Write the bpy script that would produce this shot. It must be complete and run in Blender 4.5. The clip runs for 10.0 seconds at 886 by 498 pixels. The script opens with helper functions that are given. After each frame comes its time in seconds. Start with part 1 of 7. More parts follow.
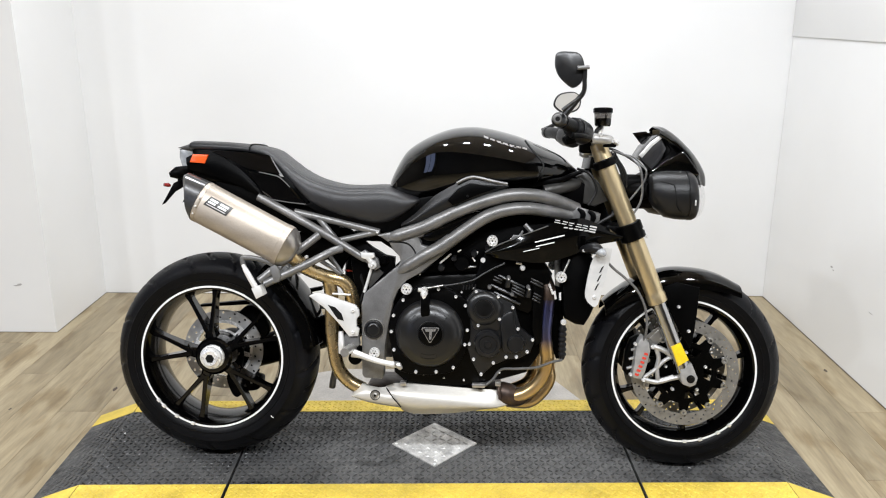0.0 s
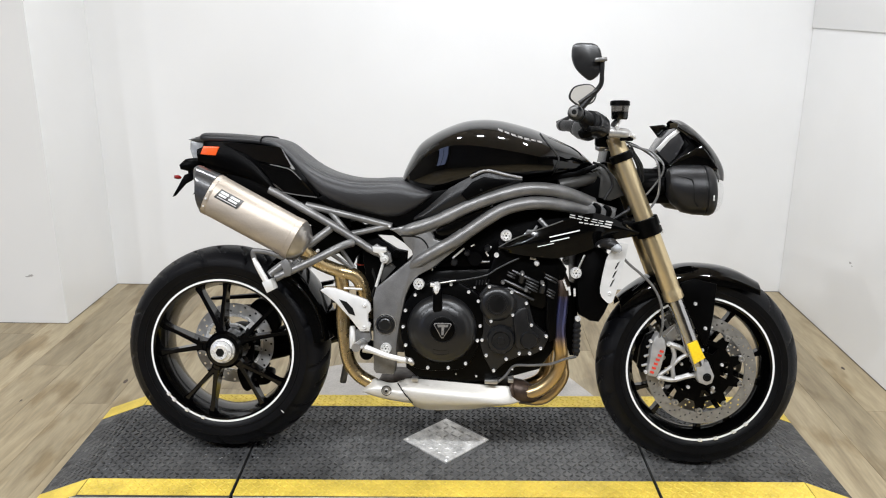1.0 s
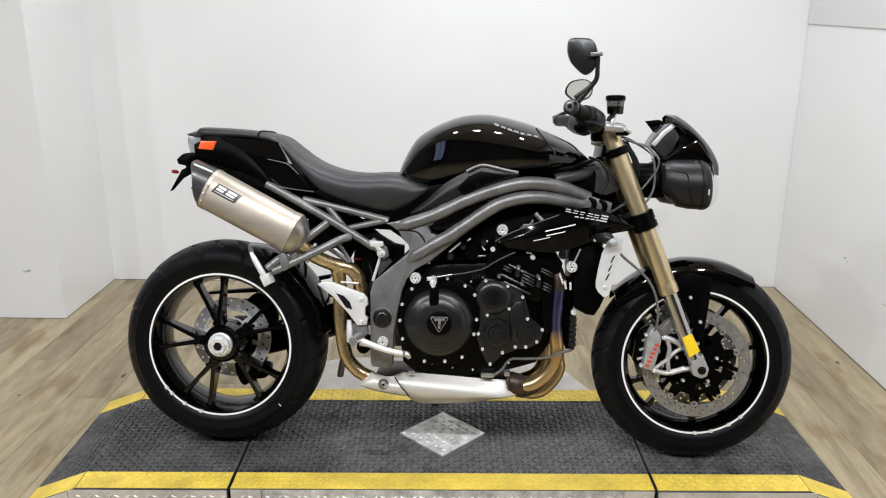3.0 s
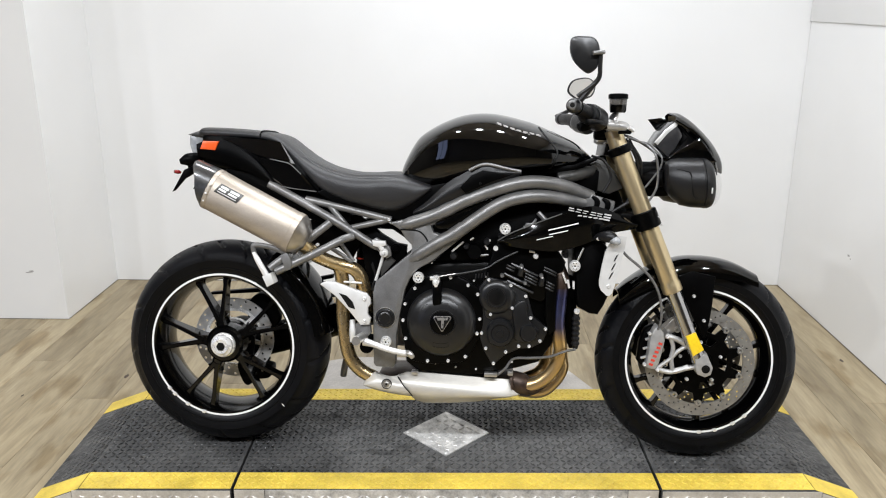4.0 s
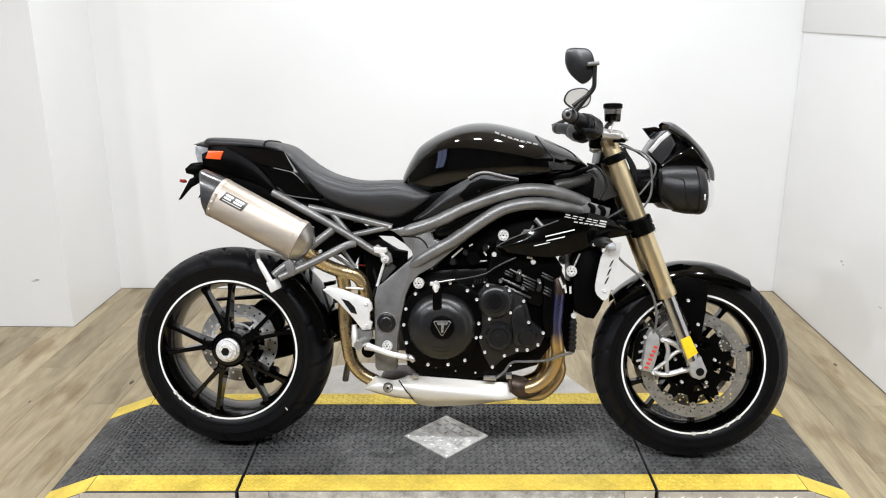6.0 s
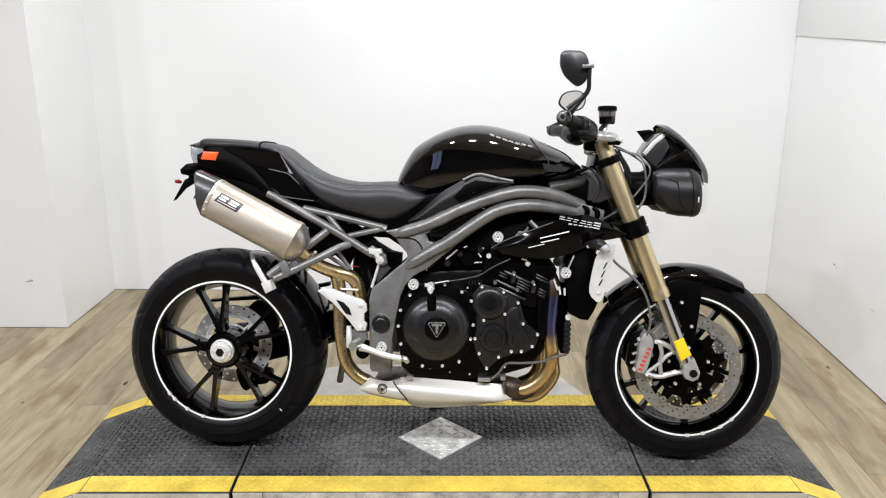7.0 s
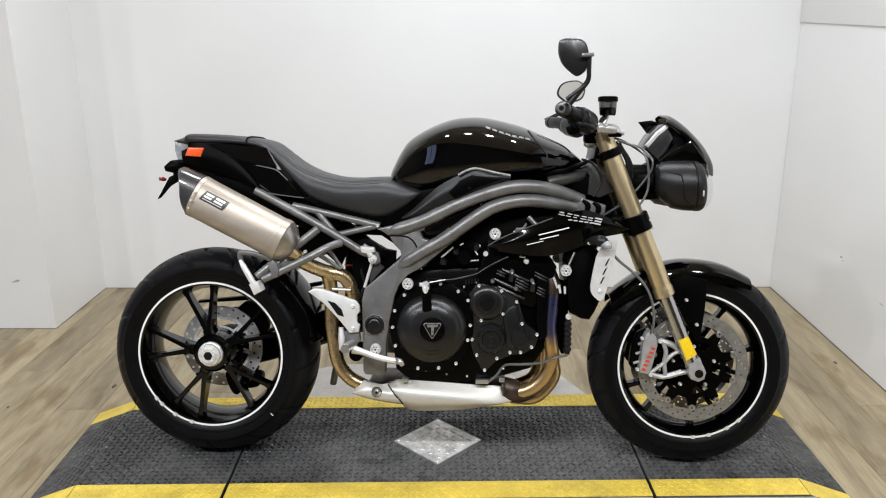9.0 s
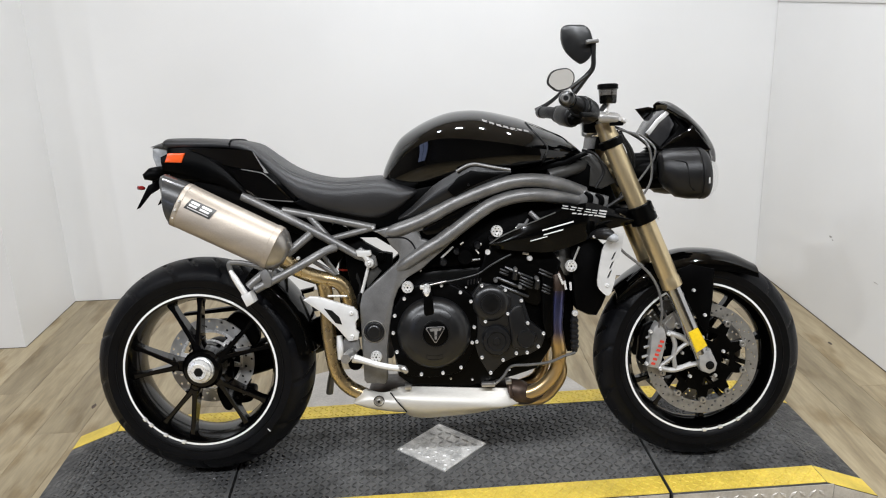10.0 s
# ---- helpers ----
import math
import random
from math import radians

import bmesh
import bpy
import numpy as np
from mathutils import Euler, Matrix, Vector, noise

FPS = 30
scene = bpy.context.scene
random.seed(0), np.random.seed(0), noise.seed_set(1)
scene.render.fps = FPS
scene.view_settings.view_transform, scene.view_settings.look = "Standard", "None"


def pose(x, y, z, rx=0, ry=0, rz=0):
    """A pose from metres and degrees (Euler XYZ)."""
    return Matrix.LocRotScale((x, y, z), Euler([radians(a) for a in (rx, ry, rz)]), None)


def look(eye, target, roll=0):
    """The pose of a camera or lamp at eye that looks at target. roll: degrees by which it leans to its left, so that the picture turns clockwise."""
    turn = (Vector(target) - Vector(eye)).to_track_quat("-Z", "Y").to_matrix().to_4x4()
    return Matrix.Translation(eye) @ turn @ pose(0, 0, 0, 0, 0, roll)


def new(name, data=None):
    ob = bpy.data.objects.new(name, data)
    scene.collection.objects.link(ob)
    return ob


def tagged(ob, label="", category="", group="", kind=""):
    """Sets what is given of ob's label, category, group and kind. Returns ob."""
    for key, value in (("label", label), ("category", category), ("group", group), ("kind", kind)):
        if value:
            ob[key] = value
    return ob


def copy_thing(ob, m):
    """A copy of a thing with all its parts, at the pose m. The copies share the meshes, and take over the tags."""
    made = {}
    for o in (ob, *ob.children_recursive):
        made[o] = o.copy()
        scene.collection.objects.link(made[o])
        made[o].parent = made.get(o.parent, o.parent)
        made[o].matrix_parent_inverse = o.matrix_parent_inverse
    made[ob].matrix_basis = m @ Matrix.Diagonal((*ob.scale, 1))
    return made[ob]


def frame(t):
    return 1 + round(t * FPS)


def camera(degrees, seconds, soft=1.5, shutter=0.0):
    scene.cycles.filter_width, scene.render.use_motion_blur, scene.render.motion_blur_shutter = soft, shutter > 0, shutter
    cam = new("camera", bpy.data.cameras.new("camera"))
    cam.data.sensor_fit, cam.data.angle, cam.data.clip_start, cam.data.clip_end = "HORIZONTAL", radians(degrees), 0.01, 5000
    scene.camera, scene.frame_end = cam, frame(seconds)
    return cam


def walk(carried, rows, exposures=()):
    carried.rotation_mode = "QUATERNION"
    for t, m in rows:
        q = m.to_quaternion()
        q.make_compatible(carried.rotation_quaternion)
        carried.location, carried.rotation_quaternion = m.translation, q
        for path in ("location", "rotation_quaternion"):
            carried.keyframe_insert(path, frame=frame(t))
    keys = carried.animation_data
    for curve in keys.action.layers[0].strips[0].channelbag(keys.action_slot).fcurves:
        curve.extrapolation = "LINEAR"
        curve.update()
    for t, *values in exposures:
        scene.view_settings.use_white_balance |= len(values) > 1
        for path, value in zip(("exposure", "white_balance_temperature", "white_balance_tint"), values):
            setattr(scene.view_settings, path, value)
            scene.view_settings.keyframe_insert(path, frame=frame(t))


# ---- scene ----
cam = camera(57.5, 10.0, soft=1.1)
PATH = [
    (0, (0.003, -2.37, 1.4), (-0.019, -0.45, 0.84), 0.1),
    (0.5, (0.004, -2.345, 1.403), (-0.039, -0.426, 0.84), 0.0),
    (1, (-0.003, -2.336, 1.4), (-0.052, -0.423, 0.819), 0.2),
    (1.5, (0.006, -2.34, 1.399), (-0.039, -0.426, 0.821), 0.2),
    (2, (0.002, -2.347, 1.398), (-0.049, -0.436, 0.812), 0.4),
    (2.5, (0.001, -2.351, 1.396), (-0.043, -0.439, 0.809), 0.3),
    (4, (-0.002, -2.346, 1.395), (-0.05, -0.436, 0.805), 0.0),
    (4.5, (0.0, -2.357, 1.397), (-0.059, -0.446, 0.81), -0.6),
    (5, (0.001, -2.366, 1.401), (-0.039, -0.455, 0.812), -0.2),
    (5.5, (0.0, -2.389, 1.402), (-0.052, -0.475, 0.824), -0.3),
    (7, (-0.001, -2.409, 1.4), (-0.035, -0.489, 0.839), 0.1),
    (7.5, (0.0, -2.394, 1.397), (-0.04, -0.475, 0.834), 0.1),
    (8, (0.008, -2.364, 1.397), (-0.013, -0.448, 0.824), -0.3),
    (8.5, (0.009, -2.34, 1.394), (-0.029, -0.428, 0.809), -0.5),
    (9, (0.009, -2.317, 1.392), (-0.023, -0.404, 0.811), -0.4),
    (9.5, (-0.005, -2.29, 1.39), (0.0, -0.382, 0.792), 0.3),
    (10, (-0.095, -2.217, 1.391), (-0.033, -0.312, 0.786), -2.1),
]
walk(cam, [(t, look(eye, target, roll)) for t, eye, target, roll in PATH],
     exposures=[(0, 0.0), (0.5, -0.05), (1, -0.12), (1.5, -0.22), (2, -0.28), (2.5, -0.28), (4, -0.12), (4.5, -0.02), (5, 0.0), (5.5, 0.0), (7, -0.05), (7.5, -0.12), (8, -0.2), (8.5, -0.28), (9, -0.3), (9.5, -0.3), (10, -0.28)])

# ---- world and light ----
world = bpy.data.worlds.new("world")
scene.world = world
world.use_nodes = True
world.node_tree.nodes["Background"].inputs[0].default_value = (0.9, 0.95, 1.0, 1)
world.node_tree.nodes["Background"].inputs[1].default_value = 0.05

CEILING = 2.9
# the back row and the front row's left end are added to brighten walls
LAMPS = [(x, -2.1) for x in (-3.4, -2.6, -1.8, -1.0, -0.2, 0.6, 1.4)] + [(x, 0.5) for x in (-0.65, -0.15, 0.35, 0.85)]
for lx, ly in LAMPS:
    lamp = bpy.data.lights.new("ceiling_lamp", "AREA")
    lamp.shape, lamp.size = "DISK", 0.11
    lamp.energy, lamp.color = 40.5 if ly < -1 else 14.5, (0.896, 0.93, 0.981)
    new("ceiling_lamp", lamp).matrix_world = look((lx, ly, CEILING - 0.02), (lx, ly, 0))


# ---- materials ----
def material(name, colour, rough=0.5, metal=0.0, vary=0.15, scale=8.0, bump=0.0, bump_scale=60.0, coat=0.0, spec=0.5, stretch=(1, 1, 1), grain=0.0):
    """A surface with broad and fine variation of colour and gloss, and a little relief."""
    m = bpy.data.materials.new(name)
    m.use_nodes = True
    nodes, links = m.node_tree.nodes, m.node_tree.links
    b = nodes["Principled BSDF"]
    b.inputs["Metallic"].default_value = metal
    b.inputs["Coat Weight"].default_value = coat
    b.inputs["Coat Roughness"].default_value = 0.03
    b.inputs["Specular IOR Level"].default_value = spec
    co, mp = nodes.new("ShaderNodeTexCoord"), nodes.new("ShaderNodeMapping")
    mp.inputs["Scale"].default_value = stretch
    links.new(co.outputs["Object"], mp.inputs["Vector"])
    big, fine = nodes.new("ShaderNodeTexNoise"), nodes.new("ShaderNodeTexNoise")
    for n, sc, det in ((big, scale, 5), (fine, bump_scale, 3)):
        n.inputs["Scale"].default_value, n.inputs["Detail"].default_value = sc, det
        links.new(mp.outputs["Vector"], n.inputs["Vector"])
    ramp = nodes.new("ShaderNodeValToRGB")
    lo, hi = 1 - vary, 1 + vary
    ramp.color_ramp.elements[0].position, ramp.color_ramp.elements[1].position = 0.3, 0.7
    ramp.color_ramp.elements[0].color = (*[min(1, c * lo) for c in colour], 1)
    ramp.color_ramp.elements[1].color = (*[min(1, c * hi) for c in colour], 1)
    links.new(big.outputs["Fac"], ramp.inputs["Fac"])
    out = ramp.outputs["Color"]
    if grain:
        mix = nodes.new("ShaderNodeMixRGB")
        mix.blend_type, mix.inputs[0].default_value = "OVERLAY", grain
        links.new(out, mix.inputs[1])
        links.new(fine.outputs["Fac"], mix.inputs[2])
        out = mix.outputs[0]
    links.new(out, b.inputs["Base Color"])
    mr = nodes.new("ShaderNodeMapRange")
    mr.inputs["To Min"].default_value, mr.inputs["To Max"].default_value = rough * 0.8, min(1, rough * 1.2)
    links.new(fine.outputs["Fac"], mr.inputs["Value"])
    links.new(mr.outputs["Result"], b.inputs["Roughness"])
    if bump:
        bp = nodes.new("ShaderNodeBump")
        bp.inputs["Strength"].default_value, bp.inputs["Distance"].default_value = bump, 0.002
        links.new(fine.outputs["Fac"], bp.inputs["Height"])
        links.new(bp.outputs["Normal"], b.inputs["Normal"])
    return m


PAINT_WALL = material("white_wall_paint", (0.78, 0.78, 0.775), 0.6, vary=0.03, scale=1.3, bump=0.12, bump_scale=240)
DARK_WALL = material("dark_showroom_paint", (0.10, 0.09, 0.08), 0.7, vary=0.1, scale=2, bump=0.1, bump_scale=200)
CEIL_TILE = material("ceiling_board", (0.62, 0.55, 0.47), 0.8, vary=0.05, scale=3, bump=0.2, bump_scale=150)
SCUFF = material("grey_scuff", (0.42, 0.41, 0.40), 0.7, vary=0.3, scale=90)
GLOSS = material("black_gloss_paint", (0.0009, 0.0009, 0.0009), 0.04, vary=0.2, scale=5, spec=0.5)
SATIN = material("black_satin_plastic", (0.0010, 0.0010, 0.0011), 0.40, vary=0.25, scale=20, bump=0.15, bump_scale=500, spec=0.05)
ENGINE = material("black_engine_paint", (0.0009, 0.0009, 0.0009), 0.30, vary=0.3, scale=25, bump=0.2, bump_scale=350, spec=0.09)
SCOOP = material("black_scoop_paint", (0.0014, 0.0014, 0.0014), 0.10, vary=0.2, scale=20, spec=0.16)
COVER = material("black_cover_paint", (0.0068, 0.0069, 0.0075), 0.31, vary=0.15, scale=9, bump=0.0, bump_scale=45, spec=0.5)
WHEEL = material("black_wheel_paint", (0.0008, 0.0008, 0.0009), 0.13, vary=0.3, scale=20, spec=0.40)
RUBBER = material("grip_rubber", (0.0028, 0.0029, 0.0034), 0.42, vary=0.35, scale=16, bump=0.35, bump_scale=260, spec=0.18)
PLASTIC = material("dark_grey_plastic", (0.0085, 0.0085, 0.0092), 0.36, vary=0.15, scale=20, bump=0.2, bump_scale=500, spec=0.34)
LEATHER = material("black_seat_vinyl", (0.0165, 0.0165, 0.0179), 0.42, vary=0.15, scale=15, bump=0.4, bump_scale=420, spec=0.5)
FRAME = material("graphite_frame_paint", (0.182, 0.180, 0.177), 0.38, metal=0.55, vary=0.2, scale=26, bump=0.22, bump_scale=420, grain=0.25)
FRAME_DARK = material("dark_graphite_paint", (0.065, 0.064, 0.061), 0.42, metal=0.6, vary=0.1, scale=18)
SILVER = material("silver_painted_alloy", (0.74, 0.735, 0.72), 0.36, metal=0.35, vary=0.08, scale=30, bump=0.08, bump_scale=500)
ALLOY = material("cast_alloy", (0.62, 0.61, 0.59), 0.3, metal=0.9, vary=0.12, scale=40, bump=0.12, bump_scale=300)
STEEL = material("drilled_disc_steel", (0.37, 0.36, 0.34), 0.34, metal=0.75, vary=0.12, scale=30, grain=0.2)
BOLT = material("bright_bolt_steel", (0.86, 0.855, 0.84), 0.28, metal=0.5, vary=0.08, scale=60)
CHROME = material("satin_chrome_slider", (0.50, 0.50, 0.505), 0.16, metal=1.0, vary=0.05, scale=30)
GOLD = material("gold_fork_anodising", (0.65, 0.53, 0.325), 0.30, metal=0.85, vary=0.025, scale=12, stretch=(1, 1, 0.3))
TITAN = material("brushed_titanium", (0.47, 0.415, 0.352), 0.50, metal=0.8, vary=0.10, scale=7, bump=0.12, bump_scale=240, stretch=(1, 1, 4), grain=0.22)
POLISH = material("polished_steel", (0.45, 0.425, 0.395), 0.33, metal=0.95, vary=0.15, scale=25)
CARBON = material("carbon_end_cap", (0.03, 0.03, 0.03), 0.30, vary=0.25, scale=120, coat=0.4)
SHIELD = material("brushed_heat_shield", (0.58, 0.56, 0.515), 0.48, metal=0.4, vary=0.14, scale=8, bump=0.1, bump_scale=200, stretch=(0.4, 1, 3), grain=0.15)
COLLECT = material("stained_collector", (0.060, 0.040, 0.030), 0.42, metal=0.6, vary=0.5, scale=40)
WHITE = material("white_rim_stripe", (0.80, 0.80, 0.79), 0.45, vary=0.05)
EMBLEM = material("silver_emblem", (0.34, 0.33, 0.32), 0.28, metal=0.6, vary=0.08, scale=80)
INK = material("black_ink", (0.005, 0.005, 0.005), 0.4, vary=0.2, spec=0.2)
RED = material("red_ink", (0.62, 0.05, 0.03), 0.4, vary=0.1)
ORANGE = material("orange_reflector", (0.85, 0.11, 0.02), 0.25, vary=0.08, scale=120, coat=0.5)
YELLOW_R = material("yellow_reflector", (0.88, 0.60, 0.02), 0.3, vary=0.08, scale=120, coat=0.4)
CAST_GREY = material("machined_caliper_alloy", (0.46, 0.455, 0.445), 0.36, metal=0.55, vary=0.15, scale=45, bump=0.15, bump_scale=300)
FROST = material("frosted_tail_lens", (0.30, 0.31, 0.32), 0.22, vary=0.3, scale=60, coat=0.5)
POD = material("dark_pod_metal", (0.055, 0.055, 0.058), 0.20, metal=0.5, vary=0.1, scale=20)
RED_R = material("red_lens", (0.22, 0.008, 0.008), 0.2, vary=0.1, coat=0.5)
THREAD = material("grey_thread", (0.16, 0.16, 0.16), 0.7, vary=0.2, scale=300)
CABLE = material("black_cable", (0.008, 0.008, 0.008), 0.4, vary=0.2, spec=0.3)
HOSE = material("braided_hose", (0.16, 0.16, 0.16), 0.35, metal=0.4, vary=0.4, scale=300)
YELLOW = material("yellow_floor_paint", (0.66, 0.485, 0.07), 0.5, vary=0.22, scale=9, bump=0.2, bump_scale=160, grain=0.35)
PLATE = material("bare_tread_aluminium", (0.56, 0.55, 0.53), 0.42, metal=0.4, vary=0.4, scale=26, bump=0.35, bump_scale=160, grain=0.5)
PLATE_WORN = material("dull_tread_aluminium", (0.62, 0.59, 0.54), 0.40, metal=0.4, vary=0.2, scale=12, bump=0.25, bump_scale=160, grain=0.3)
FLAP = material("grey_floor_plate", (0.47, 0.445, 0.415), 0.5, metal=0.2, vary=0.2, scale=7, bump=0.2, bump_scale=150, grain=0.3)
BOARD = material("brown_underlay", (0.06, 0.045, 0.028), 0.8, vary=0.2)
JOINT = material("black_joint", (0.004, 0.004, 0.004), 0.7, vary=0.2, spec=0.2)


def dusty_deck(name, dark, dust, rough, cover):
    """Black tread plate under trodden-in grey dust, with pale specks and dark scuffs."""
    m = bpy.data.materials.new(name)
    m.use_nodes = True
    nodes, links = m.node_tree.nodes, m.node_tree.links
    b = nodes["Principled BSDF"]
    co = nodes.new("ShaderNodeTexCoord")

    def noise(scale, detail, distort=0.0):
        n = nodes.new("ShaderNodeTexNoise")
        n.inputs["Scale"].default_value, n.inputs["Detail"].default_value, n.inputs["Distortion"].default_value = scale, detail, distort
        links.new(co.outputs["Object"], n.inputs["Vector"])
        return n.outputs["Fac"]

    def ramp(fac, lo, hi, c0, c1):
        r = nodes.new("ShaderNodeValToRGB")
        r.color_ramp.elements[0].position, r.color_ramp.elements[0].color = lo, (c0, c0, c0, 1)
        r.color_ramp.elements[1].position, r.color_ramp.elements[1].color = hi, (c1, c1, c1, 1)
        links.new(fac, r.inputs["Fac"])
        return r.outputs["Color"]

    def mix(kind, fac, a, c):
        x = nodes.new("ShaderNodeMixRGB")
        x.blend_type = kind
        for k, v in enumerate((fac, a, c)):
            if isinstance(v, bpy.types.NodeSocket):
                links.new(v, x.inputs[k])
            else:
                x.inputs[k].default_value = v
        return x.outputs[0]

    shift, away, reach = nodes.new("ShaderNodeMapping"), nodes.new("ShaderNodeVectorMath"), nodes.new("ShaderNodeMapRange")
    shift.inputs["Location"].default_value, shift.inputs["Scale"].default_value = (-0.1, 0.95, 0), (1.7, 5.6, 0)
    away.operation = "LENGTH"
    links.new(co.outputs["Object"], shift.inputs["Vector"])
    links.new(shift.outputs["Vector"], away.inputs[0])
    reach.inputs["From Min"].default_value, reach.inputs["From Max"].default_value = 0.45, 1.25
    reach.inputs["To Min"].default_value, reach.inputs["To Max"].default_value = 0.30, -0.05
    links.new(away.outputs["Value"], reach.inputs["Value"])
    trod = nodes.new("ShaderNodeMath")
    trod.operation = "ADD"
    links.new(noise(3.2, 6, 0.6), trod.inputs[0])
    links.new(reach.outputs["Result"], trod.inputs[1])
    patches = ramp(trod.outputs[0], 0.40, 0.66, 0.0, cover)
    film = mix("MULTIPLY", 1.0, patches, ramp(noise(46, 4), 0.30, 0.62, 0.35, 1.0))
    colour = mix("MIX", film, (*dark, 1), (*dust, 1))
    colour = mix("MIX", ramp(noise(120, 2), 0.70, 0.75, 0.0, 0.7), colour, (0.30, 0.29, 0.28, 1))
    colour = mix("MULTIPLY", 1.0, colour, ramp(noise(7, 5, 1.0), 0.34, 0.44, 0.55, 1.0))
    links.new(colour, b.inputs["Base Color"])
    links.new(ramp(noise(34, 6, 0.8), 0.36, 0.66, rough - 0.2, rough + 0.25), b.inputs["Roughness"])
    b.inputs["Specular IOR Level"].default_value = 0.32
    bp = nodes.new("ShaderNodeBump")
    bp.inputs["Strength"].default_value, bp.inputs["Distance"].default_value = 0.35, 0.002
    links.new(noise(220, 3), bp.inputs["Height"])
    links.new(bp.outputs["Normal"], b.inputs["Normal"])
    return m


DECK = dusty_deck("black_tread_plate", (0.047, 0.047, 0.0475), (0.120, 0.119, 0.116), 0.55, 0.95)
TREAD = dusty_deck("dark_tread_tops", (0.008, 0.008, 0.008), (0.090, 0.089, 0.087), 0.30, 0.85)


def tyre_rubber():
    """Black sidewalls, and a tread greyed by wear, road dust and a painted-in blue-grey sheen."""
    m = material("tyre_rubber", (0.0016, 0.0017, 0.0023), 0.40, vary=0.35, scale=16, bump=0.35, bump_scale=240, spec=0.17)
    nodes, links = m.node_tree.nodes, m.node_tree.links
    b = nodes["Principled BSDF"]
    co, flat, far, worn, mix = (nodes.new(k) for k in ("ShaderNodeTexCoord", "ShaderNodeVectorMath", "ShaderNodeVectorMath", "ShaderNodeMapRange", "ShaderNodeMixRGB"))
    flat.operation, flat.inputs[1].default_value = "MULTIPLY", (1, 0, 1)
    far.operation = "LENGTH"
    links.new(co.outputs["Object"], flat.inputs[0])
    links.new(flat.outputs[0], far.inputs[0])
    worn.inputs["From Min"].default_value, worn.inputs["From Max"].default_value = 0.258, 0.284
    links.new(far.outputs["Value"], worn.inputs["Value"])
    patchy = nodes.new("ShaderNodeTexNoise")
    patchy.inputs["Scale"].default_value, patchy.inputs["Detail"].default_value = 14, 6
    links.new(co.outputs["Object"], patchy.inputs["Vector"])
    share = nodes.new("ShaderNodeMath")
    share.operation = "MULTIPLY"
    links.new(worn.outputs["Result"], share.inputs[0])
    links.new(patchy.outputs["Fac"], share.inputs[1])
    links.new(share.outputs[0], mix.inputs[0])
    links.new(b.inputs["Base Color"].links[0].from_socket, mix.inputs[1])
    # blue-grey tint holds the tread's sheen as well as its dust
    mix.inputs[2].default_value = (0.0105, 0.0110, 0.0135, 1)
    links.new(mix.outputs[0], b.inputs["Base Color"])
    return m


TYRE = tyre_rubber()


def header_metal():
    """Stainless pipe with heat tint that follows its own height: straw, then blue near the port."""
    m = material("heat_tinted_pipe", (0.46, 0.35, 0.2), 0.30, metal=0.9, vary=0.1, scale=30)
    nodes, links = m.node_tree.nodes, m.node_tree.links
    b = nodes["Principled BSDF"]
    co, sep, ramp, mr = (nodes.new(k) for k in ("ShaderNodeTexCoord", "ShaderNodeSeparateXYZ", "ShaderNodeValToRGB", "ShaderNodeMapRange"))
    links.new(co.outputs["Object"], sep.inputs[0])
    mr.inputs["From Min"].default_value, mr.inputs["From Max"].default_value = 0.2, 0.6
    links.new(sep.outputs["Z"], mr.inputs["Value"])
    e = ramp.color_ramp.elements
    e[0].position, e[0].color = 0.0, (0.58, 0.43, 0.235, 1)
    e[1].position, e[1].color = 1.0, (0.08, 0.06, 0.05, 1)
    for p, c in ((0.42, (0.58, 0.39, 0.16, 1)), (0.52, (0.11, 0.10, 0.17, 1)), (0.62, (0.09, 0.10, 0.22, 1)), (0.76, (0.07, 0.07, 0.15, 1)), (0.84, (0.09, 0.065, 0.05, 1))):
        e.new(p).color = c
    links.new(mr.outputs["Result"], ramp.inputs["Fac"])
    links.new(ramp.outputs["Color"], b.inputs["Base Color"])
    return m


HEADER = header_metal()
PIPE = material("straw_tinted_pipe", (0.62, 0.48, 0.27), 0.28, metal=0.95, vary=0.06, scale=15)


def glass(name, rough=0.0, colour=(1, 1, 1)):
    m = bpy.data.materials.new(name)
    m.use_nodes = True
    b = m.node_tree.nodes["Principled BSDF"]
    b.inputs["Transmission Weight"].default_value = 1
    b.inputs["Roughness"].default_value = rough
    b.inputs["IOR"].default_value = 1.45
    b.inputs["Base Color"].default_value = (*colour, 1)
    return m


def clear_shell(name):
    """A thin clear cover: see-through, with a gloss."""
    m = bpy.data.materials.new(name)
    m.use_nodes = True
    nodes, links = m.node_tree.nodes, m.node_tree.links
    thin, shine, mix = (nodes.new(k) for k in ("ShaderNodeBsdfTransparent", "ShaderNodeBsdfGlossy", "ShaderNodeMixShader"))
    thin.inputs[0].default_value = (0.985, 0.985, 0.985, 1)
    shine.inputs["Roughness"].default_value = 0.03
    mix.inputs[0].default_value = 0.07
    links.new(thin.outputs[0], mix.inputs[1])
    links.new(shine.outputs[0], mix.inputs[2])
    links.new(mix.outputs[0], nodes["Material Output"].inputs[0])
    return m


LENS = clear_shell("clear_lamp_lens")
SMOKE = glass("smoked_cup", 0.1, (0.14, 0.13, 0.12))
MIRROR = material("mirror_glass", (0.62, 0.60, 0.57), 0.02, metal=1.0, vary=0.01)


def emitter(name, colour, strength):
    m = bpy.data.materials.new(name)
    m.use_nodes = True
    b = m.node_tree.nodes["Principled BSDF"]
    b.inputs["Emission Color"].default_value = (*colour, 1)
    b.inputs["Emission Strength"].default_value = strength
    return m


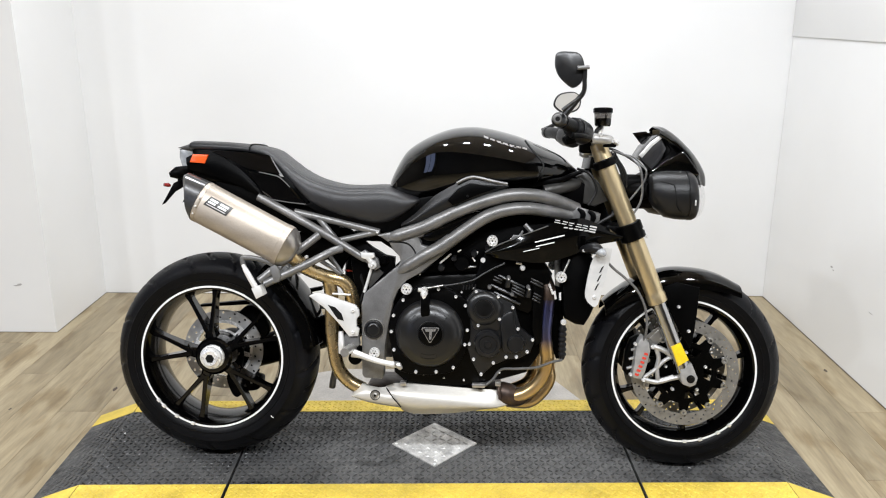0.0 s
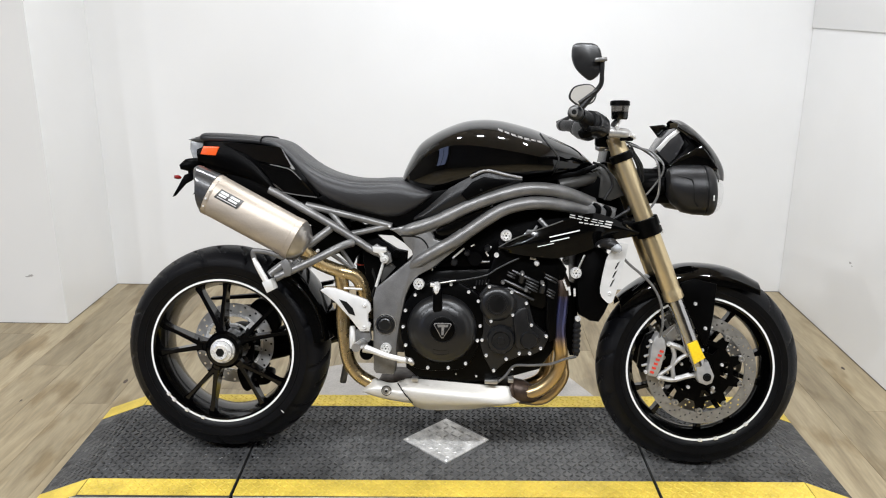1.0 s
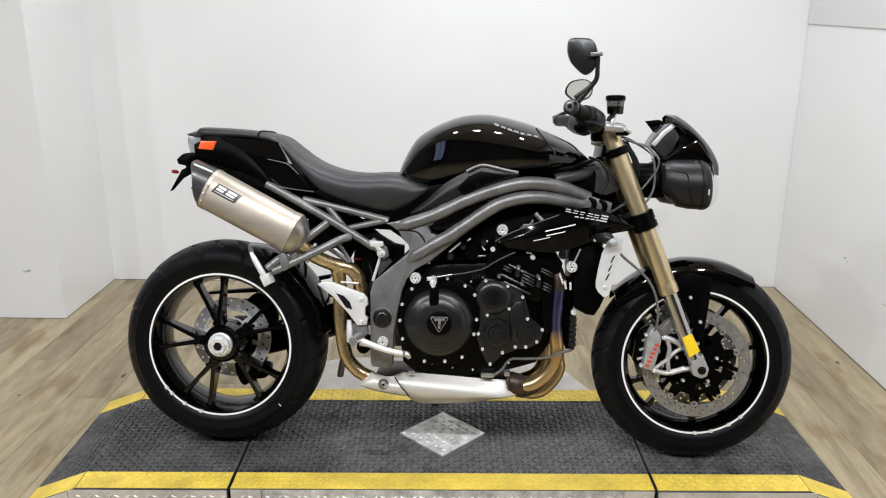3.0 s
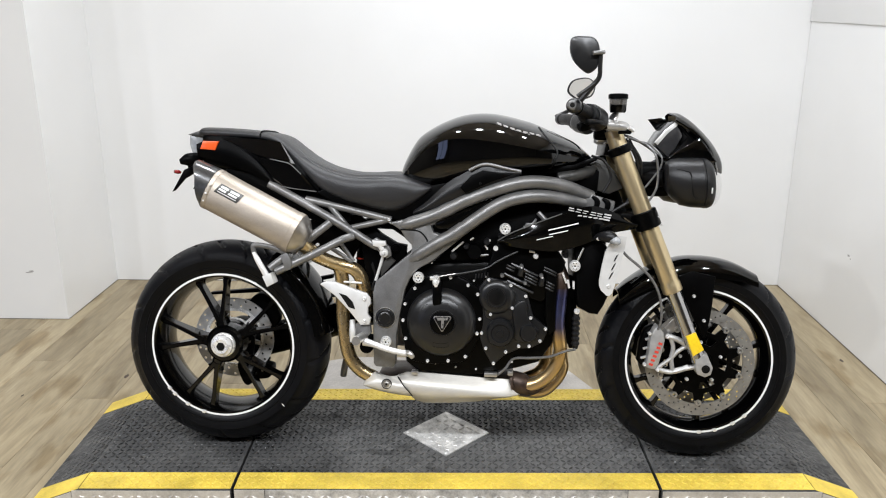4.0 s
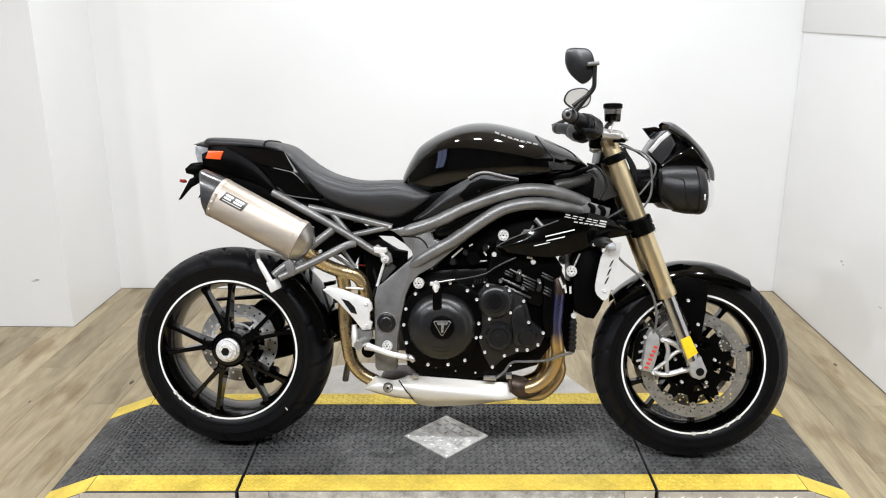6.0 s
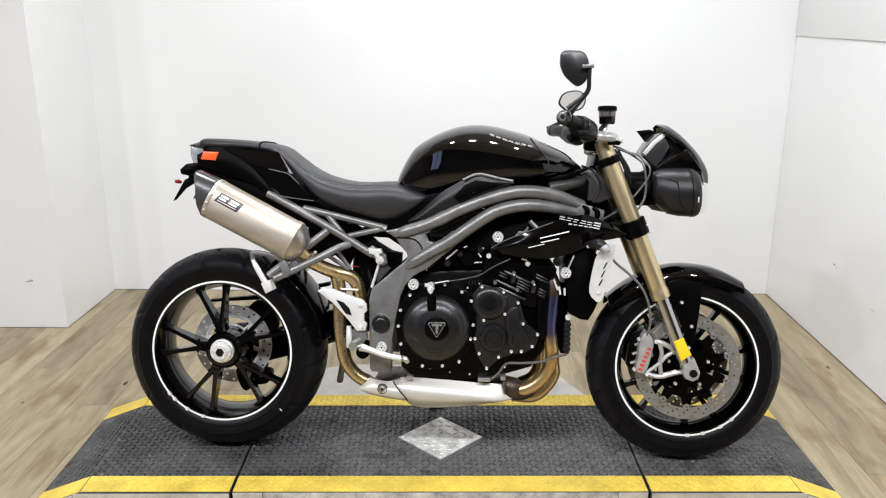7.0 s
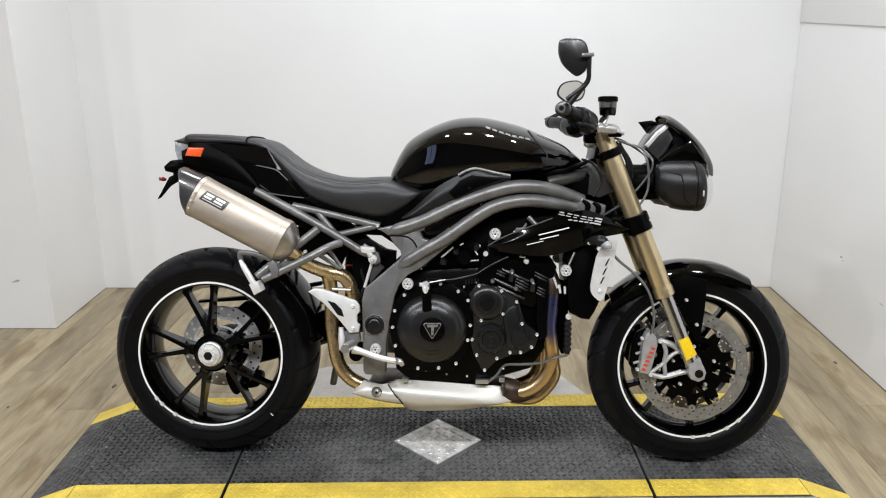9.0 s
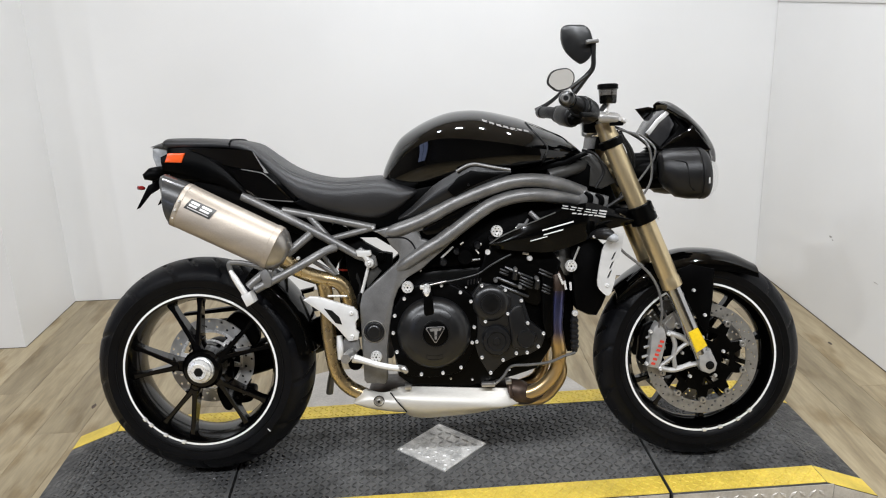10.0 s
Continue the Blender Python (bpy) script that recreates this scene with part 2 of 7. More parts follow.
DIFFUSER = emitter("lit_diffuser", (0.88, 0.91, 1.0), 3.0)
PANE = emitter("daylight_pane", (0.46, 0.58, 1.0), 2.6)


def plank_material():
    """Pale oak vinyl: long grain, knots, and a tone of its own for each plank."""
    m = bpy.data.materials.new("oak_vinyl_plank")
    m.use_nodes = True
    nodes, links = m.node_tree.nodes, m.node_tree.links
    b = nodes["Principled BSDF"]
    geo, info = nodes.new("ShaderNodeNewGeometry"), nodes.new("ShaderNodeObjectInfo")
    shift, mp = nodes.new("ShaderNodeVectorMath"), nodes.new("ShaderNodeMapping")
    shift.operation = "MULTIPLY_ADD"
    comb = nodes.new("ShaderNodeCombineXYZ")
    for k in range(3):
        links.new(info.outputs["Random"], comb.inputs[k])
    shift.inputs[1].default_value = (37, 53, 11)
    links.new(comb.outputs[0], shift.inputs[0])
    links.new(geo.outputs["Position"], shift.inputs[2])
    mp.inputs["Scale"].default_value = (11, 1.1, 1)
    links.new(shift.outputs[0], mp.inputs["Vector"])
    grain, fine = nodes.new("ShaderNodeTexNoise"), nodes.new("ShaderNodeTexNoise")
    grain.inputs["Scale"].default_value, grain.inputs["Detail"].default_value, grain.inputs["Distortion"].default_value = 1.3, 7, 1.4
    fine.inputs["Scale"].default_value, fine.inputs["Detail"].default_value = 12, 6
    links.new(mp.outputs[0], grain.inputs["Vector"])
    links.new(mp.outputs[0], fine.inputs["Vector"])
    ramp = nodes.new("ShaderNodeValToRGB")
    e = ramp.color_ramp.elements
    e[0].position, e[0].color = 0.24, (0.185, 0.142, 0.082, 1)
    e[1].position, e[1].color = 0.72, (0.375, 0.308, 0.195, 1)
    e.new(0.46).color = (0.290, 0.233, 0.141, 1)
    links.new(grain.outputs["Fac"], ramp.inputs["Fac"])
    mix = nodes.new("ShaderNodeMixRGB")
    mix.blend_type, mix.inputs[0].default_value = "OVERLAY", 0.32
    links.new(ramp.outputs[0], mix.inputs[1])
    links.new(fine.outputs["Fac"], mix.inputs[2])
    tone, mul = nodes.new("ShaderNodeMapRange"), nodes.new("ShaderNodeMixRGB")
    tone.inputs["To Min"].default_value, tone.inputs["To Max"].default_value = 0.80, 1.14
    links.new(info.outputs["Random"], tone.inputs["Value"])
    mul.blend_type, mul.inputs[0].default_value = "MULTIPLY", 1
    links.new(mix.outputs[0], mul.inputs[1])
    links.new(tone.outputs[0], mul.inputs[2])
    knots, dark, worn = nodes.new("ShaderNodeTexNoise"), nodes.new("ShaderNodeValToRGB"), nodes.new("ShaderNodeMixRGB")
    spread = nodes.new("ShaderNodeMapping")
    spread.inputs["Scale"].default_value = (9, 3.2, 1)
    links.new(shift.outputs[0], spread.inputs["Vector"])
    links.new(spread.outputs[0], knots.inputs["Vector"])
    knots.inputs["Scale"].default_value, knots.inputs["Detail"].default_value = 1.0, 6
    dark.color_ramp.elements[0].position, dark.color_ramp.elements[0].color = 0.36, (0.72, 0.66, 0.56, 1)
    dark.color_ramp.elements[1].position, dark.color_ramp.elements[1].color = 0.46, (1, 1, 1, 1)
    links.new(knots.outputs["Fac"], dark.inputs["Fac"])
    worn.blend_type, worn.inputs[0].default_value = "MULTIPLY", 1
    links.new(mul.outputs[0], worn.inputs[1])
    links.new(dark.outputs[0], worn.inputs[2])
    links.new(worn.outputs[0], b.inputs["Base Color"])
    b.inputs["Roughness"].default_value = 0.42
    bp = nodes.new("ShaderNodeBump")
    bp.inputs["Strength"].default_value, bp.inputs["Distance"].default_value = 0.25, 0.001
    links.new(fine.outputs["Fac"], bp.inputs["Height"])
    links.new(bp.outputs[0], b.inputs["Normal"])
    return m


OAK = plank_material()


# ---- shape helpers ----
def mesh_of(name, bm, mat, sharp=35):
    bmesh.ops.remove_doubles(bm, verts=bm.verts, dist=1e-6)
    bmesh.ops.recalc_face_normals(bm, faces=bm.faces)
    me = bpy.data.meshes.new(name)
    bm.to_mesh(me)
    bm.free()
    me.materials.append(mat)
    me.shade_smooth()
    me.set_sharp_from_angle(angle=radians(sharp))
    return me


def part(name, bm, mat, parent=None, label="", sharp=35):
    """Links a bmesh, or a mesh that is shared, as one object under a thing or a part."""
    me = bm if isinstance(bm, bpy.types.Mesh) else mesh_of(name, bm, mat, sharp)
    ob = new(name, me)
    ob.parent = parent
    if label:
        tagged(ob, label)
    return ob


def box(x0, x1, y0, y1, z0, z1, bevel=0.0, segs=2):
    bm = bmesh.new()
    bmesh.ops.create_cube(bm, size=1, matrix=Matrix.LocRotScale(((x0 + x1) / 2, (y0 + y1) / 2, (z0 + z1) / 2), None, (x1 - x0, y1 - y0, z1 - z0)))
    if bevel:
        bmesh.ops.bevel(bm, geom=bm.edges, offset=bevel, segments=segs, affect="EDGES", profile=0.5)
    return bm


def spline(pts, n, closed=False):
    """n points along a smooth curve through pts."""
    p = [Vector(q) for q in pts]
    k = len(p)
    out, spans = [], k if closed else k - 1
    for i in range(n):
        s = i * spans / (n if closed else n - 1)
        j = min(int(s), spans - 1)
        t = s - j
        if closed:
            a, b, c, d = p[(j - 1) % k], p[j % k], p[(j + 1) % k], p[(j + 2) % k]
        else:
            b, c = p[j], p[j + 1]
            a = p[j - 1] if j > 0 else b * 2 - c
            d = p[j + 2] if j + 2 < k else c * 2 - b
        out.append(0.5 * (2 * b + (c - a) * t + (2 * a - 5 * b + 4 * c - d) * t * t + (3 * b - a - 3 * c + d) * t ** 3))
    return out


def skin(bm, rings, closed=True, caps=True):
    """Faces between rings of equally many points."""
    rows = [[bm.verts.new(p) for p in r] for r in rings]
    n = len(rows[0])
    for a, b in zip(rows, rows[1:]):
        for i in range(n if closed else n - 1):
            j = (i + 1) % n
            bm.faces.new((a[i], a[j], b[j], b[i]))
    if caps and closed:
        bm.faces.new(rows[0][::-1])
        bm.faces.new(rows[-1])
    return bm


def tube(pts, r, n=0, seg=12, bm=None, smooth=True, flat=1.0):
    """A pipe along a curve. r: one radius, or one for each given point. flat: the depth to width of its section."""
    bm = bm or bmesh.new()
    n = n or max(2, 6 * (len(pts) - 1))
    path = spline(pts, n) if smooth and len(pts) > 2 else [Vector(p) for p in pts]
    n = len(path)
    radii = [r] * n if not isinstance(r, (list, tuple)) else [float(v) for v in np.interp(np.linspace(0, 1, n), np.linspace(0, 1, len(r)), r)]
    rings, side = [], None
    for i, c in enumerate(path):
        d = (path[min(i + 1, n - 1)] - path[max(i - 1, 0)]).normalized()
        if side is None:
            side = d.cross(Vector((0, 1, 0)) if abs(d.y) < 0.9 else Vector((1, 0, 0))).normalized()
        side = (side - d * side.dot(d)).normalized()
        up = d.cross(side)
        rings.append([c + radii[i] * (math.cos(a) * side + flat * math.sin(a) * up) for a in np.linspace(0, 2 * math.pi, seg, endpoint=False)])
    return skin(bm, rings)


def rod(a, b, r, seg=12, bm=None):
    return tube([a, b], r, seg=seg, bm=bm, smooth=False)


def lathe(profile, seg=64, centre=(0, 0, 0), bm=None, closed=False):
    """Turns (radius, depth) round an axis along y."""
    bm = bm or bmesh.new()
    cx, cy, cz = centre
    prof = list(profile) + ([profile[0]] if closed else [])
    rings = [[(cx + r * math.cos(a), cy + y, cz + r * math.sin(a)) for a in np.linspace(0, 2 * math.pi, seg, endpoint=False)] for r, y in prof]
    skin(bm, rings, caps=not closed)
    return bm


def outline(pts, n=0):
    return [(p.x, p.y) for p in spline([(x, z, 0) for x, z in pts], n, True)] if n else list(pts)


def plate(pts, y0, y1, bevel=0.0, holes=(), smooth=0, bm=None):
    """A sheet cut to an outline in the bike's side view, from depth y0 (outer) to y1."""
    own = bmesh.new()
    loops = [outline(pts, smooth)] + list(holes)
    for loop in loops:
        vs = [own.verts.new((x, y0, z)) for x, z in loop]
        for i in range(len(vs)):
            own.edges.new((vs[i - 1], vs[i]))
        if not holes:
            own.faces.new(vs)
    if holes:
        bmesh.ops.triangle_fill(own, use_beauty=True, use_dissolve=False, edges=own.edges)
    got = bmesh.ops.extrude_face_region(own, geom=own.faces[:])
    bmesh.ops.translate(own, verts=[v for v in got["geom"] if isinstance(v, bmesh.types.BMVert)], vec=(0, y1 - y0, 0))
    bmesh.ops.recalc_face_normals(own, faces=own.faces)
    if bevel:
        rim = [e for e in own.edges if len(e.link_faces) == 2 and e.calc_face_angle(0) > 1.2 and abs(e.verts[0].co.y - e.verts[1].co.y) < 1e-5]
        bmesh.ops.bevel(own, geom=rim, offset=bevel, segments=2, affect="EDGES", profile=0.5)
    if bm is None:
        return own
    me = bpy.data.meshes.new("tmp")
    own.to_mesh(me)
    own.free()
    bm.from_mesh(me)
    bpy.data.meshes.remove(me)
    return bm


def ring(cx, cz, r, n=24):
    return [(cx + r * math.cos(a), cz + r * math.sin(a)) for a in np.linspace(0, 2 * math.pi, n, endpoint=False)]


def sheet(lines, thick=0.004, nu=24, nv=10, away=(0, 1, 0)):
    """A curved panel through two or more lines, with thickness on its inner side."""
    curves = [spline(l, nu) for l in lines]
    grid = [spline([c[i] for c in curves], nv) if len(curves) > 2 else [curves[0][i].lerp(curves[1][i], k / (nv - 1)) for k in range(nv)] for i in range(nu)]
    bm, off = bmesh.new(), Vector(away) * thick
    front = [[bm.verts.new(p) for p in row] for row in grid]
    back = [[bm.verts.new(p + off) for p in row] for row in grid]
    for i in range(nu - 1):
        for k in range(nv - 1):
            bm.faces.new((front[i][k], front[i + 1][k], front[i + 1][k + 1], front[i][k + 1]))
            bm.faces.new((back[i][k + 1], back[i + 1][k + 1], back[i + 1][k], back[i][k]))
    edge = [(i, 0) for i in range(nu)] + [(nu - 1, k) for k in range(1, nv)] + [(i, nv - 1) for i in range(nu - 2, -1, -1)] + [(0, k) for k in range(nv - 2, 0, -1)]
    for (a, b), (c, d) in zip(edge, edge[1:] + edge[:1]):
        bm.faces.new((front[a][b], back[a][b], back[c][d], front[c][d]))
    return bm


def flipped(bm):
    for v in bm.verts:
        v.co.y = -v.co.y
    return bm


def shared(name, bm, mat):
    return mesh_of(name, bm, mat)


def lerp_table(table, x):
    """Each column of a table at x; the first column is x."""
    t = np.array(table, float)
    return [float(np.interp(x, t[:, 0], t[:, k])) for k in range(1, t.shape[1])]

# ---- the room ----
LEFT, RIGHT, BACK, NIB = -1.797, 1.608, 1.587, 1.042
WEST, SOUTH, EAST, CORNER = -4.6, -6.5, 3.6, -1.3


def wall(name, x0, x1, y0, y1, label, paint=PAINT_WALL):
    return tagged(part(name, box(x0, x1, y0, y1, 0, CEILING), paint), label, "wall", kind="structure")


wall("wall_north", LEFT - 0.1, RIGHT + 0.1, BACK, BACK + 0.1, "smooth white painted back wall of the alcove")
wall("wall_nib", LEFT - 0.12, LEFT, NIB + 0.12, BACK, "short white painted return wall of the alcove")
wall("wall_west_front", WEST, LEFT, NIB, NIB + 0.12, "smooth white painted wall beside the alcove")
east = wall("wall_east", RIGHT, RIGHT + 0.1, CORNER, BACK - 0.003, "long white painted side wall with scuff marks")
# unseen walls, dark and set back so the black bike mirrors little light
wall("wall_west", WEST - 0.1, WEST, SOUTH, NIB + 0.12, "plain dark showroom wall, out of view", DARK_WALL)
wall("wall_south", WEST, EAST, SOUTH - 0.1, SOUTH - 0.003, "plain dark showroom wall, out of view", DARK_WALL)
wall("wall_east_far", EAST, EAST + 0.1, SOUTH, CORNER, "plain dark showroom wall, out of view", DARK_WALL)
wall("wall_east_return", RIGHT + 0.103, EAST + 0.1, CORNER + 0.003, CORNER + 0.1, "plain dark showroom wall, out of view", DARK_WALL)
band = part("trim", box(RIGHT - 0.007, RIGHT - 0.001, CORNER, BACK - 0.004, 1.300, CEILING - 0.004, 0.002), PAINT_WALL)
tagged(band, "white painted upper wall band with a shadowed lower edge", "trim", kind="structure")
ceiling = part("ceiling", box(WEST - 0.1, EAST + 0.1, SOUTH - 0.1, BACK + 0.1, CEILING, CEILING + 0.1), CEIL_TILE)
tagged(ceiling, "pale grey showroom ceiling board", "ceiling", kind="structure")

for nm, x0, x1, y0, y1 in (("trim_east", RIGHT - 0.0025, RIGHT - 0.0005, CORNER, BACK - 0.004), ("trim_north", LEFT, RIGHT - 0.003, BACK - 0.0025, BACK - 0.0005), ("trim_west", WEST, LEFT, NIB - 0.0025, NIB - 0.0005), ("trim_nib", LEFT + 0.0005, LEFT + 0.0025, NIB, BACK - 0.003)):
    tagged(part(nm, box(x0, x1, y0, y1, 0.0005, 0.0032 if nm == "trim_east" else 0.0016), BOARD), "thin dark strip at the foot of the wall", "trim", kind="structure")

window = part("window_1", box(WEST, WEST + 0.03, -6.1, -4.65, 0.9, 2.4, 0.004), SATIN)
tagged(window, "dark framed window with blue daylight", "window", kind="structure")
for k in range(2):
    part("pane", box(WEST + 0.031, WEST + 0.036, -6.04 + 0.70 * k, -5.41 + 0.70 * k, 0.96, 2.34), PANE, window, "blue daylight pane")


def scuff(name, centre, size, axis, parent):
    """A faint smear, a millimetre proud of the wall."""
    rng = random.Random(int(1000 * centre[2]))
    pts = [(size[0] * math.cos(a) * rng.uniform(0.5, 1), size[1] * math.sin(a) * rng.uniform(0.5, 1)) for a in np.linspace(0, 2 * math.pi, 14, endpoint=False)]
    bm = bmesh.new()
    fr, bk = [], []
    for p, q in pts:
        d = (0, p, q) if axis == "x" else (p, 0, q)
        out = (-0.001, 0, 0) if axis == "x" else (0, -0.001, 0)
        fr.append(Vector(centre) + Vector(d) + Vector(out))
        bk.append(Vector(centre) + Vector(d))
    skin(bm, [fr, bk])
    part(name, bm, SCUFF, parent, "faint grey scuff")


scuff("scuff_mark", (RIGHT, 0.904, 0.375), (0.016, 0.005), "x", east)
scuff("scuff_mark", (RIGHT, 0.885, 0.366), (0.009, 0.003), "x", east)
scuff("scuff_mark", (RIGHT, 0.55, 0.30), (0.02, 0.002), "x", east)
nib_front = bpy.data.objects["wall_west_front"]
scuff("scuff_mark", (-1.846 - 0.09, NIB, 0.229), (0.014, 0.006), "y", nib_front)
scuff("scuff_mark", (-1.95, NIB, 0.224), (0.018, 0.003), "y", nib_front)


# unseen fixtures, one at each lamp, the added lamps included
def ceiling_light():
    thing = new("ceiling_light")
    part("light_ring", lathe([(0.075, -0.0), (0.100, -0.0), (0.102, 0.010), (0.090, 0.016), (0.076, 0.010)], 40, closed=True), PAINT_WALL, thing)
    part("diffuser", lathe([(0.0, 0.004), (0.070, 0.004), (0.074, 0.0), (0.0, 0.0)], 40), DIFFUSER, thing, "lit white diffuser")
    for o in thing.children:
        o.matrix_basis = pose(0, 0, 0, -90)
    return tagged(thing, "round white recessed ceiling downlight, lit, number and places assumed", "ceiling light", "ceiling lights")


first = ceiling_light()
first.matrix_basis = pose(*LAMPS[0], CEILING)
for lx, ly in LAMPS[1:]:
    copy_thing(first, pose(lx, ly, CEILING))

# ---- the platform ----
DECK_Z = 0.06
platform = new("display_platform")
platform.matrix_basis = pose(-0.05, -0.035, 0, 0, 0, 1.25)
tagged(platform, "low black tread-plate display platform with yellow edge stripes", "platform")
HALF, RAMP, SEAM, INNER, OUTER = 1.052, 1.205, 0.612, 0.228, 0.312


def slab(pts, z0, z1, bevel=0.0015):
    bm = bmesh.new()
    skin(bm, [[(x, y, z0) for x, y in pts], [(x, y, z1) for x, y in pts]])
    bmesh.ops.recalc_face_normals(bm, faces=bm.faces)
    if bevel:
        bmesh.ops.bevel(bm, geom=[e for e in bm.edges if e.verts[0].co.z == z1 and e.verts[1].co.z == z1], offset=bevel, segments=2, affect="EDGES", profile=0.5)
    return bm


GAP = 0.004
for x0, x1 in ((-HALF, -SEAM - GAP), (-SEAM + GAP, SEAM - GAP), (SEAM + GAP, HALF)):
    part("deck_section", slab([(x0, -OUTER), (x1, -OUTER), (x1, OUTER), (x0, OUTER)], 0.0, DECK_Z - 0.0015), DECK, platform)
    for s in (-1, 1):
        lo, hi = sorted((s * INNER, s * (OUTER - 0.002)))
        part("yellow_stripe", slab([(x0 + 0.001, lo), (x1 - 0.001, lo), (x1 - 0.001, hi), (x0 + 0.001, hi)], DECK_Z - 0.0012, DECK_Z, 0.0005), YELLOW, platform, "worn yellow painted stripe")
part("deck_base", box(-HALF + 0.01, HALF - 0.01, -OUTER + 0.012, OUTER - 0.012, 0.001, DECK_Z - 0.012), JOINT, platform, "black underframe showing in the joints")


def wedge(s, y0, y1, lift, x0=HALF, x1=RAMP):
    bm = bmesh.new()
    top = (DECK_Z - 0.0015) * (RAMP - x0) / (RAMP - HALF)
    a = [(s * x0, y0, 0.0), (s * x1, y0, 0.0), (s * x1, y0, 0.002 + lift), (s * x0, y0, top + lift)]
    skin(bm, [a, [(p[0], y1, p[2]) for p in a]])
    return bm


def ramp_z(x):
    return DECK_Z * (RAMP - abs(x)) / (RAMP - HALF)


for s in (-1, 1):
    part("end_ramp", wedge(s, -OUTER, OUTER, 0.0, HALF + 0.001), DECK, platform, "black sloping end ramp")
    for e in (-1, 1):
        lo, hi = sorted((e * INNER, e * (OUTER - 0.002)))
        part("yellow_stripe", wedge(s, lo, hi, 0.0015, HALF + 0.002), YELLOW, platform, "worn yellow painted stripe")

for s in (-1, 1):
    for e in (-1, 1):
        bm = wedge(s, e * (OUTER + 0.0002), e * (OUTER + 0.0024), -0.001, HALF + 0.022)
        part("ramp_side", bm, PLATE_WORN, platform, "dull tan ramp side plate")

# upright tread-plate skirts along the long sides
for s in (-1, 1):
    for x0, x1, m, lab in ((-HALF - 0.02, -SEAM - 0.006, PLATE_WORN, "dull tan tread plate"), (-SEAM + 0.006, -0.52, PLATE_WORN, "dull tan tread plate"), (-0.518, 0.518, PLATE, "bright tread plate"),
                           (0.52, SEAM - 0.006, PLATE_WORN, "dull tan tread plate"), (SEAM + 0.006, HALF + 0.02, PLATE_WORN, "dull tan tread plate")):
        y = s * (OUTER + 0.0015)
        part("skirt_panel", box(x0, x1, y - 0.0012, y + 0.0012, 0.001, DECK_Z - 0.003 if abs(x0) < HALF and abs(x1) < HALF else DECK_Z - 0.006), m, platform, lab)


def tread_field(area, pitch, tilt_z, keep, upright=None):
    """Raised lens-shaped treads in alternating directions, joined."""
    verts, faces = [], []
    (x0, x1), (y0, y1) = area
    nx, ny = int((x1 - x0) / pitch), int((y1 - y0) / pitch)
    for i in range(nx):
        for k in range(ny):
            cx, cy = x0 + (i + 0.5) * (x1 - x0) / nx, y0 + (k + 0.5) * (y1 - y0) / ny
            if not keep(cx, cy):
                continue
            a = radians(45 if (i + k) % 2 else -45) + 0.05
            c, s, l, w, h = math.cos(a), math.sin(a), pitch * 0.60, pitch * 0.26, 0.0026
            n = len(verts)
            for p, q, r in ((-l, 0, 0), (0, -w, 0), (l, 0, 0), (0, w, 0), (-l * 0.55, 0, h), (l * 0.55, 0, h)):
                x, y = cx + p * c - q * s, cy + p * s + q * c
                verts.append((x, y, tilt_z(x) + r) if upright is None else (x, upright - r if upright < 0 else upright + r, y))
            faces += [(n, n + 1, n + 4), (n + 1, n + 5, n + 4), (n + 1, n + 2, n + 5), (n + 2, n + 3, n + 5), (n + 3, n + 4, n + 5), (n + 3, n, n + 4)]
    me = bpy.data.meshes.new("treads")
    me.from_pydata(verts, [], faces)
    return me


def treads(mat, area, keep, z=lambda x: DECK_Z - 0.0016, pitch=0.0185, upright=None, parent=platform):
    me = tread_field(area, pitch, z, keep, upright)
    me.materials.append(mat)
    tagged(part("tread_pattern", me, mat, parent), kind="stuff")


off_seam = lambda x: abs(abs(x) - SEAM) > 0.012
in_diamond = lambda x, y, r: abs(x) + abs(y) < r
treads(TREAD, ((-HALF, HALF), (-INNER, INNER)), lambda x, y: off_seam(x) and abs(y) < INNER - 0.008 and not in_diamond(x, y, 0.15))
for s in (-1, 1):
    treads(TREAD, tuple(sorted((s * HALF, s * (RAMP - 0.01)))) and (tuple(sorted((s * (HALF + 0.008), s * (RAMP - 0.01)))), (-INNER + 0.005, INNER - 0.005)), lambda x, y: True, lambda x: ramp_z(x) - 0.001)
    treads(YELLOW, ((-HALF, HALF), tuple(sorted((s * (INNER + 0.004), s * (OUTER - 0.004))))), lambda x, y: off_seam(x), lambda x: DECK_Z - 0.0006)
    treads(PLATE, ((-0.51, 0.51), (0.004, DECK_Z - 0.006)), lambda x, y: True, upright=s * (OUTER + 0.0026), pitch=0.027)
    treads(PLATE_WORN, ((-HALF, HALF), (0.004, DECK_Z - 0.006)), lambda x, y: abs(x) > 0.53 and off_seam(x), upright=s * (OUTER + 0.0026), pitch=0.027)

flap = slab([(-0.60, 0.40), (0.575, 0.36), (0.47, 0.60), (0.42, 0.68), (-0.38, 0.70), (-0.56, 0.625)], 0.001, 0.005, 0.0015)
part("rear_flap", flap, FLAP, platform, "pale aluminium plate lying on the floor")
D = 0.1375
plate_bm = slab([(D, 0), (0, D), (-D, 0), (0, -D)], DECK_Z - 0.001, DECK_Z + 0.003, 0.001)
diamond = part("diamond_plate", plate_bm, PLATE, platform, "worn bare aluminium tread plate set as a diamond")
treads(PLATE, ((-D, D), (-D, D)), lambda x, y: in_diamond(x, y, D - 0.016), lambda x: DECK_Z + 0.0029, 0.024, parent=diamond)
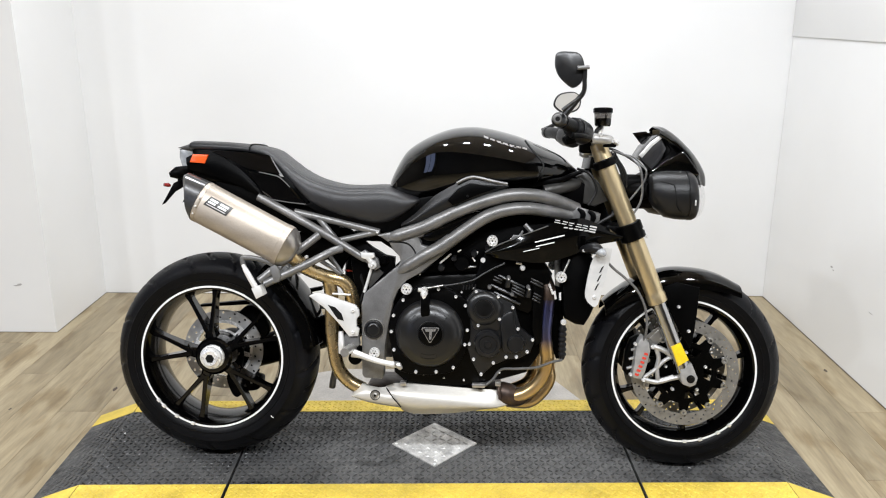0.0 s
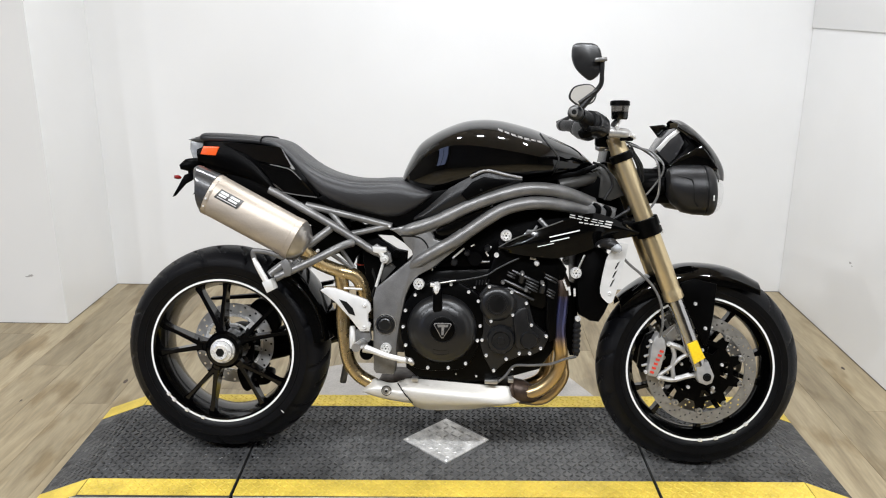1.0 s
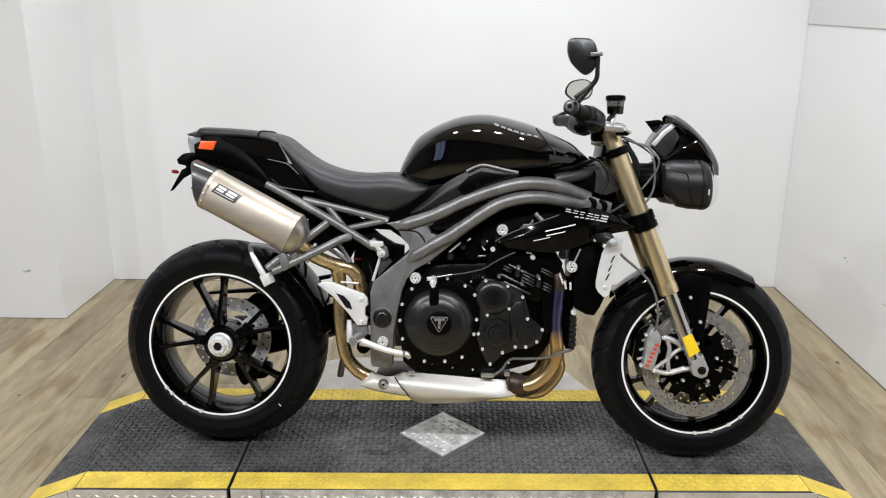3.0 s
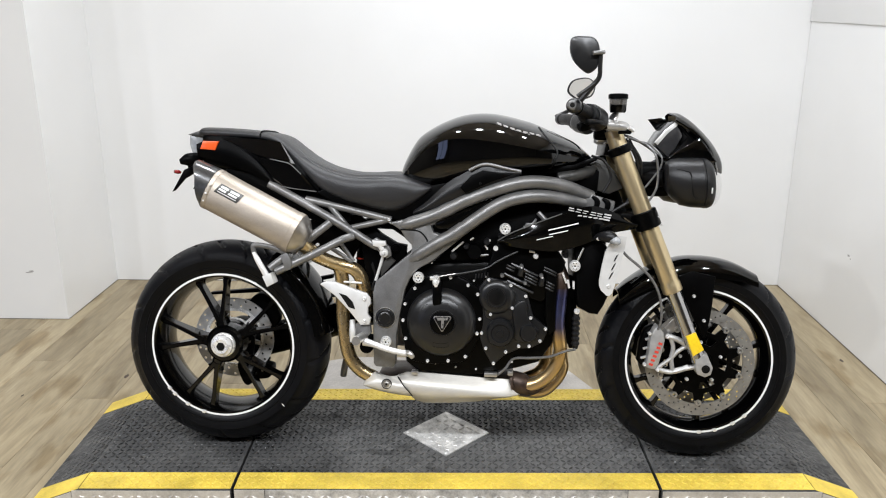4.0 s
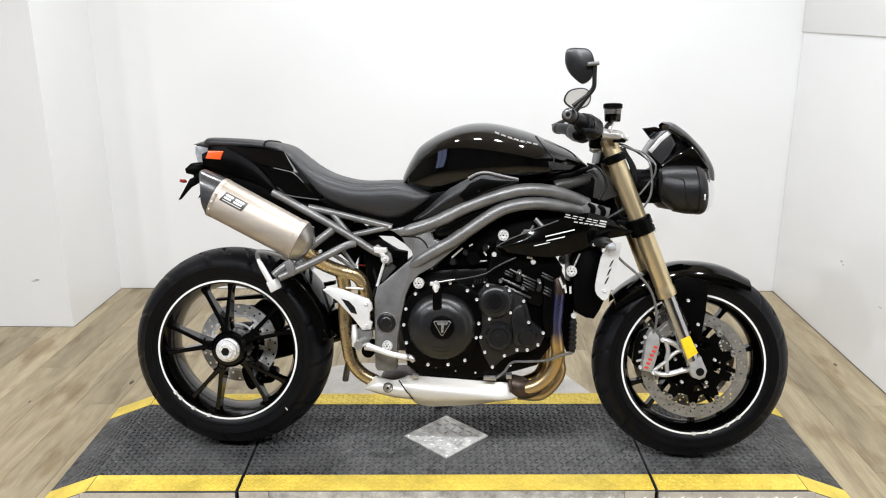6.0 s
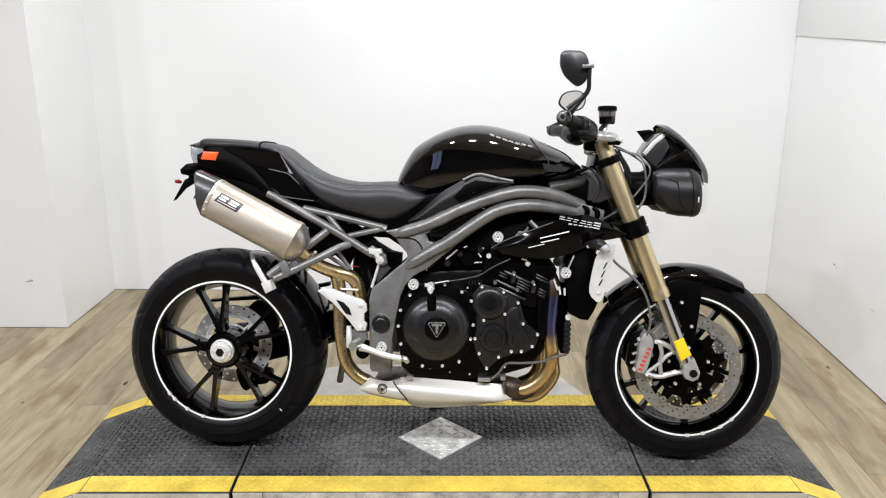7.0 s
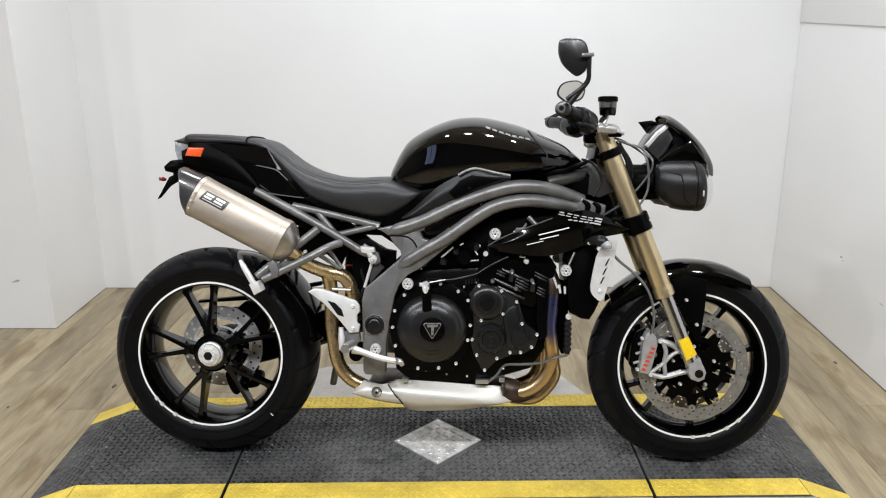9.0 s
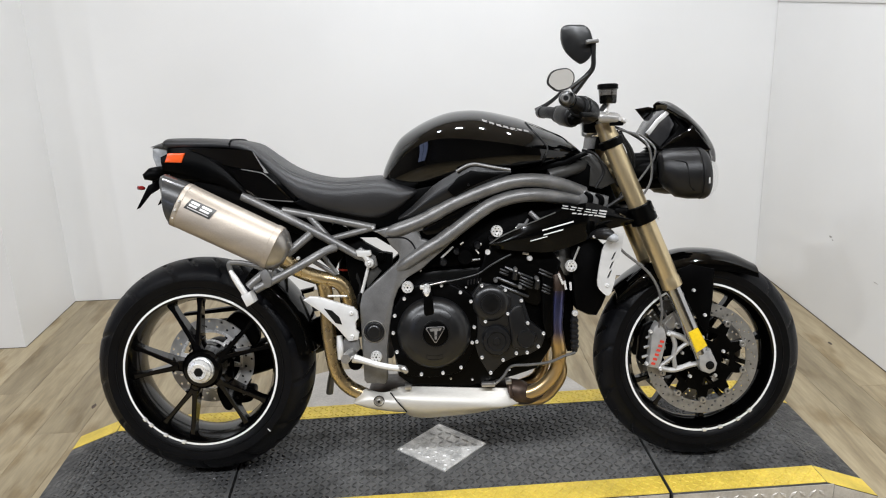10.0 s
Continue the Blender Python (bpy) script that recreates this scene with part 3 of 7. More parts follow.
screw = shared("screw", lathe([(0.0, -0.0015), (0.004, -0.001), (0.005, 0.0)], 10), BOLT)
for a, b in ((D - 0.014, 0), (-D + 0.014, 0), (0, D - 0.014), (0, -D + 0.014)):
    ob = part("screw", screw, BOLT, diamond)
    ob.matrix_basis = pose(a, b, DECK_Z + 0.003, -90)

# ---- the motorcycle: x forward, y to its left, z up, from the rear tyre's contact; it leans on its stand ----
bike = new("motorcycle")
bike.matrix_basis = pose(-0.7305, -0.0671, DECK_Z, 0, 0, -2.572) @ pose(0, 0, 0, -10.51)
tagged(bike, "black naked sport motorcycle with gold forks on a tread platform", "motorcycle")
BASE, R_REAR, R_FRONT = 1.435, 0.316, 0.300

bolt_mesh = shared("bolt", lathe([(0.0, -0.0052), (0.0018, -0.0052), (0.0023, -0.0072), (0.0036, -0.0072), (0.0049, -0.0050), (0.0052, 0.0), (0.0052, 0.006)], 12), BOLT)
big_bolt_mesh = shared("bolt", lathe([(0.0, -0.0068), (0.0045, -0.0068), (0.0055, -0.0074), (0.0112, -0.0074), (0.0122, -0.0045), (0.0134, -0.0045), (0.0145, -0.0070), (0.0160, -0.0048), (0.0163, 0.006)], 18), BOLT)
small_bolt_mesh = shared("bolt", lathe([(0.0, -0.004), (0.0026, -0.0035), (0.0034, 0.0), (0.0034, 0.004)], 8), BOLT)


star_bm = lathe([(0.0, -0.0078), (0.0026, -0.0078), (0.0030, -0.005)], 6)
for k in range(6):
    a = math.pi * k / 3
    lathe([(0.0, -0.0082), (0.0014, -0.0082), (0.0017, -0.004)], 6, (0.0085 * math.cos(a), 0, 0.0085 * math.sin(a)), star_bm)
socket_mesh = shared("bolt_socket", star_bm, INK)


def bolt(x, y, z, parent, mesh=bolt_mesh, left=False):
    ob = part("bolt", mesh, BOLT, parent)
    ob.matrix_basis = pose(x, y, z, 0, 0, 180 if left else 0)
    if mesh is big_bolt_mesh:
        part("bolt_socket", socket_mesh, INK, parent).matrix_basis = ob.matrix_basis.copy()
    return ob


# wheels
def tyre(radius, half, rim_r, rim_y, deep, tread):
    prof = [(rim_r - 0.004, -rim_y + 0.004), (rim_r + 0.002, -rim_y), (rim_r + 0.010, -rim_y - 0.004), (rim_r + 0.0155, -rim_y - 0.0052), (rim_r + 0.0165, -rim_y - 0.0068), (rim_r + 0.0180, -rim_y - 0.0068), (rim_r + 0.0190, -rim_y - 0.0056), (radius - deep * 0.72, -half + 0.001), (radius - deep * 0.62, -half)]
    for s in np.linspace(-0.97, 0.97, 27):
        prof.append((radius - deep * 0.62 * (1 - math.sqrt(1 - s * s * 0.985)) / (1 - math.sqrt(1 - 0.985 * 0.97 ** 2)) * 0.96, half * s))
    prof += [(r, -y) for r, y in prof[:9][::-1]]
    bm = bmesh.new()
    seg = 320
    rings = []
    for r, y in prof:
        row = []
        for k in range(seg):
            a = 2 * math.pi * k / seg
            rr, s = r, abs(y) / half
            if 0.12 < s < 0.93 and r > radius - deep * 0.6:
                ph = (a * tread / (2 * math.pi) + (0.9 * s if y < 0 else 0.9 * s + 0.5)) % 1.0
                if ph < 0.17 and (0.2 < s < 0.62 or int(a * tread / (2 * math.pi)) % 2):
                    rr -= 0.0065
            row.append((rr * math.cos(a), y, rr * math.sin(a)))
        rings.append(row)
    skin(bm, rings, caps=False)
    return bm


def rim(r, y, bead):
    """A cast barrel with a lip on each side."""
    prof = [(r, -y), (r - 0.003, -y - 0.0015), (r - 0.012, -y + 0.002), (r - 0.016, -y + 0.014), (r - 0.024, -y * 0.55), (r - 0.030, 0),
            (r - 0.024, y * 0.55), (r - 0.016, y - 0.014), (r - 0.012, y - 0.002), (r - 0.003, y + 0.0015), (r, y), (r - 0.006, y - 0.012), (r - 0.020, 0), (r - 0.006, -y + 0.012)]
    return lathe(prof, 128, closed=True)


def spoke(a0, a1, r0, r1, w0, w1, y0, y1, yr0, yr1):
    """A tapered beam from the hub at a0 to the rim at a1, deeper at the hub."""
    p0, p1 = (Vector((r * math.cos(radians(a)), 0, r * math.sin(radians(a)))) for a, r in ((a0, r0), (a1, r1)))
    s = (p1 - p0).normalized().cross(Vector((0, 1, 0)))
    bm, rings = bmesh.new(), []
    for t in np.linspace(0, 1, 8):
        flare = 1 + 0.9 * (max(0, t - 0.8) / 0.2) ** 1.5 + 0.3 * max(0, 0.2 - t) / 0.2
        w, lo, hi = (w0 + (w1 - w0) * t) * flare, y0 + (yr0 - y0) * t, y1 + (yr1 - y1) * t
        c = w * 0.35
        rings.append([p0.lerp(p1, t) + s * p + Vector((0, q, 0)) for p, q in ((-w + c, lo), (w - c, lo), (w, lo + c), (w, hi), (-w, hi), (-w, lo + c))])
    return skin(bm, rings)


def wheel(name, centre, turn, rr, ry, hub, spoke_at, spread, spoke_y, label):
    ob = part(name, rim(rr, ry, 0.0), WHEEL, bike, label)
    ob.matrix_basis = Matrix.Translation(centre) @ turn
    for k, s in ((-1, "right"), (1, "left")):
        part("rim_stripe", lathe([(rr - 0.0065, k * (ry + 0.0012)), (rr - 0.0065, k * (ry + 0.0026)), (rr - 0.001, k * (ry + 0.0026)), (rr - 0.001, k * (ry + 0.0006))], 128, closed=True), WHITE, ob, "white rim edge stripe")
    part("hub", lathe(hub, 48), WHEEL, ob)
    for k in range(5):
        mid = spoke_at + 72 * k
        part("spoke_root", spoke(mid, mid, 0.036, 0.088, 0.019, 0.013, *spoke_y), WHEEL, ob)
        for e in (-1, 1):
            part("spoke", spoke(mid + e * 2.5, mid + e * spread, 0.070, rr - 0.020, 0.0075, 0.0056, *spoke_y), WHEEL, ob)
    return ob


rear = wheel("rear_wheel", (0, 0, R_REAR), Matrix(), 0.2225, 0.083, [(0.03, -0.078), (0.05, -0.076), (0.058, -0.066), (0.060, -0.03), (0.064, 0.0), (0.055, 0.05), (0.03, 0.06)], 101, 12.5, (-0.066, -0.010, -0.062, -0.034), "black ten-spoke rear wheel")
part("tyre", tyre(R_REAR, 0.0925, 0.2225, 0.083, 0.086, 26), TYRE, rear, "black road tyre with a wide tread")
part("hub_nut", lathe([(0.0, -0.092), (0.012, -0.092), (0.0125, -0.105), (0.022, -0.106), (0.0235, -0.098), (0.032, -0.096), (0.034, -0.088), (0.037, -0.086), (0.038, -0.074)], 40), BOLT, rear, "bright alloy wheel nut")
part("nut_socket", lathe([(0.0, -0.1072), (0.0125, -0.1072), (0.0135, -0.1062), (0.0135, -0.09)], 6), INK, rear, "dark hexagon socket")
# small bright studs stand for the glints on the rim edges
stud = shared("balance_weight", box(-0.0055, 0.0055, -0.0055, 0.002, -0.0045, 0.0045, 0.001), BOLT)
for a in (219.5, 225.7, 239, 253.5):
    ob = part("balance_weight", stud, BOLT, rear)
    ob.matrix_basis = pose(0.2185 * math.cos(radians(a)), -0.085, 0.2185 * math.sin(radians(a)), 0, 90 - a, 0)
part("paint_dab", plate([(0.183, -0.176), (0.185, -0.1755), (0.192, -0.183), (0.190, -0.1835)], -0.0935, -0.0895), WHITE, rear, "small pale dab on the tyre")


def disc(outer, inner, y, holes, rows, carriers, seg=72, hole=0.0032):
    h = []
    for k in range(holes):
        for j, rr in enumerate(rows):
            a = 2 * math.pi * (k + 0.33 * j) / holes
            h.append(ring(rr * math.cos(a), rr * math.sin(a), hole, 7))
    return plate(ring(0, 0, outer, seg), y - 0.0025, y + 0.0025, holes=[ring(0, 0, inner, seg)] + h)


part("brake_disc", disc(0.1275, 0.094, 0.03, 20, (0.119, 0.103), 0, hole=0.0042), CAST_GREY, rear, "drilled steel rear brake disc")
part("disc_carrier", plate(ring(0, 0, 0.094, 40), 0.026, 0.034, holes=[[(r * math.cos(a0 + f), r * math.sin(a0 + f)) for r, fs in ((0.062, (-0.40, -0.2, 0, 0.2, 0.40)), (0.086, (0.46, 0.23, 0, -0.23, -0.46))) for f in fs] for a0 in 2 * math.pi * (np.arange(6) + 0.3) / 6]), BOLT, rear, "pale alloy disc carrier")
part("tone_ring", lathe([(0.050, 0.014), (0.064, 0.012), (0.066, 0.020), (0.050, 0.022)], 60, closed=True), BOLT, rear, "toothed sensor ring")

turn = Matrix.Rotation(radians(1.72), 4, Vector((-math.sin(radians(22.9)), 0, math.cos(radians(22.9)))))
front = wheel("front_wheel", (BASE - 0.001, 0, R_FRONT), turn, 0.2188, 0.052, [(0.02, -0.06), (0.034, -0.058), (0.038, -0.04), (0.042, 0.0), (0.038, 0.04), (0.034, 0.058), (0.02, 0.06)], 0, 14, (-0.022, 0.022, -0.014, 0.014), "black ten-spoke front wheel")
part("tyre", tyre(R_FRONT, 0.060, 0.2188, 0.052, 0.072, 28), TYRE, front, "black road tyre with a narrow tread")
for s in (-1, 1):
    part("brake_disc", disc(0.160, 0.126, s * 0.064, 26, (0.151, 0.142, 0.133), 0), STEEL, front, "drilled steel floating brake disc")
    star = [(r * math.cos(2 * math.pi * (k + f) / 10), r * math.sin(2 * math.pi * (k + f) / 10)) for k in range(10) for f, r in ((0.22, 0.094), (0.34, 0.116), (0.66, 0.116), (0.78, 0.094))]
    windows = [[(r * math.cos(a + f), r * math.sin(a + f)) for r, fs in ((0.056, (-0.24, 0, 0.24)), (0.080, (0.32, 0.16, 0, -0.16, -0.32))) for f in fs] for a in 2 * math.pi * (np.arange(5) / 5)]
    part("disc_carrier", plate(star, s * 0.064 - 0.003, s * 0.064 + 0.003, holes=windows + [ring(0, 0, 0.035, 20)]), ENGINE, front, "black disc carrier")
    for k in range(10):
        a = 2 * math.pi * (k + 0.5) / 10
        bob = part("bobbin", lathe([(0.0040, -0.008), (0.0085, -0.008), (0.0095, 0.008), (0.0040, 0.008)], 14, closed=True), ALLOY, front)
        bob.location = (0.121 * math.cos(a), s * 0.064, 0.121 * math.sin(a))
        if k % 2 == 0:
            c = bolt(0.062 * math.cos(a), s * 0.068, 0.062 * math.sin(a), front, bolt_mesh, s > 0)

for a in (-87.4, -74.8, -59.7, -48.7):
    ob = part("balance_weight", stud, BOLT, front)
    ob.matrix_basis = pose(0.2148 * math.cos(radians(a)), -0.054, 0.2148 * math.sin(radians(a)), 0, 90 - a, 0)

# forks and axle
FORK = lambda t, y: (1.150 + 0.282 * t, y, 0.978 - 0.683 * t)
for s in (-1, 1):
    leg = part("fork_tube", skin(bmesh.new(), [[Vector(FORK(t, s * 0.105)) + r * (math.cos(a) * Vector((0.924, 0, 0.382)) + math.sin(a) * Vector((0, 1, 0))) for a in np.linspace(0, 2 * math.pi, 32, endpoint=False)]
                                  for t, r in ((-0.002, 0.020), (0.0, 0.0235), (0.012, 0.0245), (0.05, 0.0250), (0.06, 0.0262), (0.33, 0.0266), (0.35, 0.0275), (0.62, 0.0275), (0.63, 0.0262), (0.64, 0.029), (0.672, 0.029), (0.676, 0.024))]), GOLD, bike, "gold anodised upper fork tube")
    part("fork_cap", skin(bmesh.new(), [[Vector(FORK(t, s * 0.105)) + r * (math.cos(a) * Vector((0.924, 0, 0.382)) + math.sin(a) * Vector((0, 1, 0))) for a in np.linspace(0, 2 * math.pi, 24, endpoint=False)] for t, r in ((-0.016, 0.012), (-0.014, 0.017), (-0.001, 0.0175))]), ALLOY, leg)
    part("fork_slider", rod(FORK(0.67, s * 0.105), FORK(0.965, s * 0.105), 0.0215, 28), CHROME, bike, "chromed lower fork slider")
    foot = plate([(1.408, 0.325), (1.440, 0.343), (1.459, 0.300), (1.454, 0.280), (1.438, 0.272), (1.416, 0.280), (1.410, 0.292)], s * 0.105 - 0.022, s * 0.105 + 0.018, 0.004)
    clampd = part("axle_clamp", foot, CAST_GREY, bike, "cast alloy axle clamp")
    part("axle_end", lathe([(0.0, -0.006), (0.008, -0.006), (0.0085, -0.0015), (0.012, -0.0015), (0.012, 0.004)], 18, (BASE + 0.003, s * 0.105 - 0.022 * (1 if s < 0 else -0.8), 0.297)), INK, clampd, "dark axle socket")
    part("fork_reflector", plate([(1.377, 0.392), (1.404, 0.405), (1.430, 0.354), (1.400, 0.334)], s * 0.128 - 0.004, s * 0.128 + 0.006, 0.003), YELLOW_R, bike, "yellow side reflector")
    # lower and upper clamps round the tube
    for t0, t1, r, n in ((0.335, 0.405, 0.037, "lower_fork_clamp"), (0.066, 0.098, 0.034, "upper_fork_clamp")):
        part(n, skin(bmesh.new(), [[Vector(FORK(t, s * 0.105)) + q * (math.cos(a) * Vector((0.924, 0, 0.382)) + math.sin(a) * Vector((0, 1, 0))) for a in np.linspace(0, 2 * math.pi, 28, endpoint=False)]
                                   for t, q in ((t0, r - 0.003), (t0 + 0.004, r), (t1 - 0.004, r), (t1, r - 0.003))]), ENGINE, bike, "black fork clamp")
part("front_axle", rod((BASE, -0.10, 0.297), (BASE, 0.10, 0.297), 0.012), ALLOY, bike)
for t, nm in ((0.37, "lower_yoke"), (0.082, "top_yoke")):
    a = FORK(t, 0)
    part(nm, plate([(a[0] - (0.075 if t > 0.2 else 0.045), a[2] - 0.015), (a[0] + 0.02, a[2] - 0.022), (a[0] + 0.025, a[2] + 0.012), (a[0] - (0.07 if t > 0.2 else 0.040), a[2] + 0.018)], -0.10, 0.10, 0.006), ENGINE, bike, "black triple clamp")
part("steering_head", tube([(1.112, 0, 0.898), (1.195, 0, 0.70)], 0.034, seg=24, smooth=False), SATIN, bike)
for z, x in ((0.736, 1.286), (0.712, 1.296)):
    bolt(x, -0.128, z, bike, small_bolt_mesh)

# brake calipers
for s in (-1, 1):
    cal = part("brake_caliper", plate([(1.272, 0.290), (1.279, 0.338), (1.282, 0.384), (1.292, 0.406), (1.303, 0.415), (1.320, 0.396), (1.325, 0.372), (1.318, 0.335), (1.310, 0.302), (1.299, 0.284)], s * 0.080 - 0.022, s * 0.080 + 0.03, 0.006), CAST_GREY, bike, "silver radial brake caliper")
    truss = bmesh.new()
    for bar, r in (([(1.330, 0.384), (1.352, 0.378), (1.376, 0.367), (1.394, 0.350)], 0.0086), ([(1.342, 0.379), (1.351, 0.350), (1.347, 0.318), (1.352, 0.280)], 0.0066), ([(1.386, 0.353), (1.364, 0.338), (1.346, 0.317)], 0.0062),
                   ([(1.306, 0.285), (1.330, 0.278), (1.354, 0.277), (1.390, 0.288), (1.418, 0.294)], 0.0076), ([(1.308, 0.288), (1.330, 0.304), (1.347, 0.318)], 0.0060), ([(1.352, 0.282), (1.374, 0.288), (1.396, 0.296)], 0.0046)):
        tube([(x, s * 0.090, z) for x, z in bar], r, 14, 8, bm=truss)
    part("caliper_carrier", truss, CAST_GREY, cal, "ribbed alloy caliper bracket")
    part("caliper_inner", plate([(1.252, 0.302), (1.258, 0.360), (1.272, 0.398), (1.296, 0.412), (1.304, 0.380), (1.296, 0.330), (1.286, 0.290), (1.264, 0.288)], s * 0.052 - 0.016, s * 0.052 + 0.02, 0.006), ENGINE, cal, "black inner caliper half")
    for k in range(3):
        part("caliper_rib", tube([(1.262 + 0.006 * k, s * 0.074, 0.312 + 0.028 * k), (1.276 + 0.004 * k, s * 0.080, 0.318 + 0.028 * k)], 0.0042, seg=8, smooth=False), CAST_GREY, cal)
    part("caliper_piston_cover", plate([(1.327, 0.405), (1.352, 0.431), (1.366, 0.400), (1.344, 0.380)], s * 0.058 - 0.012, s * 0.058 + 0.012, 0.003), ALLOY, cal)
    if s < 0:
        for k in range(6):
            t = (k + 0.5) / 6
            x, z = 1.284 + 0.030 * t, 0.295 + 0.075 * t
            part("lettering_bar", plate([(x - 0.0065, z - 0.0028), (x + 0.0045, z - 0.0060), (x + 0.0062, z + 0.0005), (x - 0.0048, z + 0.0037)], -0.1032, -0.1012), RED, cal, "red lettering bar")
    for x, z in ((1.268, 0.300), (1.279, 0.392), (1.306, 0.284), (1.330, 0.384)):
        bolt(x, s * 0.080 - 0.022 if s < 0 else s * 0.080 + 0.03, z, cal, bolt_mesh, s > 0)

# front mudguard
FT = [(1.193, 0.503), (1.226, 0.536), (1.280, 0.574), (1.342, 0.600), (1.400, 0.612), (1.474, 0.609), (1.533, 0.595), (1.592, 0.566)]
guard = [[(x, y, z - dz * (0.55 + 0.45 * math.sin(math.pi * i / 7))) for i, (x, z) in enumerate(FT)] for y, dz in ((-0.070, 0.060), (-0.066, 0.030), (-0.045, 0.007), (0, 0), (0.045, 0.007), (0.066, 0.030), (0.070, 0.060))]
mud = part("front_mudguard", sheet(guard, 0.003, 36, 19, (0, 0, -1)), GLOSS, bike, "black gloss front mudguard")
for s in (-1, 1):
    part("mudguard_bracket", plate([(1.362, 0.560), (1.400, 0.575), (1.466, 0.560), (1.460, 0.470), (1.450, 0.390), (1.444, 0.376), (1.438, 0.378), (1.405, 0.440), (1.372, 0.510)], s * 0.074 - 0.004, s * 0.074 + 0.004, 0.002), SATIN, mud, "black plastic mudguard bracket")
    for x, z in ((1.406, 0.502), (1.438, 0.430)):
        bolt(x, s * 0.079, z, mud, bolt_mesh, s > 0)

# main frame
UP = [(0.548, -0.140, 0.698), (0.580, -0.149, 0.706), (0.657, -0.152, 0.733), (0.754, -0.160, 0.781), (0.851, -0.163, 0.816), (0.912, -0.158, 0.829), (0.974, -0.145, 0.827), (1.028, -0.125, 0.815), (1.097, -0.090, 0.788)]
LO = [(0.565, -0.138, 0.588), (0.605, -0.149, 0.616), (0.658, -0.155, 0.650), (0.714, -0.158, 0.682), (0.776, -0.162, 0.727), (0.837, -0.165, 0.767), (0.892, -0.160, 0.785), (0.947, -0.150, 0.790), (1.001, -0.132, 0.784), (1.090, -0.090, 0.768)]
for s in (1, -1):
    flip = flipped if s < 0 else (lambda b: b)
    part("frame_spar", flip(tube(UP, [0.010] + [0.0185] * 8, 44, 18)), FRAME, bike, "graphite upper frame tube")
    part("frame_spar", flip(tube(LO, [0.008] + [0.0185] * 9, 44, 18)), FRAME, bike, "graphite lower frame tube")
    part("head_tube_brace", flip(tube([(1.000, -0.110, 0.838), (1.050, -0.100, 0.850), (1.112, -0.060, 0.866)], 0.019, 10, 16)), FRAME_DARK, bike, "dark upper brace tube")
    cast = [(0.516, 0.706), (0.552, 0.714), (0.600, 0.725), (0.668, 0.742), (0.672, 0.712), (0.640, 0.700), (0.648, 0.680), (0.690, 0.668), (0.735, 0.690), (0.735, 0.672), (0.645, 0.598), (0.604, 0.574), (0.580, 0.545), (0.566, 0.510), (0.552, 0.440), (0.543, 0.381), (0.540, 0.290), (0.532, 0.280), (0.482, 0.282), (0.475, 0.292), (0.472, 0.500), (0.480, 0.534), (0.532, 0.579), (0.582, 0.622), (0.586, 0.634), (0.583, 0.645), (0.565, 0.663), (0.553, 0.685), (0.532, 0.699)]
    casting = part("frame_casting", flip(plate(cast, -0.154, -0.118, 0.005)), FRAME, bike, "graphite cast frame side plate")
    # black tube on the face draws the shaded groove
    part("casting_groove", flip(tube([(0.552, -0.1545, 0.688), (0.596, -0.1545, 0.686), (0.617, -0.1545, 0.676), (0.630, -0.1545, 0.655), (0.622, -0.1545, 0.640), (0.582, -0.1545, 0.600)], 0.0022, 30, 6)), INK, casting, "black line drawn for the casting groove")
    part("pivot_ring", flip(lathe([(0.0285, -0.1545), (0.0288, -0.1565), (0.0303, -0.1565), (0.0310, -0.1545), (0.0310, -0.150), (0.0285, -0.150)], 36, (0.509, 0, 0.429), closed=True)), ALLOY, casting, "thin bright ring")
    part("weld_collar", flip(tube([(0.700, -0.1575, 0.673), (0.722, -0.159, 0.688), (0.734, -0.1595, 0.697)], 0.0200, 8, 18)), FRAME, casting)
    part("weld_collar", flip(tube([(0.676, -0.153, 0.742), (0.690, -0.154, 0.749), (0.700, -0.155, 0.754)], 0.0198, 8, 18)), FRAME, casting)
    if s > 0:
        part("frame_strut", flip(plate([(0.512, 0.612), (0.534, 0.592), (0.492, 0.545), (0.488, 0.575)], -0.125, -0.110, 0.002)), FRAME_DARK, casting)
    if s > 0:
        part("bright_strut", flip(rod((0.499, -0.128, 0.608), (0.477, -0.128, 0.534), 0.0045)), SILVER, casting)
    if s > 0:
        part("linkage_lug", flip(plate([(0.468, 0.655), (0.508, 0.653), (0.511, 0.640), (0.490, 0.633), (0.471, 0.638)], -0.150, -0.132, 0.004)), SILVER, casting)
    if s > 0:
        part("hose_end", flip(lathe([(0.0, -0.110), (0.008, -0.110), (0.009, -0.106), (0.013, -0.106), (0.014, -0.09)], 20, (0.532, 0, 0.628))), SATIN, casting)
    # two added black plates darken the frame gap round its bright opening
    if s > 0:
        part("frame_gap_fill", flip(plate([(0.424, 0.700), (0.464, 0.686), (0.488, 0.666), (0.532, 0.640), (0.562, 0.634), (0.560, 0.594), (0.535, 0.560), (0.480, 0.520), (0.448, 0.520), (0.434, 0.600)], -0.095, -0.050, 0.003)), SATIN, casting, "black fill plate in the frame gap")
    if s > 0:
        part("rail_gap_fill", flip(plate([(0.452, 0.686), (0.466, 0.704), (0.540, 0.716), (0.566, 0.700), (0.556, 0.656), (0.519, 0.680), (0.463, 0.682)], -0.074, -0.062, 0.002)), SATIN, casting, "black fill plate under the seat rail")
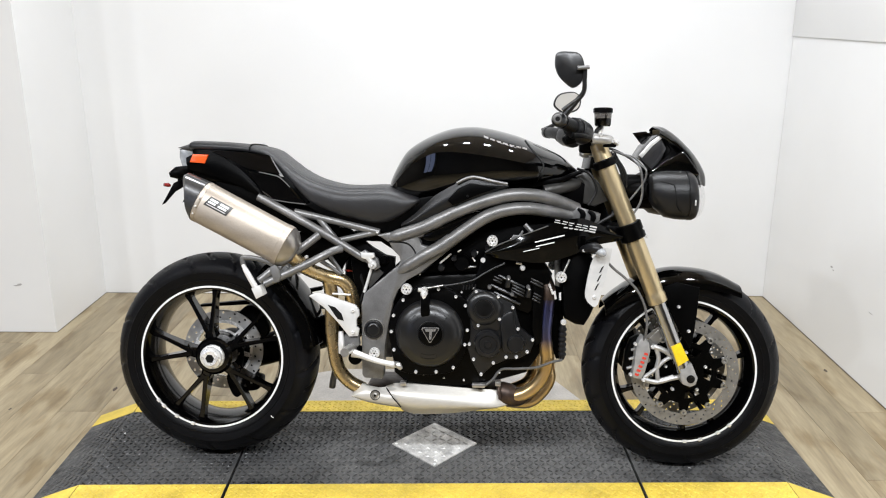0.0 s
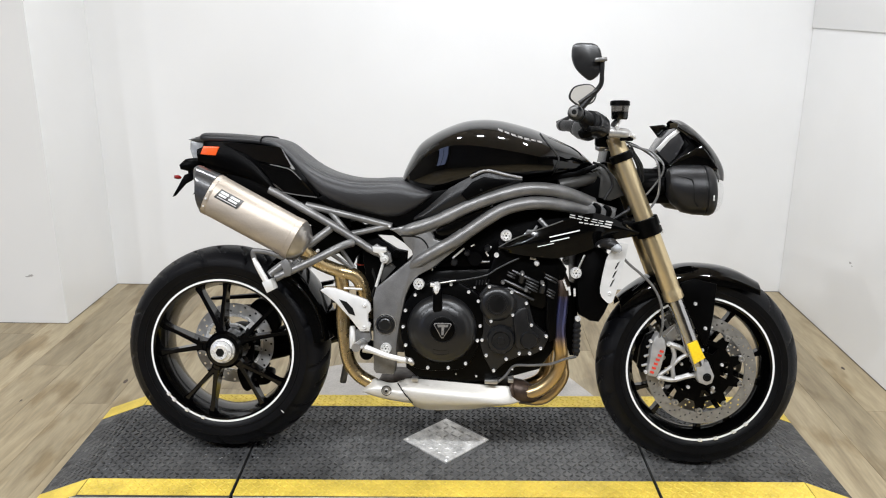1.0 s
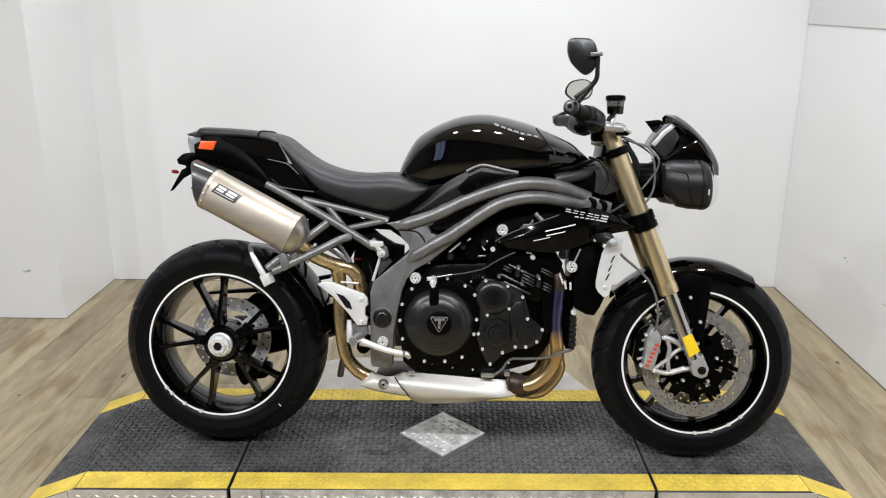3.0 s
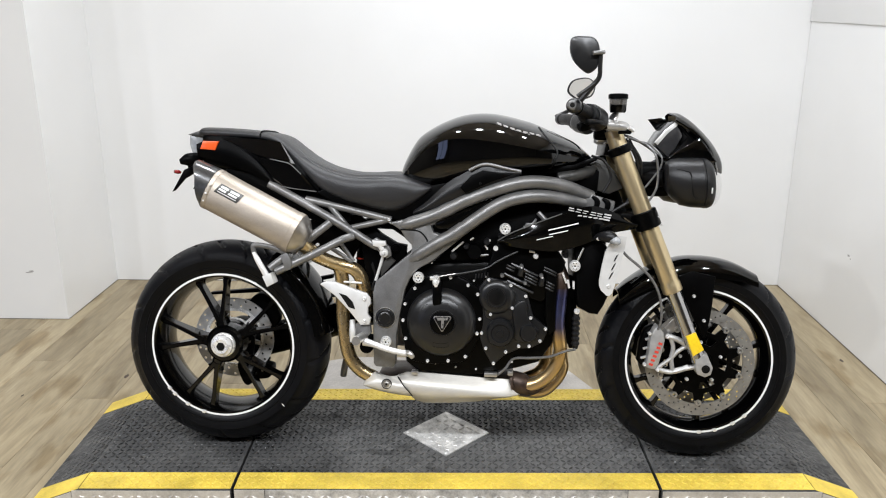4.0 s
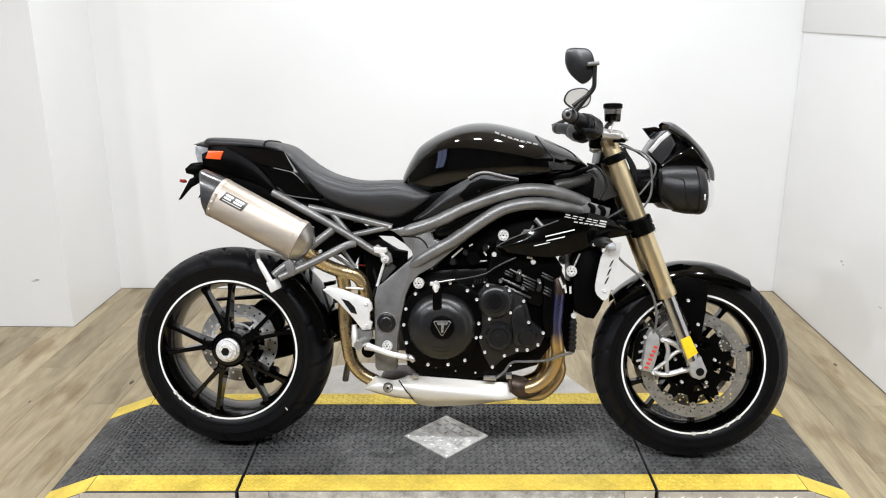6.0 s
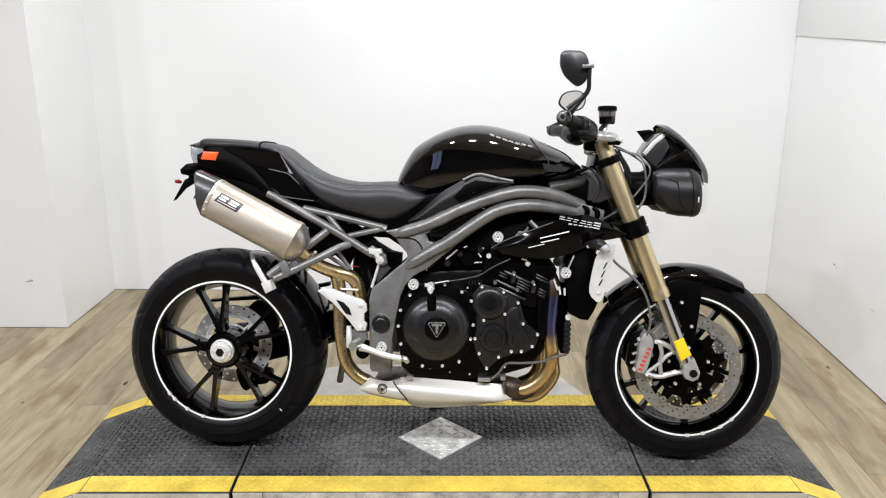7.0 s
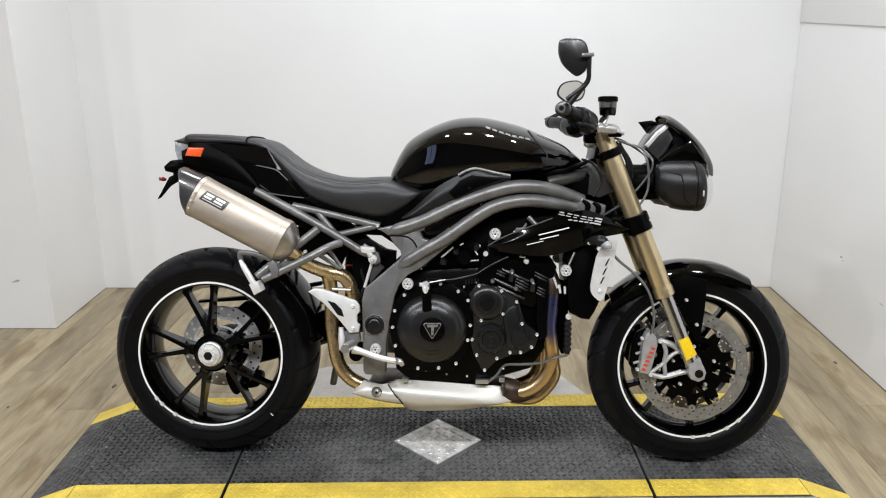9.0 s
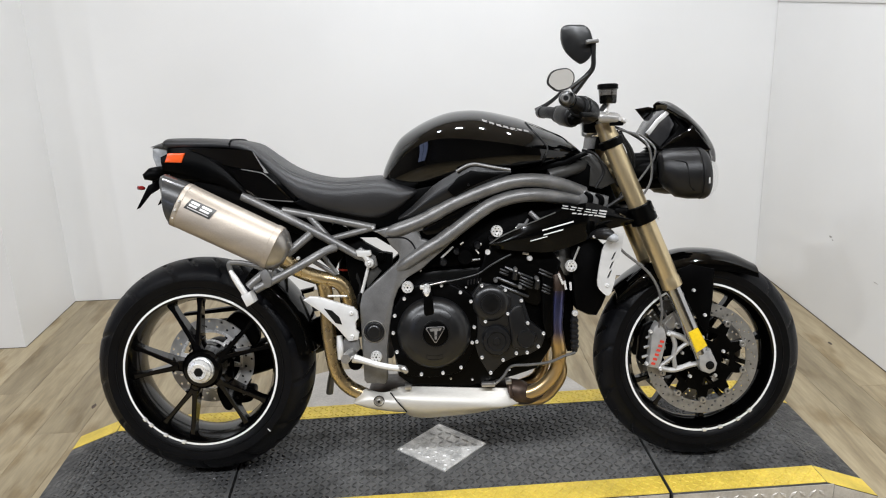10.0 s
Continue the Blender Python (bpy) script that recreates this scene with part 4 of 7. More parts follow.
    part("pivot_plug", flip(lathe([(0.0, -0.161), (0.014, -0.161), (0.017, -0.1585), (0.0215, -0.158), (0.023, -0.162), (0.0265, -0.161), (0.028, -0.154), (0.028, -0.15)], 36, (0.509, 0, 0.429))), COVER, casting, "black pivot plug")
    part("frame_infill", flip(plate([(0.655, 0.713), (0.652, 0.702), (0.660, 0.692), (0.690, 0.692), (0.730, 0.708), (0.775, 0.738), (0.812, 0.766), (0.806, 0.778), (0.760, 0.762), (0.690, 0.730)], -0.156, -0.12, 0.006, smooth=36)), SCOOP, casting, "black insert between the tubes")
    part("head_casting", flip(plate([(1.060, 0.800), (1.100, 0.795), (1.165, 0.776), (1.160, 0.742), (1.100, 0.752), (1.060, 0.762)], -0.112, -0.05, 0.006)), FRAME, casting, "graphite steering head gusset")
    for dx in (0.0, 0.030):
        part("gusset_recess", flip(tube([(1.098 + dx, -0.114, 0.790 - dx * 0.2), (1.112 + dx, -0.114, 0.778 - dx * 0.2), (1.112 + dx, -0.114, 0.764 - dx * 0.2), (1.104 + dx, -0.114, 0.756 - dx * 0.2)], [0.004, 0.008, 0.008, 0.004], 14, 8, flat=0.4)), SATIN, casting, "dark gusset recess")
    part("head_shroud", flip(plate([(1.070, 0.870), (1.130, 0.900), (1.165, 0.860), (1.190, 0.812), (1.150, 0.795), (1.090, 0.812)], -0.080, -0.03, 0.006)), FRAME_DARK, bike, "black steering head cover")
    for x, z, m in ((0.512, 0.359, big_bolt_mesh), (0.606, 0.551, big_bolt_mesh), (0.852, 0.696, big_bolt_mesh)):
        bolt(x, (-0.157 if x < 0.6 else -0.163) * s, z, casting, m, s < 0)

# subframe
for s in (1, -1):
    flip = flipped if s < 0 else (lambda b: b)
    part("subframe_tube", flip(tube([(0.160, -0.118, 0.812), (0.276, -0.124, 0.751), (0.372, -0.128, 0.698)] + ([(0.469, -0.132, 0.640), (0.486, -0.133, 0.628)] if s > 0 else [(0.420, -0.100, 0.660), (0.440, -0.060, 0.630)]), [0.0125, 0.0125, 0.0125, 0.0115, 0.006], 24, 14)), FRAME, bike, "graphite lower subframe tube")
    part("subframe_tube", flip(tube([(0.268, -0.115, 0.768), (0.345, -0.118, 0.752), (0.430, -0.120, 0.733), (0.522, -0.124, 0.712)], 0.0105, 18, 12)), FRAME, bike, "graphite upper subframe tube")
    part("subframe_tube", flip(rod((0.400, -0.122, 0.686), (0.520, -0.124, 0.714), 0.009)), FRAME, bike, "graphite cross tube")
    part("subframe_tube", flip(rod((0.338, -0.118, 0.752), (0.392, -0.124, 0.690), 0.009)), FRAME, bike, "graphite cross tube")
    if s > 0:
        part("subframe_lug", flip(plate([(0.462, 0.650), (0.480, 0.662), (0.520, 0.635), (0.525, 0.610), (0.510, 0.600), (0.492, 0.615)], -0.140, -0.125, 0.003)), FRAME, bike, "graphite subframe lug")
    if s > 0:
        bolt(0.503, -0.150, 0.618, bike)
        part("linkage_eye", lathe([(0.0045, -0.146), (0.0115, -0.146), (0.0130, -0.143), (0.0130, -0.128), (0.0045, -0.128)], 20, (0.503, 0, 0.618), closed=True), SILVER, bike, "bright linkage eye")
        part("linkage_neck", tube([(0.478, -0.140, 0.652), (0.490, -0.142, 0.640), (0.499, -0.143, 0.626)], [0.006, 0.0085, 0.007], 8, 10), SILVER, bike)
        part("hanger_brace", rod((0.343, -0.128, 0.628), (0.408, -0.128, 0.587), 0.0062, 10), FRAME, bike, "graphite exhaust brace")
        part("hanger_brace", rod((0.372, -0.128, 0.645), (0.412, -0.128, 0.588), 0.0062, 10), FRAME, bike, "graphite exhaust brace")
        bolt(0.313, -0.165, 0.640, bike)
    bolt(0.517, -0.135 * s, 0.714, bike, bolt_mesh, s < 0)
    # pillion peg hanger
    hanger = part("pillion_hanger", flip(tube([(0.352, -0.170, 0.706), (0.285, -0.190, 0.653), (0.219, -0.205, 0.601), (0.186, -0.212, 0.574)], 0.0115, 18, 12)), FRAME, bike, "graphite pillion peg hanger tube")
    part("hanger_strut", flip(tube([(0.412, -0.146, 0.664), (0.395, -0.160, 0.660), (0.372, -0.176, 0.650), (0.310, -0.199, 0.617), (0.203, -0.214, 0.566)], 0.0115, 24, 12)), FRAME, hanger)
    part("hanger_loop", flip(tube([(0.172, -0.214, 0.560), (0.150, -0.216, 0.600), (0.140, -0.218, 0.634), (0.152, -0.218, 0.642), (0.199, -0.216, 0.634), (0.250, -0.210, 0.612)], 0.0075, 24, 10)), FRAME, hanger)
    part("hanger_block", flip(plate([(0.219, 0.612), (0.236, 0.624), (0.246, 0.612), (0.252, 0.590), (0.247, 0.574), (0.233, 0.570)], -0.224, -0.195, 0.003)), FRAME, hanger)
    part("pillion_peg", flip(tube([(0.146, -0.232, 0.622), (0.156, -0.236, 0.606), (0.170, -0.238, 0.582), (0.184, -0.236, 0.556)], [0.005, 0.008, 0.0085, 0.009], 10, 10)), SILVER, hanger, "folded silver pillion peg")
    part("peg_block", flip(plate([(0.172, 0.556), (0.198, 0.566), (0.208, 0.538), (0.186, 0.526)], -0.246, -0.205, 0.003)), SILVER, hanger)

part("inner_mudguard", plate([(0.261, 0.700), (0.330, 0.730), (0.420, 0.715), (0.455, 0.690), (0.436, 0.655), (0.425, 0.639), (0.405, 0.610), (0.393, 0.584), (0.353, 0.621), (0.330, 0.612), (0.295, 0.611), (0.260, 0.620)], -0.060, -0.030, 0.003), SATIN, bike, "black inner mudguard")

# fuel tank
TANK = [(0.538, 0.846, 0.030, 0.815, 0.830), (0.545, 0.870, 0.070, 0.800, 0.838), (0.557, 0.897, 0.092, 0.795, 0.850), (0.575, 0.930, 0.106, 0.792, 0.872), (0.597, 0.958, 0.119, 0.790, 0.896),
        (0.639, 0.986, 0.140, 0.790, 0.926), (0.681, 1.006, 0.154, 0.790, 0.944), (0.723, 1.020, 0.164, 0.794, 0.948), (0.765, 1.026, 0.172, 0.800, 0.946), (0.807, 1.026, 0.179, 0.813, 0.941),
        (0.848, 1.020, 0.181, 0.825, 0.935), (0.890, 1.010, 0.181, 0.838, 0.928), (0.932, 0.998, 0.174, 0.847, 0.920), (0.975, 0.980, 0.160, 0.856, 0.912), (1.015, 0.962, 0.139, 0.865, 0.906),
        (1.048, 0.947, 0.117, 0.872, 0.901), (1.074, 0.928, 0.095, 0.879, 0.898), (1.095, 0.909, 0.062, 0.886, 0.896), (1.104, 0.900, 0.030, 0.890, 0.895)]


def bend(p0, p1, p2, p3, t):
    u = 1 - t
    return tuple(u ** 3 * a + 3 * u * u * t * b + 3 * u * t * t * c + t ** 3 * d for a, b, c, d in zip(p0, p1, p2, p3))


def tank_ring(x, grow=0.0, n=56):
    """A section of the tank: a rounded top, a crease at its widest line, an upright flank."""
    top, half, low, mid = lerp_table(TANK, x)
    half, top, low = half + grow, top + grow, low - grow
    q, out = 0.52 * (top - mid), []
    for k in range(n):
        turn4 = 4 * k / n
        quarter, f = int(turn4), turn4 - int(turn4)
        f = 1 - f if quarter % 2 else f
        if quarter < 2:
            w, z = bend((half, mid), (half - 0.36 * q, mid + q), (0.45 * half, top), (0, top), f)
        else:
            w, z = bend((half, mid), (half * 1.004, mid - 0.60 * (mid - low)), (half * 1.004, low + 0.06 * (mid - low)), (0, low), f)
        out.append((x, w if quarter in (0, 3) else -w, z))
    return out


def rounded(t, n):
    """The table resampled on a smooth curve, column by column."""
    arr = np.array(t, float)
    k, res = len(t), []
    for i in range(n):
        s = i * (k - 1) / (n - 1)
        j = min(int(s), k - 2)
        u = s - j
        a, b, c, d = arr[max(j - 1, 0)], arr[j], arr[j + 1], arr[min(j + 2, k - 1)]
        res.append(tuple(0.5 * (2 * b + (c - a) * u + (2 * a - 5 * b + 4 * c - d) * u * u + (3 * b - a - 3 * c + d) * u ** 3)))
    return res


TANK = rounded(TANK, 64)
tank = part("fuel_tank", skin(bmesh.new(), [tank_ring(r[0]) for r in TANK]), GLOSS, bike, "black gloss sculpted fuel tank", 12)
def on_tank(x, z, lift=0.001):
    """The right-hand surface of the tank at x, z."""
    r = [p for p in tank_ring(x, lift, 400) if p[1] < -0.005]
    return min(r, key=lambda p: abs(p[2] - z))


# seam between the tank and its nose cover
SEAM_LINE = [(0.944, 0.985), (0.950, 0.975), (0.960, 0.962), (0.970, 0.948), (0.983, 0.932), (0.993, 0.917), (0.992, 0.903), (0.984, 0.886), (0.977, 0.868)]
seam_path = [on_tank(x, z, 0.0008) for x, z in SEAM_LINE]
part("tank_seam", tube(seam_path, 0.0026, 40, 6), INK, tank, "dark panel gap")
part("tank_seam", flipped(tube(seam_path, 0.0026, 40, 6)), INK, tank, "dark panel gap")


def tank_patch(corners, n=6):
    (x0, z0), (x1, z1), h = corners
    bm = bmesh.new()
    rows = [[on_tank(x0 + (x1 - x0) * i / n, z0 + (z1 - z0) * i / n + d, l) for i in range(n + 1)] for d, l in ((0, 0.0012), (h, 0.0012))]
    inner = [[on_tank(x0 + (x1 - x0) * i / n, z0 + (z1 - z0) * i / n + d, -0.001) for i in range(n + 1)] for d in (0, h)]
    a, b = rows
    skin(bm, [a + b[::-1], inner[0] + inner[1][::-1]], caps=False)
    vs = bm.verts[:]
    m = n + 1
    for i in range(n):
        bm.faces.new((vs[i], vs[i + 1], vs[2 * m - 2 - i], vs[2 * m - 1 - i]))
    return bm


for k in range(7):
    t0, t1 = k / 7, (k + 0.72) / 7
    x0, x1 = 0.822 + 0.130 * t0, 0.822 + 0.130 * t1
    z = lambda x: 0.996 - 0.275 * (x - 0.822) - 0.003 * math.sin(math.pi * (x - 0.822) / 0.122)
    part("emblem_bar", tank_patch(((x0, z(x0) - 0.005), (x1, z(x1) - 0.005), 0.0062 - 0.0015 * math.sin(math.pi * t0))), EMBLEM, tank, "silver emblem bar")
part("emblem_bar", tank_patch(((0.862, 0.977), (0.915, 0.961), 0.0016), 10), EMBLEM, tank, "silver emblem underline")

# side infill under the tank
for s in (1, -1):
    flip = flipped if s < 0 else (lambda b: b)
    up = [(0.588, -0.138, 0.742), (0.622, -0.145, 0.766), (0.662, -0.152, 0.803), (0.699, -0.158, 0.833), (0.772, -0.170, 0.871), (0.802, -0.173, 0.876), (0.892, -0.166, 0.859)]
    low = [(0.586, -0.138, 0.728), (0.628, -0.145, 0.738), (0.668, -0.152, 0.754), (0.700, -0.158, 0.768), (0.770, -0.166, 0.800), (0.830, -0.166, 0.822), (0.895, -0.160, 0.850)]
    mid = [((a[0] + b[0]) / 2, (a[1] + b[1]) / 2 - 0.010, (a[2] + b[2]) / 2) for a, b in zip(up, low)]
    infill = part("side_infill", flip(sheet([up, mid, low], 0.012, 26, 9, (0, 1, 0))), PLASTIC, bike, "dark grey plastic infill under the tank")
    part("infill_edge", flip(tube([(0.748, -0.1735, 0.860), (0.776, -0.1760, 0.874), (0.802, -0.1775, 0.8775), (0.850, -0.173, 0.867), (0.892, -0.169, 0.859)], 0.0046, 20, 8)), FRAME, infill, "grey satin edge line")
    part("infill_panel", flip(plate([(0.722, 0.812), (0.752, 0.845), (0.785, 0.861), (0.872, 0.850), (0.805, 0.826), (0.738, 0.795)], -0.1808, -0.170, 0.003)), SATIN, infill, "darker inset panel")
    part("infill_screw", flip(lathe([(0.0, -0.1825), (0.003, -0.1825), (0.0038, -0.180)], 10, (0.779, 0, 0.824))), INK, infill)
    # added black plate that keeps the gap under the tank nose dark
    part("nose_gap_fill", flip(plate([(0.900, 0.800), (0.900, 0.858), (1.000, 0.868), (1.090, 0.884), (1.120, 0.860), (1.115, 0.800), (1.060, 0.770)], -0.085, -0.045, 0.004)), SATIN, bike, "black fill plate below the tank")
    part("nose_trim", flip(plate([(0.890, 0.850), (0.980, 0.872), (1.045, 0.880), (1.100, 0.900), (1.108, 0.892), (1.050, 0.866), (0.975, 0.852), (0.900, 0.838)], -0.118, -0.09, 0.004)), SATIN, bike, "black trim below the tank nose")

# seat
SEAT = [(-0.072, 0.966, 0.050, 0.950), (-0.060, 0.973, 0.080, 0.948), (-0.040, 0.976, 0.095, 0.945), (0.050, 0.973, 0.104, 0.942), (0.127, 0.966, 0.108, 0.938), (0.180, 0.955, 0.110, 0.925), (0.218, 0.930, 0.112, 0.890), (0.262, 0.896, 0.118, 0.840),
        (0.320, 0.868, 0.128, 0.785), (0.390, 0.850, 0.140, 0.757), (0.448, 0.847, 0.146, 0.742), (0.500, 0.850, 0.146, 0.729), (0.545, 0.849, 0.143, 0.730), (0.595, 0.836, 0.138, 0.760), (0.630, 0.820, 0.132, 0.792), (0.643, 0.812, 0.115, 0.803)]
SEAT = rounded(SEAT, 56)


def seat_ring(x, top, half, low, n=36):
    out = []
    for k in range(n):
        a = 2 * math.pi * k / n
        c, s = math.cos(a), math.sin(a)
        edge = top - min(0.045, (top - low) * 0.55)
        y = math.copysign(abs(c) ** (0.58 if s >= 0 else 0.40), c) * half
        z = edge + (top - edge) * abs(s) ** 0.8 if s >= 0 else edge - (edge - low) * abs(s) ** 0.5
        if s < 0:
            y *= 1 - 0.035 * abs(s)
        out.append((x, y, z))
    return out


seat = part("seat", skin(bmesh.new(), [seat_ring(*r) for r in SEAT]), LEATHER, bike, "black stepped vinyl dual seat", 60)
for off in (0.80, 0.66):
    for s in (-1, 1):
        pts = []
        for x in np.linspace(0.235, 0.535, 14):
            row = [np.interp(x, [r[0] for r in SEAT], [r[c] for r in SEAT]) for c in range(4)]
            rr = [p for p in seat_ring(*row, 360) if p[2] > row[1] - 0.046]
            p = min(rr, key=lambda q: abs(q[1] - s * row[2] * (off + 0.10 * (x - 0.235) / 0.3)))
            pts.append((p[0], p[1], p[2] + 0.0006))
        part("stitching", tube(pts, 0.0008, 40, 5), THREAD, seat, "pale grey stitched seam")

for s in (1, -1):
    flip = flipped if s < 0 else (lambda b: b)
    part("under_seat_cover", flip(plate([(0.300, 0.790), (0.360, 0.752), (0.520, 0.716), (0.560, 0.708), (0.600, 0.722), (0.680, 0.765), (0.720, 0.830), (0.640, 0.815), (0.500, 0.800), (0.350, 0.810)], -0.122, -0.06, 0.004)), SATIN, bike, "black cover below the seat")

strap = [(x, y, z + 0.0015) for x, y, z in seat_ring(0.132, *[float(np.interp(0.132, [r[0] for r in SEAT], [r[c] for r in SEAT])) for c in (1, 2, 3)], 60) if z > 0.94]
strap.sort(key=lambda p: p[1])
part("seat_seam", tube(strap, 0.003, 30, 6), SATIN, seat, "raised cross seam")

# tail
TAIL = [(-0.052, 0.945, 0.878, 0.080), (-0.040, 0.948, 0.864, 0.098), (0.010, 0.948, 0.856, 0.108), (0.060, 0.945, 0.848, 0.113), (0.135, 0.938, 0.832, 0.117), (0.190, 0.925, 0.808, 0.118), (0.235, 0.890, 0.796, 0.117), (0.275, 0.845, 0.790, 0.116), (0.305, 0.800, 0.782, 0.112)]
bm = bmesh.new()
rings = []
for x, hi, lo, hw in rounded(TAIL, 30):
    m = lo + (hi - lo) * 0.55
    rings.append([(x, -hw * 0.92, hi), (x, -hw, m + 0.012), (x, -hw, m), (x, -hw * 0.93, lo + 0.006), (x, -hw * 0.86, lo), (x, hw * 0.86, lo), (x, hw * 0.93, lo + 0.006), (x, hw, m), (x, hw, m + 0.012), (x, hw * 0.92, hi)])
tail = part("tail_unit", skin(bm, rings), SATIN, bike, "black tail fairing")
for s in (1, -1):
    flip = flipped if s < 0 else (lambda b: b)
    part("tail_panel", flip(sheet([[(0.016, -0.1160, 0.946), (0.100, -0.1195, 0.942), (0.194, -0.1215, 0.934)], [(0.090, -0.1215, 0.914), (0.135, -0.1245, 0.893), (0.226, -0.1265, 0.879)]], 0.006, 12, 5)), GLOSS, tail, "black gloss side panel")
    # grey paint puts the gloss panel's reflection into the colour
    part("facet_glint", flip(sheet([[(0.198, -0.1215, 0.930), (0.216, -0.1235, 0.902), (0.237, -0.1245, 0.871)], [(0.206, -0.1235, 0.904), (0.214, -0.1250, 0.890), (0.228, -0.1260, 0.872)]], 0.004, 8, 4)), FRAME, tail, "pale facet painted as a reflection on the gloss")
    part("tail_panel", flip(sheet([[(0.128, -0.1235, 0.889), (0.176, -0.1250, 0.877), (0.230, -0.1260, 0.866), (0.264, -0.1240, 0.834)], [(0.176, -0.1200, 0.822), (0.205, -0.1200, 0.806), (0.245, -0.1195, 0.796), (0.305, -0.1165, 0.786)]], 0.006, 16, 5)), GLOSS, tail, "black gloss lower side panel")
    # thin pale tube draws the highlight along the crease
    part("crease_glint", flip(tube([(0.165, -0.1262, 0.884), (0.200, -0.1272, 0.877), (0.226, -0.1272, 0.869), (0.256, -0.1255, 0.841)], 0.0014, 14, 6)), FRAME, tail, "pale line painted as the crease highlight")
    up = [(-0.058, -0.1120, 0.924), (-0.027, -0.1155, 0.936), (0.012, -0.1175, 0.935), (0.046, -0.1190, 0.930), (0.080, -0.1200, 0.911), (0.113, -0.1205, 0.887), (0.146, -0.1205, 0.854), (0.171, -0.1200, 0.826), (0.192, -0.1195, 0.802)]
    low = [(-0.054, -0.1080, 0.888), (-0.015, -0.1130, 0.880), (0.020, -0.1150, 0.871), (0.050, -0.1165, 0.862), (0.087, -0.1175, 0.850), (0.118, -0.1180, 0.836), (0.146, -0.1185, 0.821), (0.170, -0.1185, 0.809), (0.193, -0.1185, 0.797)]
    mid = [((a[0] + b[0]) / 2, (a[1] + b[1]) / 2 - 0.006, (a[2] + b[2]) / 2) for a, b in zip(up, low)]
    part("tail_fairing", flip(sheet([up, mid, low], 0.008, 32, 9)), SATIN, tail, "dark satin lower tail fairing")
    # highlight on the lower edge, drawn as a pale tube
    part("edge_glint", flip(tube([(0.191, -0.1215, 0.806), (0.238, -0.1215, 0.798), (0.300, -0.1185, 0.791)], 0.0018, 14, 6)), FRAME, tail, "pale line painted as the lower edge highlight")
    part("side_marker", flip(plate([(-0.034, 0.934), (0.013, 0.933), (0.002, 0.907), (-0.044, 0.910)], -0.1250, -0.098, 0.003)), ORANGE, tail, "orange side marker")
    part("turn_signal", flip(tube([(-0.052, -0.070, 0.886), (-0.066, -0.092, 0.884), (-0.086, -0.112, 0.878), (-0.106, -0.120, 0.872)], [0.010, 0.016, 0.019, 0.007], 14, 14)), SATIN, tail, "black teardrop turn signal")
    part("under_tray", flip(plate([(0.028, 0.872), (0.060, 0.866), (0.190, 0.812), (0.300, 0.790), (0.390, 0.750), (0.400, 0.705), (0.330, 0.690), (0.240, 0.720), (0.150, 0.765), (0.042, 0.800), (0.024, 0.838)], -0.096, -0.02, 0.004)), SATIN, tail, "black under-tray")
part("tray_end", plate([(-0.030, 0.880), (0.016, 0.876), (0.012, 0.856), (0.004, 0.838), (-0.024, 0.846)], -0.070, 0.070, 0.003), SATIN, tail, "black under-tray end")
part("tail_lamp", plate([(-0.099, 0.950), (-0.062, 0.955), (-0.050, 0.940), (-0.052, 0.893), (-0.070, 0.889), (-0.092, 0.898), (-0.100, 0.925)], -0.062, 0.062, 0.008), FROST, bike, "clear tail lamp lens")
part("tail_lamp_housing", plate([(-0.101, 0.953), (-0.060, 0.966), (-0.045, 0.950), (-0.060, 0.946)], -0.070, 0.070, 0.004), FRAME_DARK, bike, "dark tail lamp cover")
hangp = part("plate_bracket", plate([(-0.060, 0.872), (-0.090, 0.856), (-0.108, 0.848), (-0.146, 0.782), (-0.136, 0.786), (-0.104, 0.822), (-0.086, 0.832), (-0.060, 0.850)], -0.086, -0.078, 0.002), SATIN, bike, "black number plate bracket")
part("bracket_arm", flipped(plate([(-0.060, 0.872), (-0.090, 0.856), (-0.108, 0.848), (-0.146, 0.782), (-0.136, 0.786), (-0.104, 0.822), (-0.086, 0.832), (-0.060, 0.850)], -0.086, -0.078, 0.002)), SATIN, hangp)
part("bracket_spine", box(-0.10, -0.055, -0.08, 0.08, 0.848, 0.872, 0.006), SATIN, hangp)
for s in (1, -1):
    flip = flipped if s < 0 else (lambda b: b)
    part("rear_reflector", flip(tube([(-0.118, -0.088, 0.840), (-0.122, -0.096, 0.842), (-0.130, -0.104, 0.843)], [0.004, 0.0065, 0.005], 10, 14)), RED_R, hangp, "small red reflector")

# silencers
AX0, AX1 = Vector((-0.028, 0, 0.823)), Vector((0.284, 0, 0.662))
AXD = (AX1 - AX0).normalized()
AXN = Vector((-AXD.z, 0, AXD.x)) * -1 if AXD.x < 0 else Vector((-AXD.z, 0, AXD.x))


def can(stations, y, seg=44):
    """Oval sections along the silencer's axis: distance, half height, half depth, slant."""
    rings = []
    for d, h, w, slant in stations:
        row = []
        for a in np.linspace(0, 2 * math.pi, seg, endpoint=False):
            q = math.sin(a)
            row.append(AX0 + AXD * (d + slant * q) + AXN * (h * math.copysign(abs(q) ** 0.85, q)) + Vector((0, y + w * math.copysign(abs(math.cos(a)) ** 0.85, math.cos(a)), 0)))
        rings.append(row)
    return skin(bmesh.new(), rings)


